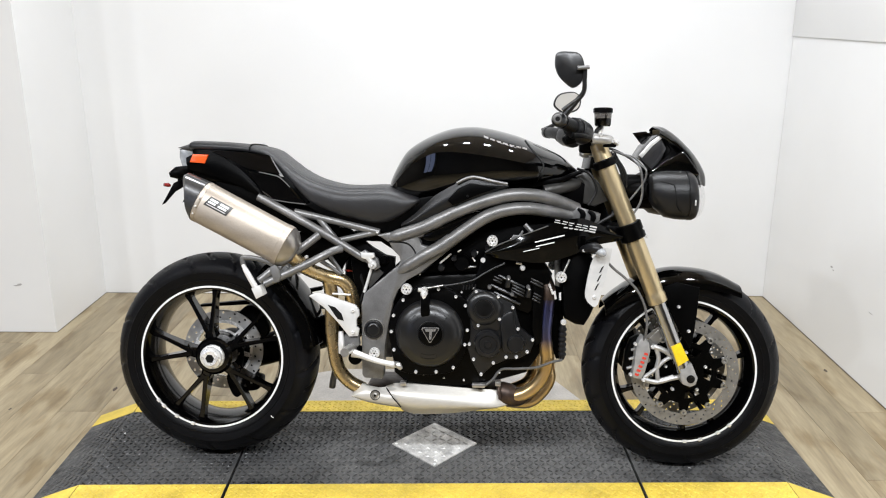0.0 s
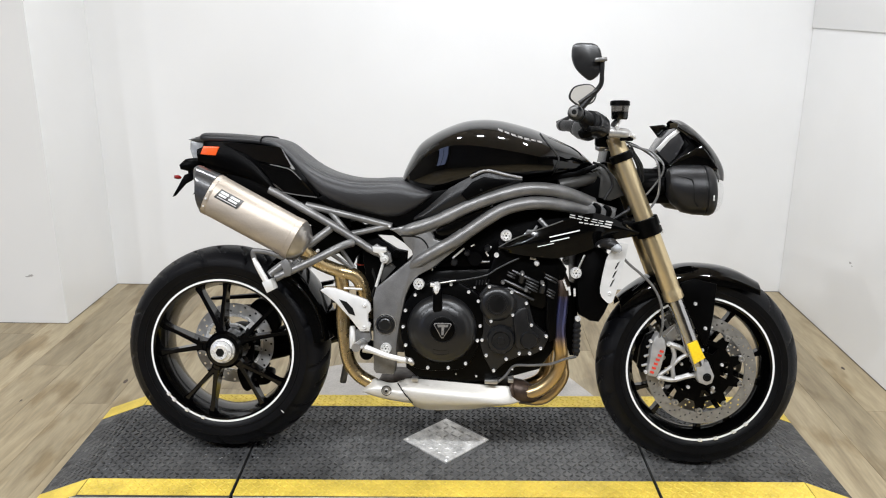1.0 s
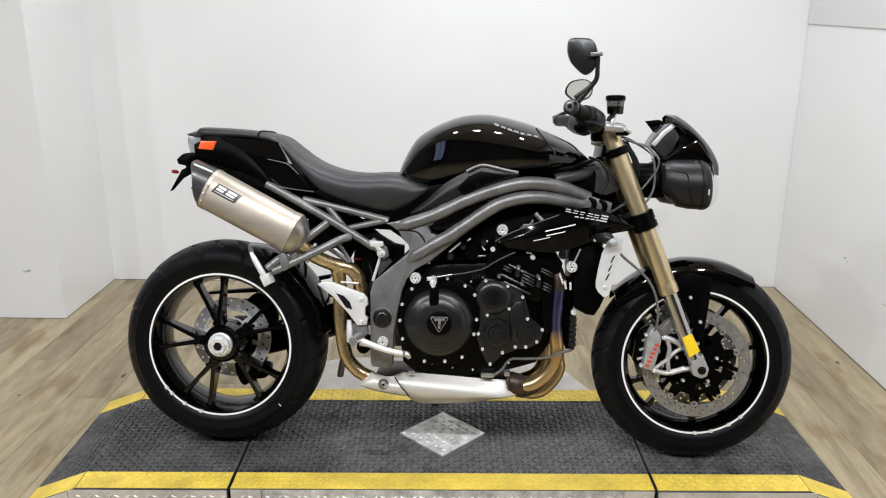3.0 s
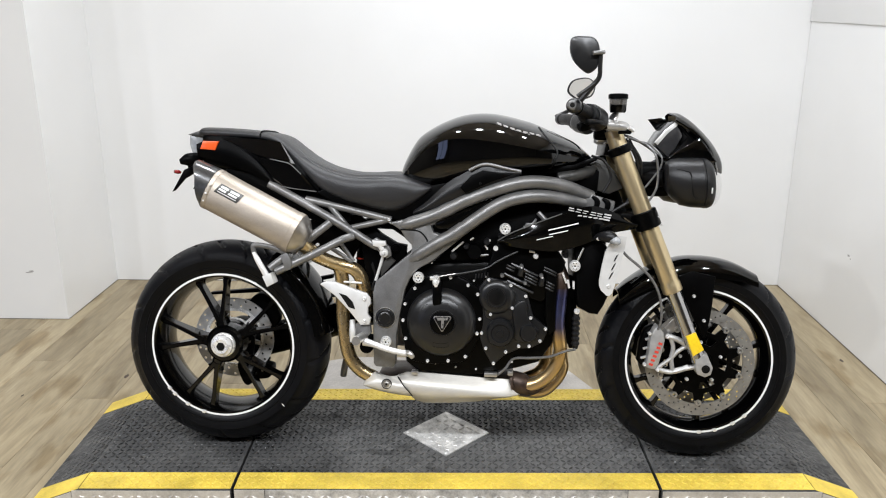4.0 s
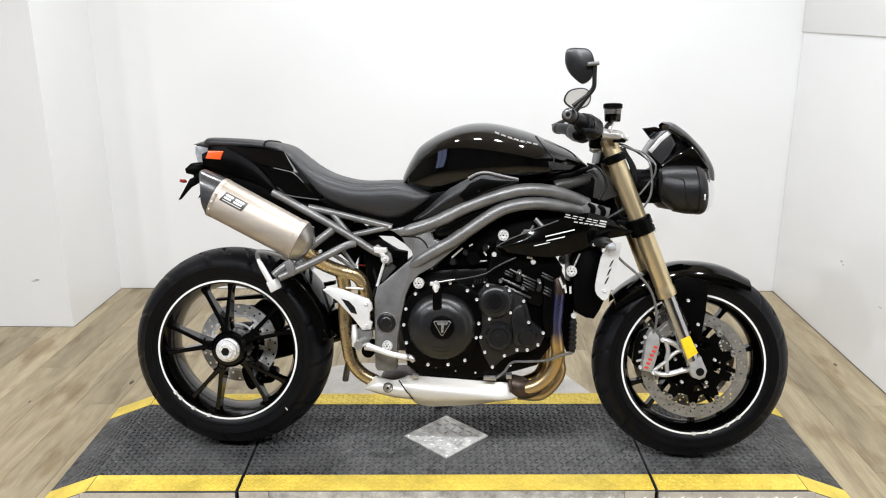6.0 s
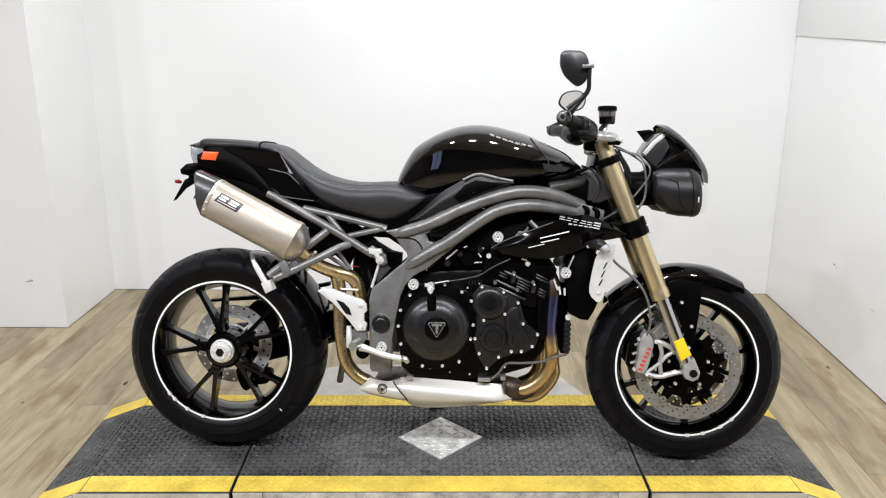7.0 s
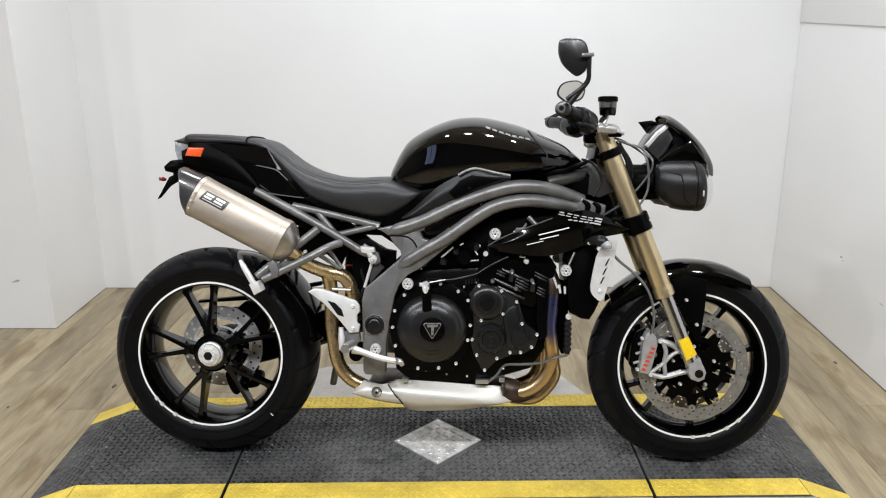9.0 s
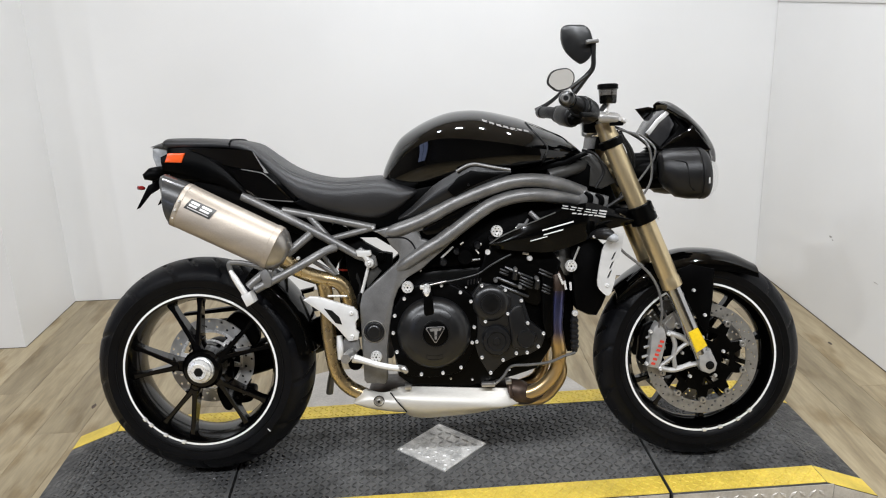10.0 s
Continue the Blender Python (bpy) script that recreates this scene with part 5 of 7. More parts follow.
Y_CAN = -0.200
can_ob = part("silencer", can([(0.047, 0.0590, 0.0530, 0), (0.050, 0.0605, 0.0545, 0), (0.325, 0.0590, 0.0530, 0), (0.327, 0.0575, 0.0515, 0)], Y_CAN), TITAN, bike, "brushed titanium oval silencer")
part("inlet_cone", can([(0.3272, 0.0590, 0.0530, 0), (0.329, 0.0578, 0.0518, 0), (0.342, 0.051, 0.046, 0), (0.354, 0.036, 0.035, 0), (0.362, 0.026, 0.026, 0)], Y_CAN), POLISH, can_ob, "polished inlet cone", 60)
part("end_cap", can([(0.016, 0.044, 0.038, -0.034), (0.011, 0.047, 0.041, -0.034), (0.016, 0.0555, 0.050, -0.032), (0.051, 0.0615, 0.0555, 0), (0.053, 0.0600, 0.0540, 0)], Y_CAN), CARBON, can_ob, "dark carbon end cap")
part("outlet", can([(0.0105, 0.036, 0.032, -0.034), (0.03, 0.034, 0.030, -0.034)], Y_CAN), INK, can_ob, "black outlet mouth")
part("clamp_band", can([(0.308, 0.0602, 0.0542, 0), (0.309, 0.0610, 0.0550, 0), (0.325, 0.0606, 0.0546, 0), (0.326, 0.0596, 0.0536, 0)], Y_CAN), TITAN, can_ob, "titanium clamp band")
part("end_band", can([(0.053, 0.0606, 0.0548, 0), (0.054, 0.0613, 0.0555, 0), (0.064, 0.0613, 0.0555, 0), (0.065, 0.0606, 0.0548, 0)], Y_CAN), TITAN, can_ob)
for q in (-0.55, -0.15, 0.3):
    p = AX0 + AXD * 0.059 + AXN * (0.058 * q)
    bolt(p.x, Y_CAN - 0.055 * math.sqrt(1 - q * q) * 1.04, p.z, can_ob, small_bolt_mesh)


def can_patch(d0, d1, q0, q1, y, lift, skew=0.0):
    """A thin label bent to the silencer's side."""
    lines = []
    for q in np.linspace(q0, q1, 7):
        f = (q - q0) / (q1 - q0)
        deep = y - (0.0545 + lift) * (1 - abs(q) ** 2.353) ** 0.425
        lines.append([tuple(AX0 + AXD * (d + skew * f) + AXN * (0.0605 * q) + Vector((0, deep, 0))) for d in np.linspace(d0, d1, 5)])
    return sheet(lines, 0.0010, 8, 10)


label_plate = part("maker_label", can_patch(0.076, 0.147, 0.10, 0.58, -0.200, 0.0012, 0.008), FRAME_DARK, can_ob, "grey maker's label with pale shapes")
for d0, d1, q0, q1 in ((0.088, 0.110, 0.42, 0.51), (0.085, 0.107, 0.28, 0.37), (0.118, 0.144, 0.42, 0.51), (0.115, 0.141, 0.28, 0.37), (0.083, 0.142, 0.18, 0.215)):
    part("label_bar", can_patch(d0, d1, q0, q1, -0.200, 0.0022, 0.001), SILVER, label_plate, "pale label shape")

# exhaust pipes
part("link_pipe", tube([(0.470, -0.095, 0.232), (0.425, -0.098, 0.258), (0.392, -0.100, 0.305), (0.378, -0.100, 0.390), (0.374, -0.098, 0.443), (0.374, -0.100, 0.500), (0.372, -0.108, 0.545), (0.366, -0.120, 0.578)], 0.0205, 50, 20), PIPE, bike, "straw-tinted steel link pipe")
part("link_pipe", tube([(0.440, -0.070, 0.430), (0.438, -0.085, 0.490), (0.428, -0.100, 0.538), (0.405, -0.110, 0.566), (0.358, -0.125, 0.580), (0.305, -0.165, 0.612), (0.268, -0.195, 0.655)], 0.0205, 44, 20), PIPE, bike, "straw-tinted steel link pipe")
part("belly_shield", sheet([[(0.541, -0.104, 0.246), (0.558, -0.108, 0.252), (0.580, -0.112, 0.258), (0.690, -0.114, 0.254), (0.800, -0.112, 0.247), (0.880, -0.106, 0.242), (0.916, -0.090, 0.226)],
                            [(0.556, -0.134, 0.236), (0.572, -0.138, 0.234), (0.610, -0.141, 0.229), (0.690, -0.141, 0.221), (0.780, -0.139, 0.213), (0.862, -0.130, 0.203), (0.920, -0.104, 0.206)],
                            [(0.572, -0.134, 0.208), (0.588, -0.136, 0.200), (0.630, -0.136, 0.192), (0.690, -0.135, 0.190), (0.780, -0.132, 0.190), (0.866, -0.122, 0.192), (0.922, -0.098, 0.200)],
                            [(0.585, -0.096, 0.176), (0.598, -0.096, 0.166), (0.632, -0.094, 0.159), (0.690, -0.092, 0.160), (0.780, -0.094, 0.169), (0.860, -0.088, 0.184), (0.920, -0.080, 0.197)],
                            [(0.590, -0.040, 0.176), (0.604, -0.036, 0.165), (0.640, -0.035, 0.158), (0.690, -0.035, 0.159), (0.780, -0.040, 0.168), (0.855, -0.050, 0.182), (0.910, -0.060, 0.196)]], 0.004, 44, 22, (0, 1, 0)), SHIELD, bike, "brushed metal exhaust belly shield")
part("shield_clamp", sheet([[(0.440, -0.108, 0.222), (0.452, -0.110, 0.238), (0.472, -0.112, 0.254), (0.495, -0.113, 0.248), (0.520, -0.114, 0.243), (0.545, -0.116, 0.247)],
                            [(0.438, -0.124, 0.219), (0.462, -0.134, 0.228), (0.490, -0.138, 0.231), (0.520, -0.140, 0.226), (0.552, -0.142, 0.222), (0.568, -0.143, 0.220)],
                            [(0.440, -0.116, 0.215), (0.469, -0.124, 0.206), (0.500, -0.126, 0.199), (0.530, -0.126, 0.194), (0.560, -0.126, 0.190), (0.586, -0.126, 0.188)],
                            [(0.456, -0.060, 0.214), (0.480, -0.056, 0.202), (0.505, -0.052, 0.195), (0.530, -0.050, 0.190), (0.560, -0.048, 0.184), (0.586, -0.046, 0.178)]], 0.004, 26, 16, (0, 1, 0)), SHIELD, bike, "brushed metal shield end piece")
part("shield_joint", tube([(0.543, -0.122, 0.246), (0.566, -0.1445, 0.222), (0.588, -0.1300, 0.190)], 0.0018, 14, 6), INK, bike, "dark shield joint")
part("shield_screw", lathe([(0.0, -0.1440), (0.0050, -0.1445), (0.0075, -0.1425), (0.0080, -0.1400), (0.0120, -0.1400), (0.0128, -0.1385), (0.0128, -0.134)], 24, (0.512, 0, 0.227)), STEEL, bike, "steel washered screw")
part("screw_socket", lathe([(0.0, -0.1452), (0.0036, -0.1452), (0.0042, -0.143)], 6, (0.512, 0, 0.227)), INK, bike)
part("screw_rim", lathe([(0.0128, -0.138), (0.0132, -0.1412), (0.0150, -0.1412), (0.0156, -0.138)], 24, (0.512, 0, 0.227), closed=True), FRAME_DARK, bike, "dark screw recess")
part("belly_box", box(0.47, 0.89, -0.092, 0.11, 0.190, 0.240, 0.02), COLLECT, bike, "dark exhaust collector box")
for pts, nm in (([(1.010, -0.105, 0.580), (1.020, -0.120, 0.548), (1.015, -0.125, 0.484), (1.011, -0.124, 0.426), (1.016, -0.122, 0.379), (1.020, -0.118, 0.332), (1.004, -0.112, 0.280), (0.964, -0.105, 0.238), (0.905, -0.098, 0.216)], "r"),
                ([(1.006, -0.030, 0.575), (1.020, -0.030, 0.480), (1.030, -0.030, 0.311), (1.034, -0.032, 0.262), (1.010, -0.038, 0.220), (0.970, -0.045, 0.192), (0.905, -0.050, 0.195)], "m"),
                ([(1.010, 0.060, 0.575), (1.010, 0.060, 0.450), (0.991, 0.050, 0.303), (0.991, 0.045, 0.265), (0.967, 0.035, 0.228), (0.905, 0.020, 0.205)], "l")):
    part("exhaust_header", tube(pts, 0.0195, 50, 20), HEADER, bike, "heat-tinted steel exhaust header")
part("collector", tube([(0.874, -0.088, 0.232), (0.884, -0.088, 0.232), (0.905, -0.089, 0.226), (0.935, -0.090, 0.220), (0.966, -0.096, 0.234)], [0.024, 0.033, 0.035, 0.029, 0.021], 20, 22), COLLECT, bike, "stained brown exhaust collector")
part("collector_flange", tube([(0.882, -0.105, 0.270), (0.880, -0.122, 0.245), (0.884, -0.124, 0.222)], 0.005, 8, 8), COLLECT, bike)

# ---- engine ----
case = [(0.548, 0.545), (0.552, 0.400), (0.566, 0.290), (0.600, 0.262), (0.762, 0.252), (0.890, 0.278), (0.960, 0.300), (1.000, 0.360), (1.000, 0.500), (0.951, 0.560), (0.880, 0.600), (0.700, 0.590), (0.600, 0.580)]
engine = part("engine", plate(case, -0.118, 0.125, 0.012), ENGINE, bike, "black painted three-cylinder engine")
part("cylinder_block", plate([(0.790, 0.540), (0.960, 0.480), (1.010, 0.520), (1.028, 0.600), (0.985, 0.660), (0.870, 0.690), (0.820, 0.640)], -0.135, 0.14, 0.010), ENGINE, engine, "black cylinder head")
for x0, z0, x1, z1, n in ((0.859, 0.591, 0.882, 0.581, 2), (0.913, 0.568, 0.948, 0.551, 3), (0.966, 0.587, 1.000, 0.571, 2), (0.974, 0.545, 0.996, 0.534, 3)):
    for k in range(n):
        part("head_fin", tube([(x0 - 0.0018 * k, -0.149, z0 - 0.0082 * k), ((x0 + x1) / 2 - 0.0018 * k, -0.1515, (z0 + z1) / 2 - 0.0082 * k), (x1 - 0.0018 * k, -0.149, z1 - 0.0082 * k)], [0.0026, 0.0037, 0.0026], 8, 8), PLASTIC, engine, "slanted head fin")
for dx, dz in ((0.0, 0.0), (0.022, 0.028), (0.010, -0.022)):
    part("head_ridge", tube([(0.850 + dx, -0.142, 0.566 + dz), (0.888 + dx, -0.146, 0.549 + dz), (0.926 + dx, -0.142, 0.532 + dz)], [0.004, 0.0055, 0.004], 8, 8), COVER, engine, "rounded head ridge")
# tapered grey bar draws the highlight on a dark hose
part("hose_glint", tube([(0.748, -0.132, 0.612), (0.776, -0.135, 0.615), (0.806, -0.132, 0.617)], [0.0025, 0.0042, 0.0025], 10, 8), FRAME, engine, "grey bar painted as a hose highlight")
for x, z in ((0.901, 0.588), (0.958, 0.562), (0.846, 0.560), (0.912, 0.540)):
    part("plug_cap", lathe([(0.0, -0.158), (0.0045, -0.158), (0.006, -0.154), (0.006, -0.135)], 12, (x, 0, z)), FRAME, engine, "grey plug cap")
for x, z in ((0.900, 0.576), (0.960, 0.548)):
    part("head_plug", tube([(x - 0.002, -0.146, z - 0.014), (x, -0.150, z), (x + 0.001, -0.151, z + 0.008)], [0.0085, 0.0075, 0.0065], 6, 14), COVER, engine, "plug well")
    bolt(x + 0.001, -0.155, z + 0.009, engine, small_bolt_mesh)
part("air_box", plate([(0.640, 0.590), (0.700, 0.640), (0.860, 0.770), (1.040, 0.770), (1.050, 0.690), (0.900, 0.640), (0.820, 0.590)], -0.105, 0.105, 0.012), SATIN, engine, "black air box")
part("throttle_body", lathe([(0.0, -0.140), (0.020, -0.140), (0.024, -0.130), (0.026, -0.090)], 24, (0.765, 0, 0.625)), SATIN, engine)
for x, z, r in ((0.705, 0.612, 0.010), (0.742, 0.640, 0.008), (0.800, 0.655, 0.009), (0.838, 0.672, 0.007)):
    part("hose_clip", lathe([(0.0, -0.150), (r * 0.7, -0.150), (r, -0.146), (r, -0.10)], 14, (x, 0, z)), COVER, engine)
part("duct_clip", plate([(0.905, 0.700), (0.912, 0.712), (0.928, 0.712), (0.938, 0.726), (0.942, 0.722), (0.934, 0.704), (0.918, 0.698)], -0.140, -0.130, 0.002), FRAME, engine, "grey duct clip")
# bright rods stand for glints and small clips among the hoses
for x, z, dx, dz in ((1.018, 0.572, 0.012, -0.030), (1.034, 0.552, 0.004, -0.024), (1.050, 0.548, 0.001, -0.022), (0.922, 0.632, 0.016, -0.003)):
    part("glint_rod", rod((x, -0.146, z), (x + dx, -0.146, z + dz), 0.0034, 8), BOLT, engine)
part("plug_bolt", lathe([(0.0, -0.150), (0.006, -0.150), (0.008, -0.146), (0.008, -0.13)], 16, (0.941, 0, 0.617)), BOLT, engine)
# slanted bright rod stands for a white glint by the throttle bodies
part("glint_streak", rod((0.700, -0.135, 0.625), (0.733, -0.135, 0.654), 0.003), BOLT, engine)
# more bright rods in place of glints
for x, z, dx, dz in ((0.752, 0.660, 0.010, 0.006), (0.795, 0.645, 0.008, -0.012), (0.806, 0.652, 0.004, 0.010), (0.640, 0.590, 0.004, 0.003), (0.905, 0.700, 0.022, 0.010), (0.925, 0.655, 0.020, -0.004)):
    part("glint_rod", rod((x, -0.136, z), (x + dx, -0.136, z + dz), 0.0024, 8), BOLT, engine)
part("bright_bracket", tube([(0.945, -0.125, 0.742), (0.965, -0.128, 0.722), (0.985, -0.128, 0.705), (0.975, -0.125, 0.690)], 0.007, 12, 8), FRAME, engine)


def grown(pts, by):
    c = Vector((sum(p[0] for p in pts) / len(pts), sum(p[1] for p in pts) / len(pts)))
    return [tuple(Vector(p) + (Vector(p) - c).normalized() * by) for p in pts]


CLUTCH = [(0.645, 0.549), (0.595, 0.517), (0.567, 0.471), (0.561, 0.423), (0.569, 0.369), (0.585, 0.317), (0.634, 0.304), (0.694, 0.306), (0.744, 0.320), (0.777, 0.389), (0.784, 0.432), (0.777, 0.504), (0.749, 0.530), (0.698, 0.551)]
part("clutch_flange", plate(grown(CLUTCH, 0.009), -0.150, -0.115, 0.004, smooth=70), ENGINE, engine, "black clutch housing flange")
DOME = [(0.0, -0.1850), (0.026, -0.1846), (0.040, -0.1832), (0.056, -0.1800), (0.074, -0.1750), (0.0765, -0.1722), (0.084, -0.1694), (0.092, -0.1640), (0.0985, -0.1560), (0.102, -0.1480), (0.103, -0.14)]
part("clutch_cover", lathe(DOME, 72, (0.673, 0, 0.420)), COVER, engine, "domed black clutch cover")
for x, z in CLUTCH:
    bolt(x, -0.151, z, engine)
for a0, a1, r0, r1 in ((42, 74, 0.056, 0.073), (122, 148, 0.056, 0.070), (248, 292, 0.058, 0.070)):
    mark = [(r, t) for r, ts in ((r0, np.linspace(a0, a1, 7)), (r1, np.linspace(a1 - 3, a0 + 3, 7))) for t in ts]
    # nothing is engraved; black loops paint the shade of the recess edges
    part("cover_mark", tube([(0.673 + r * math.cos(radians(t)), lerp_table(DOME, r)[0] - 0.0002, 0.420 + r * math.sin(radians(t))) for r, t in mark + mark[:1]], 0.0006, seg=5, smooth=False), INK, engine, "black outline drawn for an engraving")
part("filler_recess", plate([(0.648, 0.540), (0.672, 0.540), (0.676, 0.480), (0.670, 0.464), (0.654, 0.464), (0.648, 0.480)], -0.1800, -0.14, 0.004), ENGINE, engine, "dark slot")
part("clutch_arm", tube([(0.658, -0.170, 0.522), (0.658, -0.172, 0.538), (0.659, -0.168, 0.558)], [0.008, 0.0115, 0.009], 8, 12), BOLT, engine, "bright clutch actuator arm")
part("clutch_cable", tube([(0.662, -0.170, 0.556), (0.703, -0.164, 0.562), (0.752, -0.157, 0.569), (0.800, -0.152, 0.581), (0.827, -0.151, 0.598), (0.859, -0.150, 0.616), (0.890, -0.145, 0.630)], 0.0027, 36, 8), PLASTIC, engine, "dark sheathed clutch cable")
part("badge_ring", lathe([(0.0345, -0.1835), (0.0352, -0.1872), (0.0372, -0.1872), (0.0382, -0.1835), (0.0382, -0.181), (0.0345, -0.181)], 48, (0.678, 0, 0.425), closed=True), COVER, engine, "raised ring round the badge")
part("badge_disc", lathe([(0.0, -0.1862), (0.0330, -0.1862), (0.0344, -0.1854), (0.0344, -0.183)], 48, (0.678, 0, 0.425)), ENGINE, engine, "black disc behind the badge")
part("actuator_nut", rod((0.640, -0.170, 0.551), (0.655, -0.170, 0.550), 0.0062, 10), BOLT, engine)
part("actuator_end", lathe([(0.0, -0.181), (0.006, -0.181), (0.0085, -0.177), (0.0085, -0.165)], 12, (0.659, 0, 0.552)), BOLT, engine)
part("cable_sleeve", tube([(0.668, -0.1735, 0.5575), (0.690, -0.170, 0.561), (0.712, -0.168, 0.565)], 0.0021, 12, 8), STEEL, engine, "bright cable sleeve")
for k in range(5):
    part("connector_rib", rod((0.770 + 0.0085 * k, -0.150, 0.550 + 0.0012 * k), (0.7715 + 0.0085 * k, -0.150, 0.563 + 0.0012 * k), 0.0024, 6), PLASTIC, engine, "ribbed connector")
tri = [(0.655, 0.444), (0.701, 0.445), (0.704, 0.440), (0.680, 0.400), (0.675, 0.400), (0.652, 0.439)]
badge = part("cover_badge", plate(tri, -0.1875, -0.183, 0.0008), EMBLEM, engine, "silver triangular badge")
part("badge_field", plate(grown(tri, -0.0035), -0.1883, -0.186), INK, badge, "black badge field")
part("badge_bar", plate([(0.662, 0.440), (0.695, 0.441), (0.692, 0.433), (0.683, 0.433), (0.681, 0.410), (0.675, 0.410), (0.675, 0.433), (0.665, 0.432)], -0.1895, -0.187), EMBLEM, badge, "silver badge shape")

GEAR = [(0.808, 0.546), (0.872, 0.532), (0.915, 0.501), (0.931, 0.438), (0.974, 0.407), (0.959, 0.371), (0.928, 0.355), (0.898, 0.354), (0.861, 0.336), (0.826, 0.301), (0.803, 0.345), (0.790, 0.390), (0.786, 0.440), (0.778, 0.503)]
part("generator_flange", plate(grown(GEAR, 0.009), -0.146, -0.115, 0.004), COVER, engine, "black side housing flange")
for x, z in GEAR[:12] + [(0.815, 0.446), (0.877, 0.466)]:
    bolt(x, -0.147, z, engine)
part("upper_cover", lathe([(0.0, -0.160), (0.034, -0.160), (0.044, -0.157), (0.050, -0.150), (0.051, -0.138)], 48, (0.831, 0, 0.497)), COVER, engine, "round black timing cover")
part("cover_neck", plate([(0.790, 0.520), (0.795, 0.455), (0.815, 0.430), (0.872, 0.430), (0.885, 0.470), (0.880, 0.520)], -0.150, -0.13, 0.006, smooth=30), COVER, engine)
part("cover_dial", lathe([(0.0, -0.160), (0.021, -0.160), (0.0225, -0.1565), (0.0245, -0.1565), (0.026, -0.163), (0.029, -0.163), (0.031, -0.158), (0.031, -0.15)], 40, (0.831, 0, 0.497)), COVER, engine, "round recess in the cover")
part("lower_cover", lathe([(0.0, -0.170), (0.010, -0.170), (0.011, -0.166), (0.024, -0.166), (0.027, -0.170), (0.036, -0.169), (0.040, -0.162), (0.041, -0.14)], 48, (0.844, 0, 0.394)), COVER, engine, "round black crank cover")
part("cover_web", plate([(0.880, 0.470), (0.915, 0.490), (0.928, 0.430), (0.955, 0.405), (0.940, 0.375), (0.890, 0.370), (0.882, 0.420)], -0.156, -0.14, 0.007, smooth=30), COVER, engine)
part("starter_boss", lathe([(0.0, -0.162), (0.022, -0.162), (0.026, -0.156), (0.027, -0.14)], 32, (0.925, 0, 0.395)), COVER, engine)
for x, z in ((0.590, 0.300), (0.655, 0.290), (0.715, 0.280), (0.775, 0.275), (0.845, 0.325), (0.880, 0.300), (0.660, 0.556), (0.720, 0.548), (0.765, 0.540), (0.800, 0.553), (0.605, 0.588), (0.620, 0.602), (0.768, 0.372), (0.772, 0.455), (0.935, 0.352), (0.987, 0.456)):
    bolt(x, -0.130 if z > 0.3 else -0.121, z, engine, small_bolt_mesh)
for x0, x1, z in ((0.585, 0.604, 0.262), (0.800, 0.838, 0.262), (0.868, 0.884, 0.268)):
    part("sump_lug", box(x0, x1, -0.135, -0.115, z - 0.006, z + 0.006, 0.002), ALLOY, engine)

# radiator and its side panels
# added black plate to close the view between header and boot
part("header_gap_fill", plate([(1.022, 0.560), (1.066, 0.545), (1.069, 0.440), (1.063, 0.335), (1.050, 0.335), (1.036, 0.370), (1.030, 0.480)], -0.075, -0.030, 0.004), SATIN, bike, "black fill plate behind the headers")
part("header_collar", tube([(1.012, -0.116, 0.565), (1.018, -0.120, 0.545), (1.019, -0.122, 0.522)], [0.021, 0.0235, 0.0215], 8, 20), COLLECT, bike, "brown stained header collar")
part("head_edge", plate([(0.972, 0.580), (1.004, 0.560), (1.002, 0.480), (1.001, 0.400), (0.984, 0.390), (0.972, 0.440)], -0.148, -0.12, 0.004), ENGINE, engine)
rad = part("radiator", plate([(1.050, 0.655), (1.120, 0.672), (1.150, 0.640), (1.152, 0.508), (1.138, 0.475), (1.123, 0.450), (1.098, 0.453), (1.066, 0.470), (1.060, 0.500)], -0.140, 0.140, 0.010), SATIN, bike, "black radiator and shroud")
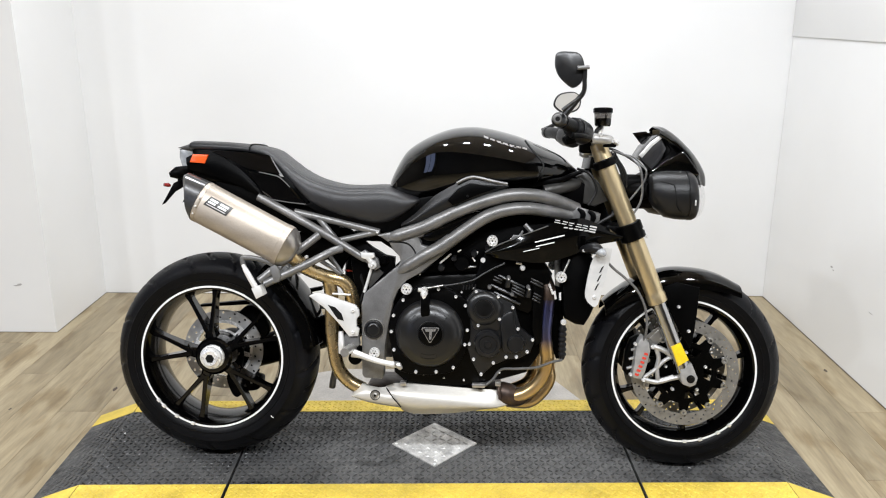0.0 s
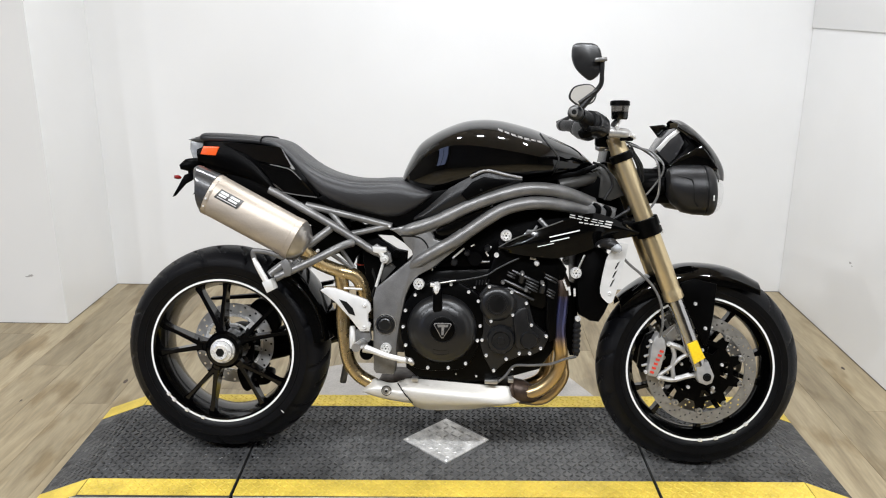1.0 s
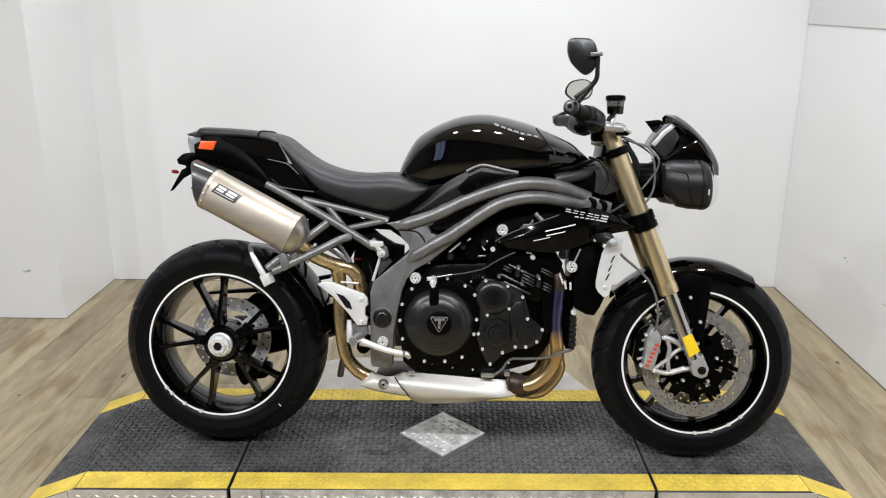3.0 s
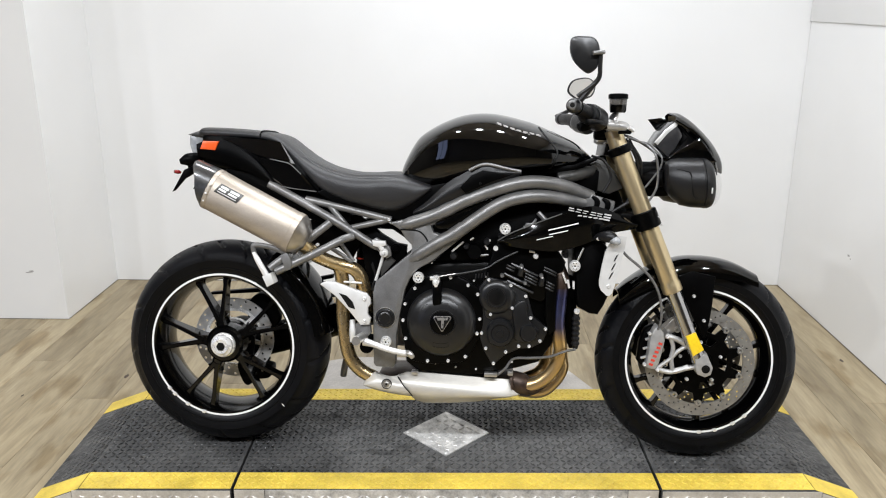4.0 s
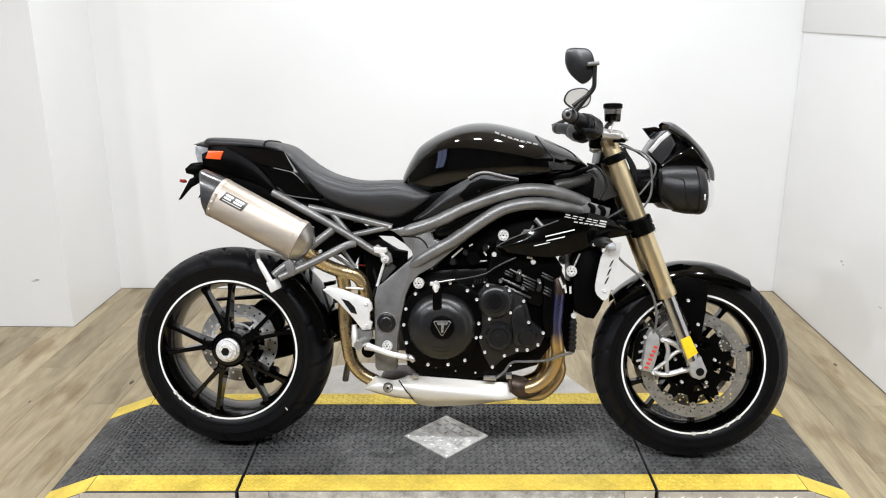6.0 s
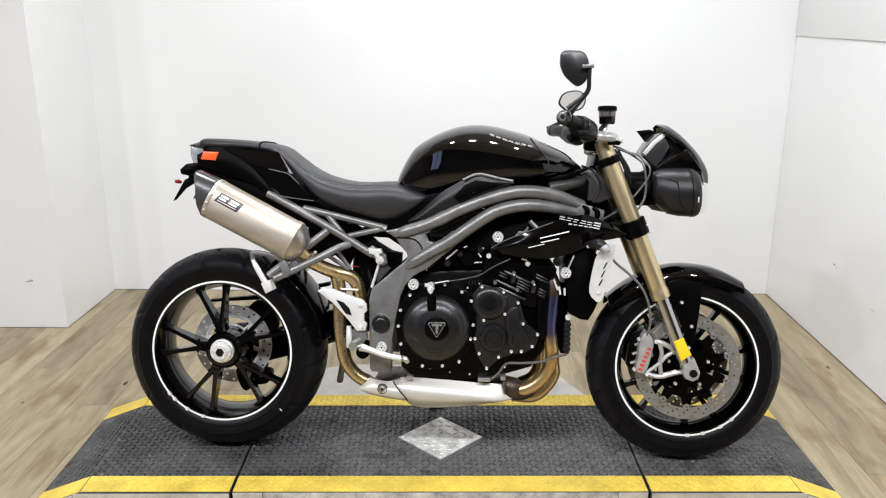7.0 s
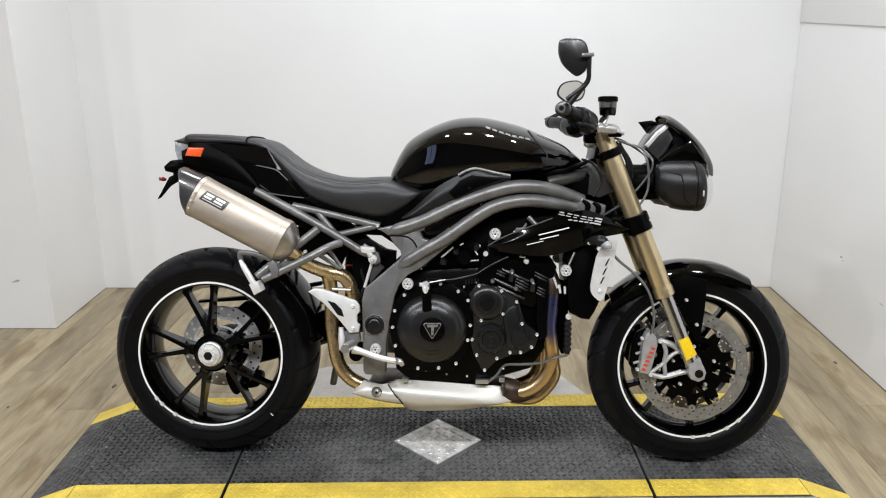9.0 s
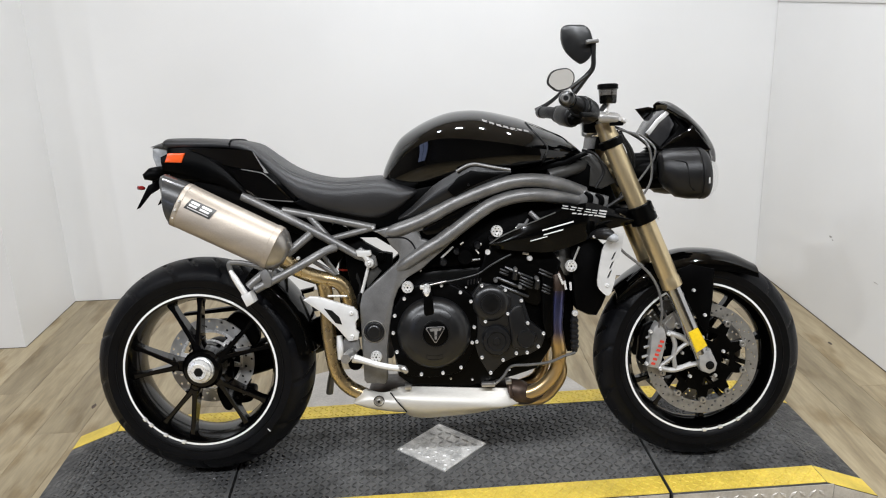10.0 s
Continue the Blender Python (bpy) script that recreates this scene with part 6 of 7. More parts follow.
for s in (1, -1):
    flip = flipped if s < 0 else (lambda b: b)
    slots = [[(x - 0.0078, z - 0.0115), (x - 0.0022, z - 0.0105), (x + 0.0078, z + 0.0115), (x + 0.0006, z + 0.0065)] for x, z in ((1.163, 0.622), (1.157, 0.597), (1.151, 0.572))]
    rp = part("radiator_panel", flip(plate([(1.132, 0.636), (1.138, 0.650), (1.150, 0.668), (1.172, 0.683), (1.191, 0.681), (1.186, 0.650), (1.176, 0.604), (1.163, 0.545), (1.155, 0.520), (1.148, 0.513), (1.140, 0.514), (1.125, 0.528), (1.119, 0.540), (1.118, 0.556), (1.124, 0.596)], -0.178, -0.170, 0.0, slots)), SILVER, bike, "silver slotted radiator side panel")
    part("panel_backing", flip(plate([(1.136, 0.640), (1.176, 0.668), (1.168, 0.610), (1.146, 0.530), (1.126, 0.545)], -0.168, -0.120, 0.002)), SATIN, rp)
    bolt(1.144, -0.177 * s, 0.541, rp, bolt_mesh, s < 0)
    bolt(1.052, -0.150 * s, 0.593, rad, big_bolt_mesh, s < 0)
    part("stay_rod", flip(rod((1.058, -0.150, 0.605), (1.075, -0.150, 0.645), 0.003)), ALLOY, rad)
    horn = part("front_signal", flip(tube([(1.106, -0.150, 0.673), (1.122, -0.172, 0.680), (1.142, -0.192, 0.682), (1.156, -0.204, 0.675)], [0.008, 0.014, 0.0175, 0.011], 14, 14)), PLASTIC, bike, "dark stubby front turn signal")
    part("signal_lens", flip(tube([(1.150, -0.198, 0.676), (1.160, -0.208, 0.670), (1.165, -0.212, 0.664)], [0.0135, 0.0125, 0.005], 8, 14)), FROST, horn, "clear signal lens")
    bolt(1.112, -0.172 * s, 0.674, bike, bolt_mesh, s < 0)
    # air scoop
    top = [(0.828, -0.160, 0.660), (0.915, -0.172, 0.703), (1.012, -0.178, 0.742), (1.080, -0.172, 0.764), (1.135, -0.150, 0.756), (1.228, -0.125, 0.714)]
    low = [(0.832, -0.158, 0.652), (0.915, -0.166, 0.640), (1.000, -0.166, 0.636), (1.080, -0.160, 0.658), (1.140, -0.142, 0.684), (1.226, -0.122, 0.700)]
    mid = [((a[0] + b[0]) / 2, (a[1] + b[1]) / 2 - 0.012, (a[2] + b[2]) / 2 + 0.004) for a, b in zip(top, low)]
    scoop = part("air_scoop", flip(sheet([top, mid, low], 0.006, 34, 11)), SCOOP, bike, "black gloss radiator scoop")
    # reflected light on the scoop's rim, painted as a grey tube
    part("scoop_glint", flip(tube([(0.832, -0.1625, 0.663), (0.873, -0.168, 0.687), (0.941, -0.176, 0.716), (1.009, -0.1805, 0.743)], 0.0016, 20, 6)), FRAME, scoop, "pale line painted as the upper edge reflection")
    part("scoop_bolt", flip(tube([(0.826, -0.166, 0.640), (0.826, -0.155, 0.640)], 0.007, seg=14, smooth=False)), BOLT, scoop)
    if s > 0:
        for x0, z0, x1, z1, h in ((0.972, 0.695, 1.055, 0.7160, 0.0030), (0.975, 0.683, 1.027, 0.6955, 0.0026), (0.940, 0.668, 0.985, 0.6790, 0.0016)):
            y0 = -0.1845 + 0.02 * abs(x0 - 1.0)
            part("scoop_stripe", plate([(x0, z0), (x1, z1), (x1, z1 + h), (x0, z0 + h)], -0.1885, -0.178), WHITE, scoop, "thin white stripe")
        for k in range(6):
            x0, z0, y0 = 1.026 + 0.0200 * k, 0.7560 - 0.0038 * k, -0.1830 + 0.0036 * max(0, k - 1)
            for dx, dz, w, h in ((0.002 + 0.002 * (k % 2), 0.0030, 0.0130, 0.0020), (0.000, -0.0030, 0.0160 - 0.003 * (k % 3), 0.0020)) if k < 5 else ((0.002, 0.0040, 0.018, 0.0034), (0.000, -0.0030, 0.018, 0.0034), (-0.002, -0.0100, 0.018, 0.0034)):
                part("script_bar", plate([(x0 + dx, z0 + dz), (x0 + dx + w, z0 + dz - w * 0.19), (x0 + dx + w + h * 0.5, z0 + dz + h - w * 0.19), (x0 + dx + h * 0.5, z0 + dz + h)], y0 - 0.0015, y0 + 0.014), SILVER, scoop, "pale script bar")
        for k in range(5):
            x0, y0 = 1.052 + 0.0150 * k, -0.1825 + 0.0030 * k
            part("script_bar", plate([(x0, 0.7375 - 0.0022 * k), (x0 + 0.0110, 0.7370 - 0.0022 * k), (x0 + 0.0118, 0.7400 - 0.0022 * k), (x0 + 0.0010, 0.7407 - 0.0022 * k)], y0 - 0.0015, y0 + 0.014), SILVER, scoop, "pale script bar")

# rear shock of the brake pedal side, pedal, peg bracket
part("spring_reservoir", lathe([(0.0, -0.01), (0.008, -0.008), (0.009, 0.0)], 12, (1.064, -0.128, 0.458)), BOLT, bike)
boot = [(0.0, 0.452), (0.0075, 0.452), (0.0085, 0.444)]
for k in range(6):
    z = 0.440 - 0.0148 * k
    boot += [(0.0092, z), (0.0114, z - 0.002), (0.0120, z - 0.005), (0.0114, z - 0.009), (0.0092, z - 0.011)]
boot += [(0.0070, 0.345), (0.0, 0.345)]
part("ribbed_boot", skin(bmesh.new(), [[(1.0635 + r * math.cos(a), -0.118 + r * math.sin(a), z) for a in np.linspace(0, 2 * math.pi, 20, endpoint=False)] for r, z in boot]), PLASTIC, bike, "black ribbed rubber boot")
part("drain_hose", tube([(0.838, -0.115, 0.258), (0.862, -0.118, 0.280), (0.885, -0.122, 0.310), (0.930, -0.140, 0.318), (0.986, -0.150, 0.326), (1.030, -0.148, 0.342), (1.062, -0.125, 0.344)], 0.0040, 40, 8), FRAME, bike, "grey drain hose")
for s in (1, -1):
    flip = flipped if s < 0 else (lambda b: b)
    bracket = part("peg_bracket", flip(plate([(0.322, 0.527), (0.340, 0.536), (0.366, 0.534), (0.458, 0.503), (0.468, 0.490), (0.470, 0.472), (0.462, 0.462), (0.462, 0.440), (0.470, 0.432), (0.466, 0.412), (0.440, 0.410), (0.408, 0.450), (0.366, 0.494)], -0.178, -0.162, 0.003, )), SILVER, bike, "silver rider peg bracket")
    # black patch laid on the bracket stands for the dark hole
    part("bracket_cutout", flip(plate([(0.378, 0.503), (0.400, 0.496), (0.418, 0.478), (0.425, 0.457), (0.407, 0.462)], -0.1795, -0.176, 0.0)), INK, bracket, "black patch drawn as a cut-out")
    for x, z in ((0.452, 0.488), (0.452, 0.423)):
        bolt(x, -0.179 * s, z, bracket, bolt_mesh, s < 0)
    part("peg_mount", flip(plate([(0.425, 0.412), (0.466, 0.412), (0.470, 0.385), (0.440, 0.355), (0.425, 0.372)], -0.168, -0.145, 0.003)), FRAME, bracket)
    part("foot_peg", flip(tube([(0.446, -0.165, 0.372), (0.444, -0.200, 0.378), (0.440, -0.252, 0.380)], [0.015, 0.013, 0.0125], 10, 14)), ALLOY, bracket, "alloy rider foot peg")
part("brake_pedal", tube([(0.452, -0.185, 0.364), (0.480, -0.190, 0.358), (0.520, -0.198, 0.347), (0.560, -0.205, 0.340), (0.588, -0.208, 0.337)], [0.013, 0.0095, 0.0085, 0.0085, 0.009], 20, 12), SILVER, bike, "silver brake pedal")
part("pedal_tip", tube([(0.574, -0.200, 0.341), (0.590, -0.222, 0.340), (0.598, -0.222, 0.330)], [0.006, 0.0095, 0.006], 10, 12), ALLOY, bike, "alloy pedal tip")
part("master_cylinder", tube([(0.412, -0.150, 0.420), (0.414, -0.155, 0.385), (0.412, -0.155, 0.355)], [0.008, 0.011, 0.007], 10, 12), SILVER, bike, "silver rear brake cylinder")
# solid black plug in place of the shade behind the linkage
part("linkage_shadow", lathe([(0.0, -0.13), (0.020, -0.13), (0.022, -0.10), (0.022, -0.05)], 20, (0.450, 0, 0.335)), SATIN, bike)
part("exhaust_stud", rod((0.382, -0.125, 0.527), (0.436, -0.125, 0.525), 0.0035), BOLT, bike)

# shock, hugger, swingarm, chain side
part("shock_body", tube([(0.430, -0.01, 0.640), (0.428, -0.01, 0.600), (0.424, -0.01, 0.520), (0.420, -0.01, 0.400)], [0.022, 0.028, 0.026, 0.022], 20, 20), SATIN, bike, "black shock absorber")
part("shock_ring", lathe([(0.026, -0.003), (0.0295, -0.002), (0.0295, 0.002), (0.026, 0.003)], 24, closed=True), RED, bike, "thin red ring").matrix_basis = pose(0.427, -0.01, 0.585, 90)
part("shock_mount", plate([(0.440, 0.610), (0.462, 0.600), (0.490, 0.580), (0.520, 0.550), (0.480, 0.520), (0.440, 0.560)], -0.06, 0.06, 0.006), SATIN, bike)
part("rear_hose", tube([(0.470, -0.08, 0.610), (0.462, -0.09, 0.580), (0.470, -0.09, 0.545), (0.462, -0.09, 0.500)], 0.006, 20, 8), CABLE, bike)
hug = [[(0.325 * math.cos(radians(t)) * k, y, R_REAR + 0.325 * math.sin(radians(t)) * k) for t in (60, 52, 44, 36, 26, 16, 8)] for y, k in ((-0.100, 0.90), (-0.096, 0.99), (-0.05, 1.04), (0.0, 1.05), (0.05, 1.04), (0.096, 0.99), (0.100, 0.90))]
part("rear_hugger", sheet(hug, 0.004, 30, 19, (-0.7, 0, -0.7)), SCOOP, bike, "black rear wheel hugger")
part("swingarm", tube([(0.500, 0.075, 0.430), (0.400, 0.105, 0.400), (0.250, 0.125, 0.345), (0.100, 0.125, 0.295), (0.010, 0.110, 0.300), (-0.03, 0.110, 0.305)], [0.045, 0.050, 0.050, 0.052, 0.058, 0.040], 40, 20, flat=0.7), SATIN, bike, "black single-sided swingarm")
part("swingarm_pivot", rod((0.505, -0.115, 0.429), (0.505, 0.115, 0.429), 0.030, 24), SATIN, bike)
part("axle_carrier", lathe([(0.03, 0.040), (0.052, 0.046), (0.056, 0.070), (0.052, 0.120), (0.03, 0.130)], 40, (0, 0, R_REAR)), SATIN, bike, "black rear axle carrier")
part("rear_caliper", plate([(0.012, 0.232), (0.042, 0.246), (0.096, 0.238), (0.126, 0.228), (0.116, 0.192), (0.074, 0.182), (0.046, 0.163), (0.026, 0.180)], 0.008, 0.060, 0.008, smooth=36), SATIN, bike, "black rear brake caliper")
part("swingarm_web", plate([(0.030, 0.400), (0.050, 0.440), (0.085, 0.458), (0.130, 0.425), (0.140, 0.370), (0.105, 0.340), (0.060, 0.345)], 0.045, 0.085, 0.008, smooth=28), SATIN, bike, "black swingarm web")
part("carrier_boss", plate([(0.012, 0.345), (0.050, 0.354), (0.068, 0.318), (0.060, 0.252), (0.028, 0.244), (0.002, 0.275)], 0.006, 0.026, 0.006, smooth=28), SATIN, bike, "black axle carrier boss")
for k in range(2):
    bolt(0.052 + 0.045 * k, 0.006, 0.205 + 0.012 * k, bike)
part("caliper_arm", tube([(0.02, 0.07, 0.290), (0.06, 0.06, 0.250), (0.10, 0.06, 0.230)], [0.030, 0.024, 0.016], 12, 14), SATIN, bike, "black caliper arm")
part("sprocket", plate([(r * math.cos(a) + 0.0, r * math.sin(a) + R_REAR) for k in range(42) for r, a in ((0.096, 2 * math.pi * k / 42), (0.102, 2 * math.pi * (k + 0.5) / 42))], 0.126, 0.131, holes=[ring(0, R_REAR, 0.084, 30)]), FRAME_DARK, bike, "steel rear sprocket")
for z0, z1 in ((R_REAR + 0.098, 0.470), (R_REAR - 0.098, 0.385)):
    part("chain_run", tube([(0.0, 0.128, z0), (0.26, 0.128, (z0 + z1) / 2 - 0.004), (0.520, 0.128, z1)], 0.0075, 20, 6), FRAME_DARK, bike, "dark drive chain run")
part("chain_guard", plate([(-0.105, 0.436), (0.060, 0.448), (0.300, 0.500), (0.300, 0.512), (0.060, 0.462), (-0.105, 0.444)], 0.110, 0.140, 0.002), SATIN, bike, "black chain guard")
stand = part("side_stand", tube([(0.560, 0.105, 0.260), (0.590, 0.160, 0.190), (0.625, 0.225, 0.110), (0.650, 0.280, 0.060)], [0.014, 0.012, 0.011, 0.011], 20, 12), FRAME_DARK, bike, "grey side stand, folded out")
part("stand_foot", plate([(0.625, 0.053), (0.680, 0.053), (0.680, 0.062), (0.625, 0.062)], 0.262, 0.306, 0.002), FRAME_DARK, stand)
part("stand_stop", tube([(0.352, 0.125, 0.260), (0.340, 0.130, 0.226), (0.331, 0.132, 0.176), (0.330, 0.132, 0.168)], [0.010, 0.0105, 0.0115, 0.008], 12, 12), FRAME, bike, "grey centre stop")

# ---- headlamps, screen and dials ----
for s in (-1, 1):
    rings = []
    yc = s * 0.112
    for x, zc, h, w in ((1.300, 0.850, 0.028, 0.030), (1.304, 0.850, 0.041, 0.043), (1.316, 0.845, 0.053, 0.052), (1.340, 0.835, 0.066, 0.062), (1.372, 0.832, 0.0690, 0.066), (1.399, 0.832, 0.0700, 0.068), (1.4005, 0.832, 0.0680, 0.066), (1.4025, 0.832, 0.0680, 0.066),
                        (1.404, 0.832, 0.0710, 0.069), (1.416, 0.831, 0.0700, 0.068), (1.426, 0.830, 0.0640, 0.062), (1.430, 0.830, 0.0580, 0.056), (1.425, 0.830, 0.0540, 0.052), (1.400, 0.830, 0.036, 0.034), (1.385, 0.830, 0.014, 0.014)):
        rings.append([(x + 0.06 * (zc - (zc + h * math.sin(a))) * (1 if x > 1.33 else 0.2), yc + w * math.cos(a), zc + h * math.sin(a)) for a in np.linspace(0, 2 * math.pi, 44, endpoint=False)])
    lampb = part("headlamp", skin(bmesh.new(), rings), PLASTIC, bike, "round headlamp in a black shell", 28)
    dome = []
    for f in np.linspace(0, 1, 9):
        x, r = 1.427 + 0.029 * math.sin(f * math.pi / 2), 0.0615 * math.cos(f * math.pi / 2 * 0.97)
        dome.append([(x - 0.06 * r * math.sin(a), yc + r * math.cos(a), 0.829 + r * math.sin(a)) for a in np.linspace(0, 2 * math.pi, 32, endpoint=False)])
    glass_ob = part("lamp_lens", skin(bmesh.new(), dome, caps=False), LENS, lampb, "clear domed lens")
    glass_ob.visible_shadow = False
    part("lamp_reflector", skin(bmesh.new(), [[(x - 0.06 * r * math.sin(a), yc + r * math.cos(a), 0.830 + r * math.sin(a)) for a in np.linspace(0, 2 * math.pi, 32, endpoint=False)] for x, r in ((1.430, 0.054), (1.427, 0.053), (1.418, 0.043), (1.408, 0.024), (1.404, 0.008))]), CHROME, lampb, "bright lamp reflector")
    part("shell_line", tube([(1.322, yc + s * 0.046, 0.872), (1.349, yc + s * 0.058, 0.866), (1.360, yc + s * 0.0625, 0.856), (1.368, yc + s * 0.0635, 0.800), (1.382, yc + s * 0.052, 0.786)], 0.0016, 24, 6), INK, lampb, "dark shell crease")
    part("bezel_notch", box(1.4155, 1.4195, yc + s * 0.0640 - 0.004, yc + s * 0.0640 + 0.004, 0.806, 0.822, 0.001), BOLT, lampb, "bright bezel tab")
    part("lamp_arm", tube([(1.235, s * 0.050, 0.840), (1.270, s * 0.075, 0.840), (1.305, s * 0.100, 0.845)], [0.030, 0.028, 0.022], 10, 14), SATIN, bike, "black headlamp arm")
part("lamp_block", box(1.215, 1.335, -0.085, 0.085, 0.790, 0.890, 0.02, 3), SATIN, bike, "black headlamp bracket")
mid_l = [(1.322, 0, 1.034), (1.348, 0, 1.031), (1.388, 0, 1.004), (1.432, 0, 0.960), (1.458, 0, 0.922), (1.470, 0, 0.893), (1.472, 0, 0.866)]
crease = [(1.330, 0.074, 1.020), (1.356, 0.078, 1.004), (1.392, 0.082, 0.974), (1.420, 0.082, 0.942), (1.442, 0.078, 0.905), (1.452, 0.072, 0.866)]
edge = [(x - 0.004, 0.086, z - 0.010) for x, _, z in crease]
mid_l, crease, edge = ([(x + 0.005, y, z) for x, y, z in l] for l in (mid_l, crease, edge))
side = lambda l, s: [(x, s * y, z) for x, y, z in l]
screen = part("fly_screen", sheet([side(edge, -1), side(crease, -1), side([(x, 0.045, z - 0.006) for x, _, z in mid_l], -1), mid_l, side([(x, 0.045, z - 0.006) for x, _, z in mid_l], 1), side(crease, 1), side(edge, 1)], 0.004, 22, 25, (-0.7, 0, -0.7)), GLOSS, bike, "black gloss fly screen")
for s in (1, -1):
    flip = flipped if s < 0 else (lambda b: b)
    part("screen_wing", flip(plate([(1.306, 0.900), (1.345, 0.930), (1.394, 0.958), (1.412, 0.940), (1.446, 0.892), (1.400, 0.890), (1.350, 0.893)], -0.108, -0.080, 0.004)), GLOSS, screen, "black lower screen wing")
    part("screen_tip", flip(plate([(1.282, 1.018), (1.322, 1.023), (1.354, 1.014), (1.340, 0.992), (1.309, 0.984)], -0.096, -0.088, 0.002)), GLOSS, screen, "black swept screen tip") if s < 0 else None
dial = part("instrument_pod", plate([(1.277, 0.936), (1.279, 0.950), (1.296, 0.978), (1.326, 1.006), (1.338, 1.000), (1.356, 0.966), (1.338, 0.928), (1.314, 0.902)], -0.072, 0.072, 0.009), POD, bike, "dark grey instrument pod")
# silver strip stands for the gloss streak along the pod
part("pod_glint", plate([(1.276, 0.946), (1.284, 0.938), (1.312, 0.972), (1.340, 0.996), (1.330, 1.003), (1.304, 0.982)], -0.0738, -0.060, 0.0015), SILVER, dial, "silver strip painted as the pod's gloss streak")
part("pod_band", plate([(1.338, 1.000), (1.352, 0.994), (1.392, 0.950), (1.372, 0.930), (1.330, 0.905), (1.322, 0.915), (1.352, 0.940), (1.366, 0.962)], -0.0735, 0.0735, 0.004), SATIN, dial, "black pod rim")
part("pod_shell", plate([(1.345, 0.900), (1.350, 0.985), (1.400, 0.960), (1.425, 0.900)], -0.070, 0.070, 0.012), SATIN, bike, "black inner fairing")

# ---- handlebar ----
BAR = [(1.010, 0.385, 1.030), (1.040, 0.300, 1.024), (1.075, 0.220, 1.012), (1.110, 0.150, 1.000), (1.135, 0.070, 0.990), (1.140, 0.0, 0.988)]
SWAY = 0.062
part("handlebar", tube([(x + SWAY * y, y, z) for x, y, z in BAR] + [(x, -y, z) for x, y, z in BAR[-2::-1]], 0.0115, 60, 14), SATIN, bike, "black wide handlebar")
part("bar_riser", box(1.115, 1.165, -0.055, 0.055, 0.945, 0.985, 0.006), ALLOY, bike, "alloy bar riser")
part("top_nut", lathe([(0.0, -0.01), (0.017, -0.01), (0.018, 0.006)], 6), ALLOY, bike).matrix_basis = pose(1.128, 0, 0.950, -67)
part("ignition_lock", lathe([(0.0, -0.02), (0.016, -0.02), (0.018, 0.0), (0.018, 0.02)], 20), SATIN, bike).matrix_basis = pose(1.150, 0, 0.966, -90)
for s in (-1, 1):
    g = lambda y: (float(np.interp(y, [0.0, 0.07, 0.15, 0.22, 0.30, 0.385], [1.14, 1.135, 1.11, 1.075, 1.04, 1.01])) + (SWAY * y if s > 0 else 0), s * y, float(np.interp(y, [0, 0.07, 0.15, 0.22, 0.30, 0.385], [0.988, 0.99, 1.0, 1.012, 1.024, 1.03])))
    part("grip", tube([g(0.235), g(0.250), g(0.255), g(0.300), g(0.345), g(0.350)], [0.027, 0.027, 0.0185, 0.0190, 0.0185, 0.020], 26, 18), RUBBER, bike, "black rubber grip")
    part("bar_end", tube([g(0.352), g(0.356), g(0.375), g(0.384)], [0.014, 0.019, 0.0195, 0.013], 12, 20), COVER, bike, "black bar-end weight")
    part("end_cap_ring", tube([g(0.3835), g(0.386), g(0.390)], [0.0125, 0.0125, 0.009], 6, 20), FRAME, bike, "grey bar-end ring")
    part("end_cap_socket", tube([g(0.3895), g(0.3912)], 0.0062, seg=12, smooth=False), INK, bike, "dark bar-end socket")
    part("switch_box", tube([g(0.165), g(0.172), g(0.222), g(0.230)], [0.022, 0.033, 0.033, 0.024], 12, 16), PLASTIC, bike, "black switch housing")
    lift = 0.022 if s > 0 else 0.0
    part("control_lever", tube([(1.118 + lift * 2, s * 0.172, 0.992 + lift), (1.108 + lift * 2, s * 0.220, 0.992 + lift), (1.085 + lift * 2, s * 0.300, 0.992 + lift), (1.056 + lift * 2, s * 0.350, 0.990 + lift), (1.050 + lift * 2, s * 0.356, 0.990 + lift)], [0.010, 0.008, 0.0065, 0.007, 0.009], 24, 10, flat=0.7), SATIN if s < 0 else FRAME_DARK, bike, "curved hand lever")
part("lever_perch", tube([(1.120, -0.158, 0.990), (1.130, -0.158, 0.990), (1.150, -0.155, 0.989), (1.176, -0.150, 0.986), (1.186, -0.148, 0.985)], [0.010, 0.0165, 0.0145, 0.015, 0.010], 14, 14), CAST_GREY, bike, "silver brake master cylinder")
part("perch_clamp", box(1.104, 1.130, -0.172, -0.146, 0.978, 1.010, 0.006, 3), SATIN, bike, "black lever perch clamp")
part("reservoir_hose", tube([(1.150, -0.142, 1.022), (1.140, -0.150, 1.012), (1.138, -0.155, 1.002)], 0.006, 10, 8), CABLE, bike)
part("brake_switch", box(1.160, 1.196, -0.160, -0.140, 0.966, 0.980, 0.004), SATIN, bike, "black brake switch")
part("banjo_bolt", rod((1.186, -0.165, 0.984), (1.200, -0.150, 0.976), 0.006), BOLT, bike)
part("bar_clamp", box(1.100, 1.160, -0.100, -0.060, 0.950, 1.000, 0.010, 3), SATIN, bike, "black bar clamp")
part("perch_bolt", rod((1.150, -0.172, 1.000), (1.150, -0.150, 1.000), 0.005), BOLT, bike)
cup = part("fluid_reservoir", lathe([(0.0, -0.020), (0.018, -0.020), (0.0205, -0.016), (0.0225, 0.014), (0.0225, 0.016), (0.0, 0.016)], 32), SMOKE, bike, "smoked plastic fluid reservoir")
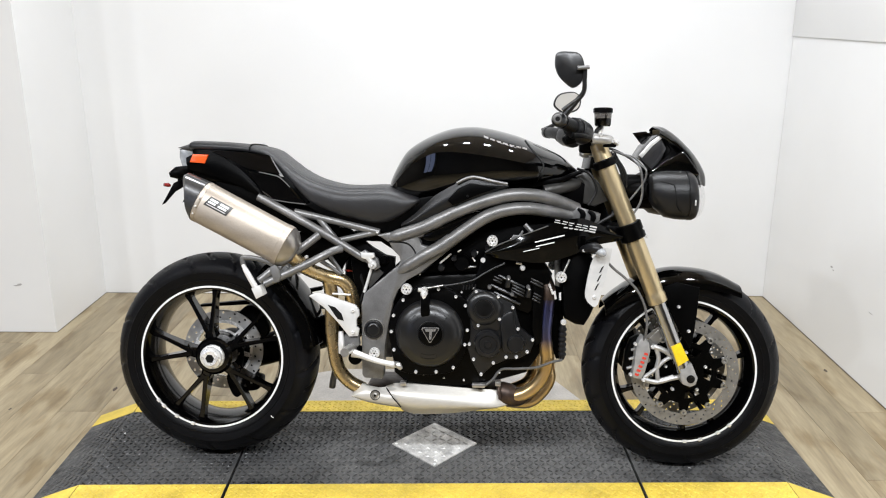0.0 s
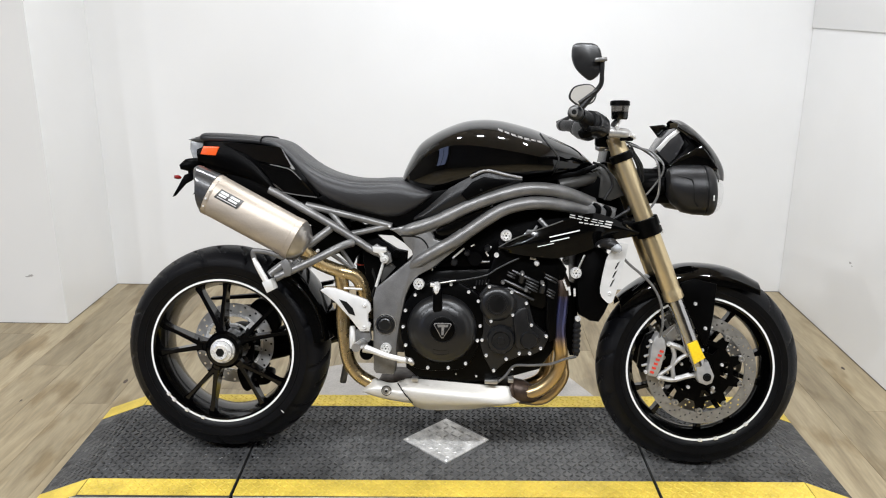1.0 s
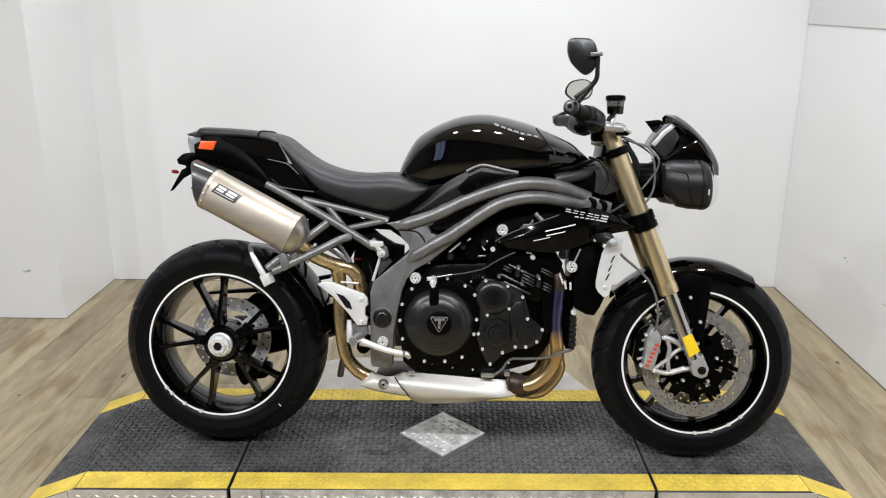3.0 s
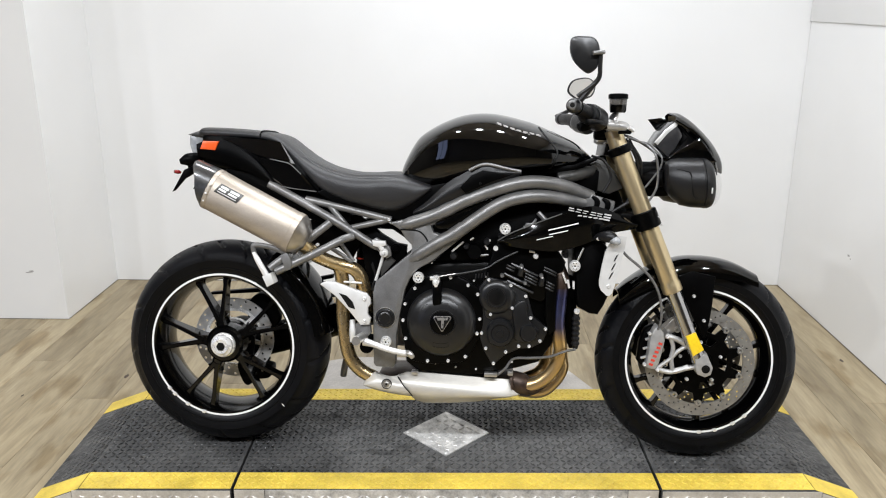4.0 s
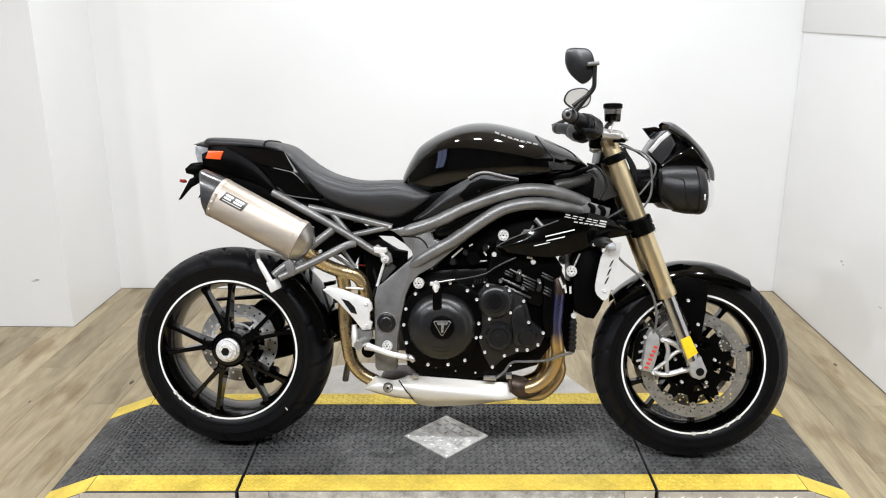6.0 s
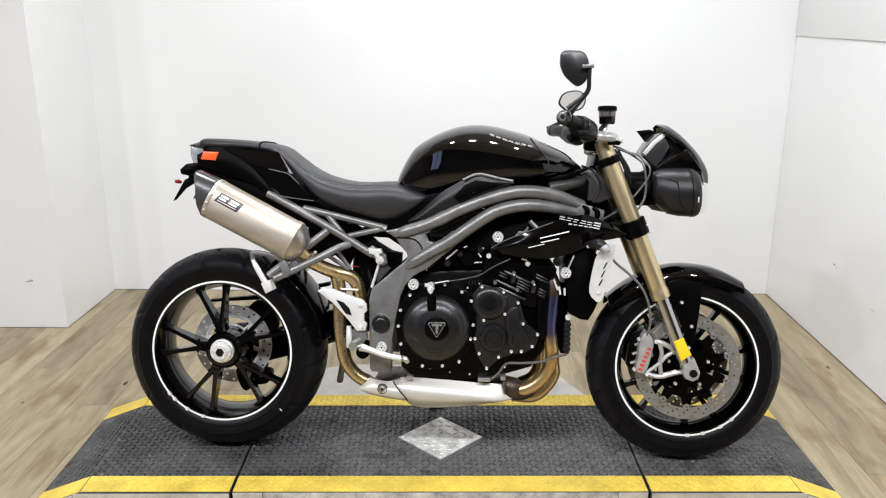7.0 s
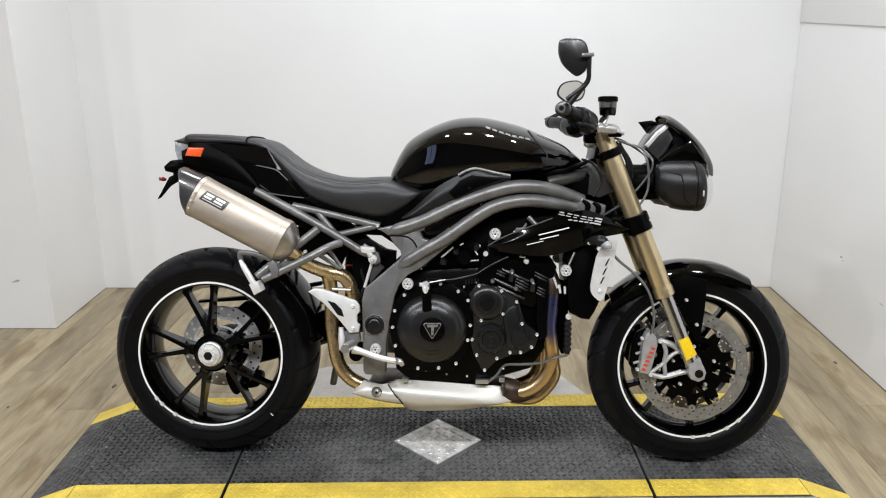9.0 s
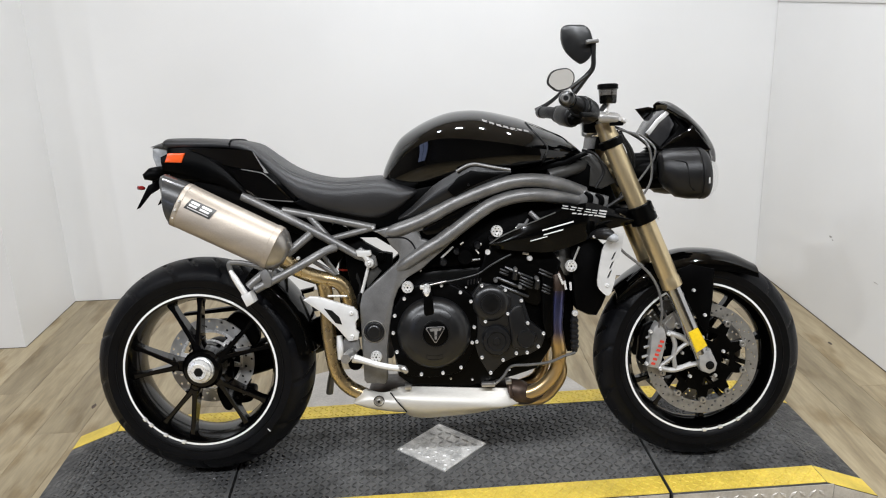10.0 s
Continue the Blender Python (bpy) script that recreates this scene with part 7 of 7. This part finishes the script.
cup.matrix_basis = pose(1.158, -0.140, 1.047, 90) @ Matrix.Scale(1.1, 4)
part("reservoir_lid", lathe([(0.0, 0.027), (0.022, 0.027), (0.0248, 0.025), (0.0248, 0.015), (0.0, 0.015)], 32), SATIN, cup, "black ribbed lid")
part("fluid", lathe([(0.0, -0.018), (0.016, -0.018), (0.0185, 0.000), (0.0, 0.000)], 24), INK, cup, "dark brake fluid")
part("reservoir_stalk", tube([(1.158, -0.140, 1.026), (1.152, -0.140, 1.010), (1.140, -0.146, 0.995)], 0.0055, 10, 10), ALLOY, bike)


# bar-end mirrors
def bar_mirror(shape, y, arm, glass_side, turned):
    """A mirror in its shell. turned: how far the glass looks to the rear."""
    shell_bm = plate(shape, y - 0.010, y + 0.010, 0.006, smooth=40)
    gy = y + 0.0095 if glass_side > 0 else y - 0.0125
    face = plate(grown(outline(shape, 40), -0.0055), gy, gy + 0.003)
    cx = sum(p[0] for p in shape) / len(shape)
    for v in shell_bm.verts[:] + face.verts[:]:
        d = (v.co.x - cx) * (1 + 0.15 * turned)
        v.co.x, v.co.y = cx + d, v.co.y + turned * d
    shell = part("bar_mirror", shell_bm, COVER, bike, "black bar-end mirror shell")
    part("mirror_glass", face, MIRROR, shell, "silvered mirror glass")
    part("mirror_arm", tube(arm, [0.0055, 0.0055, 0.006, 0.007, 0.008], 30, 10), PLASTIC, shell, "black mirror arm")
    part("mirror_joint", rod((arm[0][0] + 0.009 * glass_side, arm[0][1] - 0.006, arm[0][2] + 0.002), (arm[0][0] - 0.020 * glass_side, arm[0][1] - 0.010 * glass_side, arm[0][2] - 0.001), 0.0050), FRAME, shell, "grey swivel pin")
    return shell


bar_mirror([(0.9985, 1.176), (1.001, 1.190), (1.013, 1.196), (1.033, 1.196), (1.053, 1.194), (1.066, 1.183), (1.073, 1.159), (1.072, 1.140), (1.066, 1.120), (1.049, 1.107), (1.035, 1.111), (1.011, 1.133), (1.000, 1.156)], -0.400,
           [(1.073, -0.414, 1.154), (1.073, -0.410, 1.125), (1.072, -0.404, 1.097), (1.057, -0.394, 1.076), (1.030, -0.384, 1.042)], 1, 0.0)
bar_mirror([(1.062, 1.122), (1.070, 1.150), (1.090, 1.166), (1.128, 1.173), (1.150, 1.160), (1.154, 1.135), (1.140, 1.108), (1.100, 1.095), (1.078, 1.104)], 0.400,
           [(1.132, 0.450, 1.128), (1.120, 0.436, 1.105), (1.095, 0.412, 1.080), (1.060, 0.392, 1.055), (1.022, 0.382, 1.036)], -1, 0.8)
part("throttle_housing", tube([(1.072, -0.210, 1.000), (1.060, -0.218, 0.988), (1.044, -0.224, 0.980)], [0.020, 0.019, 0.012], 12, 14), SATIN, bike, "black throttle housing")
part("mirror_clamp", tube([(1.066, -0.400, 1.085), (1.046, -0.394, 1.070), (1.022, -0.386, 1.052)], 0.0052, 12, 8), PLASTIC, bike, "black mirror brace")

# cables and hoses
for pts, r, m in (([(1.195, -0.100, 0.958), (1.224, -0.080, 0.949), (1.251, -0.080, 0.938), (1.271, -0.112, 0.912), (1.281, -0.112, 0.866), (1.279, -0.112, 0.818), (1.263, -0.112, 0.785), (1.245, -0.112, 0.765)], 0.0034, HOSE),
                  ([(1.195, -0.090, 0.958), (1.229, -0.070, 0.949), (1.264, -0.070, 0.938), (1.289, -0.106, 0.907), (1.290, -0.106, 0.879), (1.275, -0.106, 0.853), (1.247, -0.106, 0.817), (1.228, -0.106, 0.804)], 0.0028, HOSE),
                  ([(1.200, -0.090, 0.950), (1.210, -0.080, 0.934), (1.232, -0.080, 0.899), (1.241, -0.080, 0.858), (1.234, -0.080, 0.826), (1.215, -0.085, 0.790)], 0.0058, CABLE),
                  ([(1.160, 0.060, 0.975), (1.225, 0.020, 0.960), (1.300, 0.0, 0.905), (1.290, -0.010, 0.840), (1.260, -0.02, 0.79)], 0.0035, CABLE),
                  ([(1.190, -0.090, 0.955), (1.222, -0.084, 0.900), (1.232, -0.080, 0.840), (1.200, -0.080, 0.770)], 0.0040, CABLE),
                  ([(1.175, -0.150, 0.648), (1.200, -0.145, 0.622), (1.237, -0.132, 0.592), (1.274, -0.125, 0.556), (1.300, -0.118, 0.505), (1.309, -0.110, 0.440), (1.300, -0.095, 0.392)], 0.0038, HOSE),
                  ([(1.140, -0.110, 0.735), (1.185, -0.120, 0.765), (1.200, -0.118, 0.775)], 0.0050, CABLE),
                  ([(1.095, -0.095, 0.905), (1.130, -0.110, 0.890), (1.150, -0.110, 0.845), (1.130, -0.105, 0.800)], 0.0040, CABLE)):
    part("cable", tube(pts, r, 40, 8), m, bike)

# ---- the floor, with its planks ----
ground = part("floor", box(WEST, EAST, SOUTH, BACK, -0.1, -0.003), BOARD)
tagged(ground, "pale oak vinyl plank floor, worn and matt", "floor", kind="structure")
PW, PL, CUT = 0.152, 1.22, 0.0009
shapes = {}


def plank_mesh(length):
    key = round(length, 3)
    if key not in shapes:
        bm = box(-PW / 2 + CUT / 2, PW / 2 - CUT / 2, 0, length - CUT, -0.003, 0)
        bmesh.ops.bevel(bm, geom=[e for e in bm.edges if e.verts[0].co.z > -0.001 and e.verts[1].co.z > -0.001], offset=0.0005, segments=1, affect="EDGES")
        shapes[key] = shared("plank", bm, OAK)
    return shapes[key]


rng = random.Random(5)
far = bmesh.new()
column, x = 0, RIGHT - PW / 2
while x > WEST:
    y = -0.9 - PL * ((column * 0.37) % 1.0)
    while y < BACK:
        start, end = y, min(y + PL, BACK - 0.001)
        if x > -3.4 and end - start > 0.02:
            ob = part("plank", plank_mesh(end - start), OAK, ground)
            ob.location = (x, start, 0)
        y += PL
    column, x = column + 1, x - PW
for i in range(-13, int((RIGHT - WEST) / PW)):
    px = RIGHT - PW * (i + 0.5)
    far_end = -0.9 - PL * ((i * 0.37) % 1.0)
    y = SOUTH
    rows = [(SOUTH, CORNER)] if px > RIGHT else [(SOUTH, far_end)] if px > -3.4 else [(SOUTH, NIB)]
    for a, b in rows:
        while a < b:
            e = min(a + PL, b)
            vs = [far.verts.new(p) for p in ((px - PW / 2 + 0.0006, a, -0.0005), (px + PW / 2 - 0.0006, a, -0.0005), (px + PW / 2 - 0.0006, e - 0.0012, -0.0005), (px - PW / 2 + 0.0006, e - 0.0012, -0.0005))]
            far.faces.new(vs)
            a = e
tagged(part("far_planks", far, OAK, ground), kind="stuff")


# small dark knots and marks on the planks
for kx, ky, r in ((1.534, 0.679, 0.010), (-1.30, 0.47, 0.012), (-1.62, 0.30, 0.007), (1.36, 0.95, 0.006)):
    pts = [(kx + r * 0.6 * math.cos(a) * rng.uniform(0.6, 1.2), ky + r * 1.6 * math.sin(a) * rng.uniform(0.6, 1.2)) for a in np.linspace(0, 2 * math.pi, 10, endpoint=False)]
    part("floor_knot", slab(pts, -0.0002, 0.0004, 0), COLLECT, ground, "small dark knot in a plank")
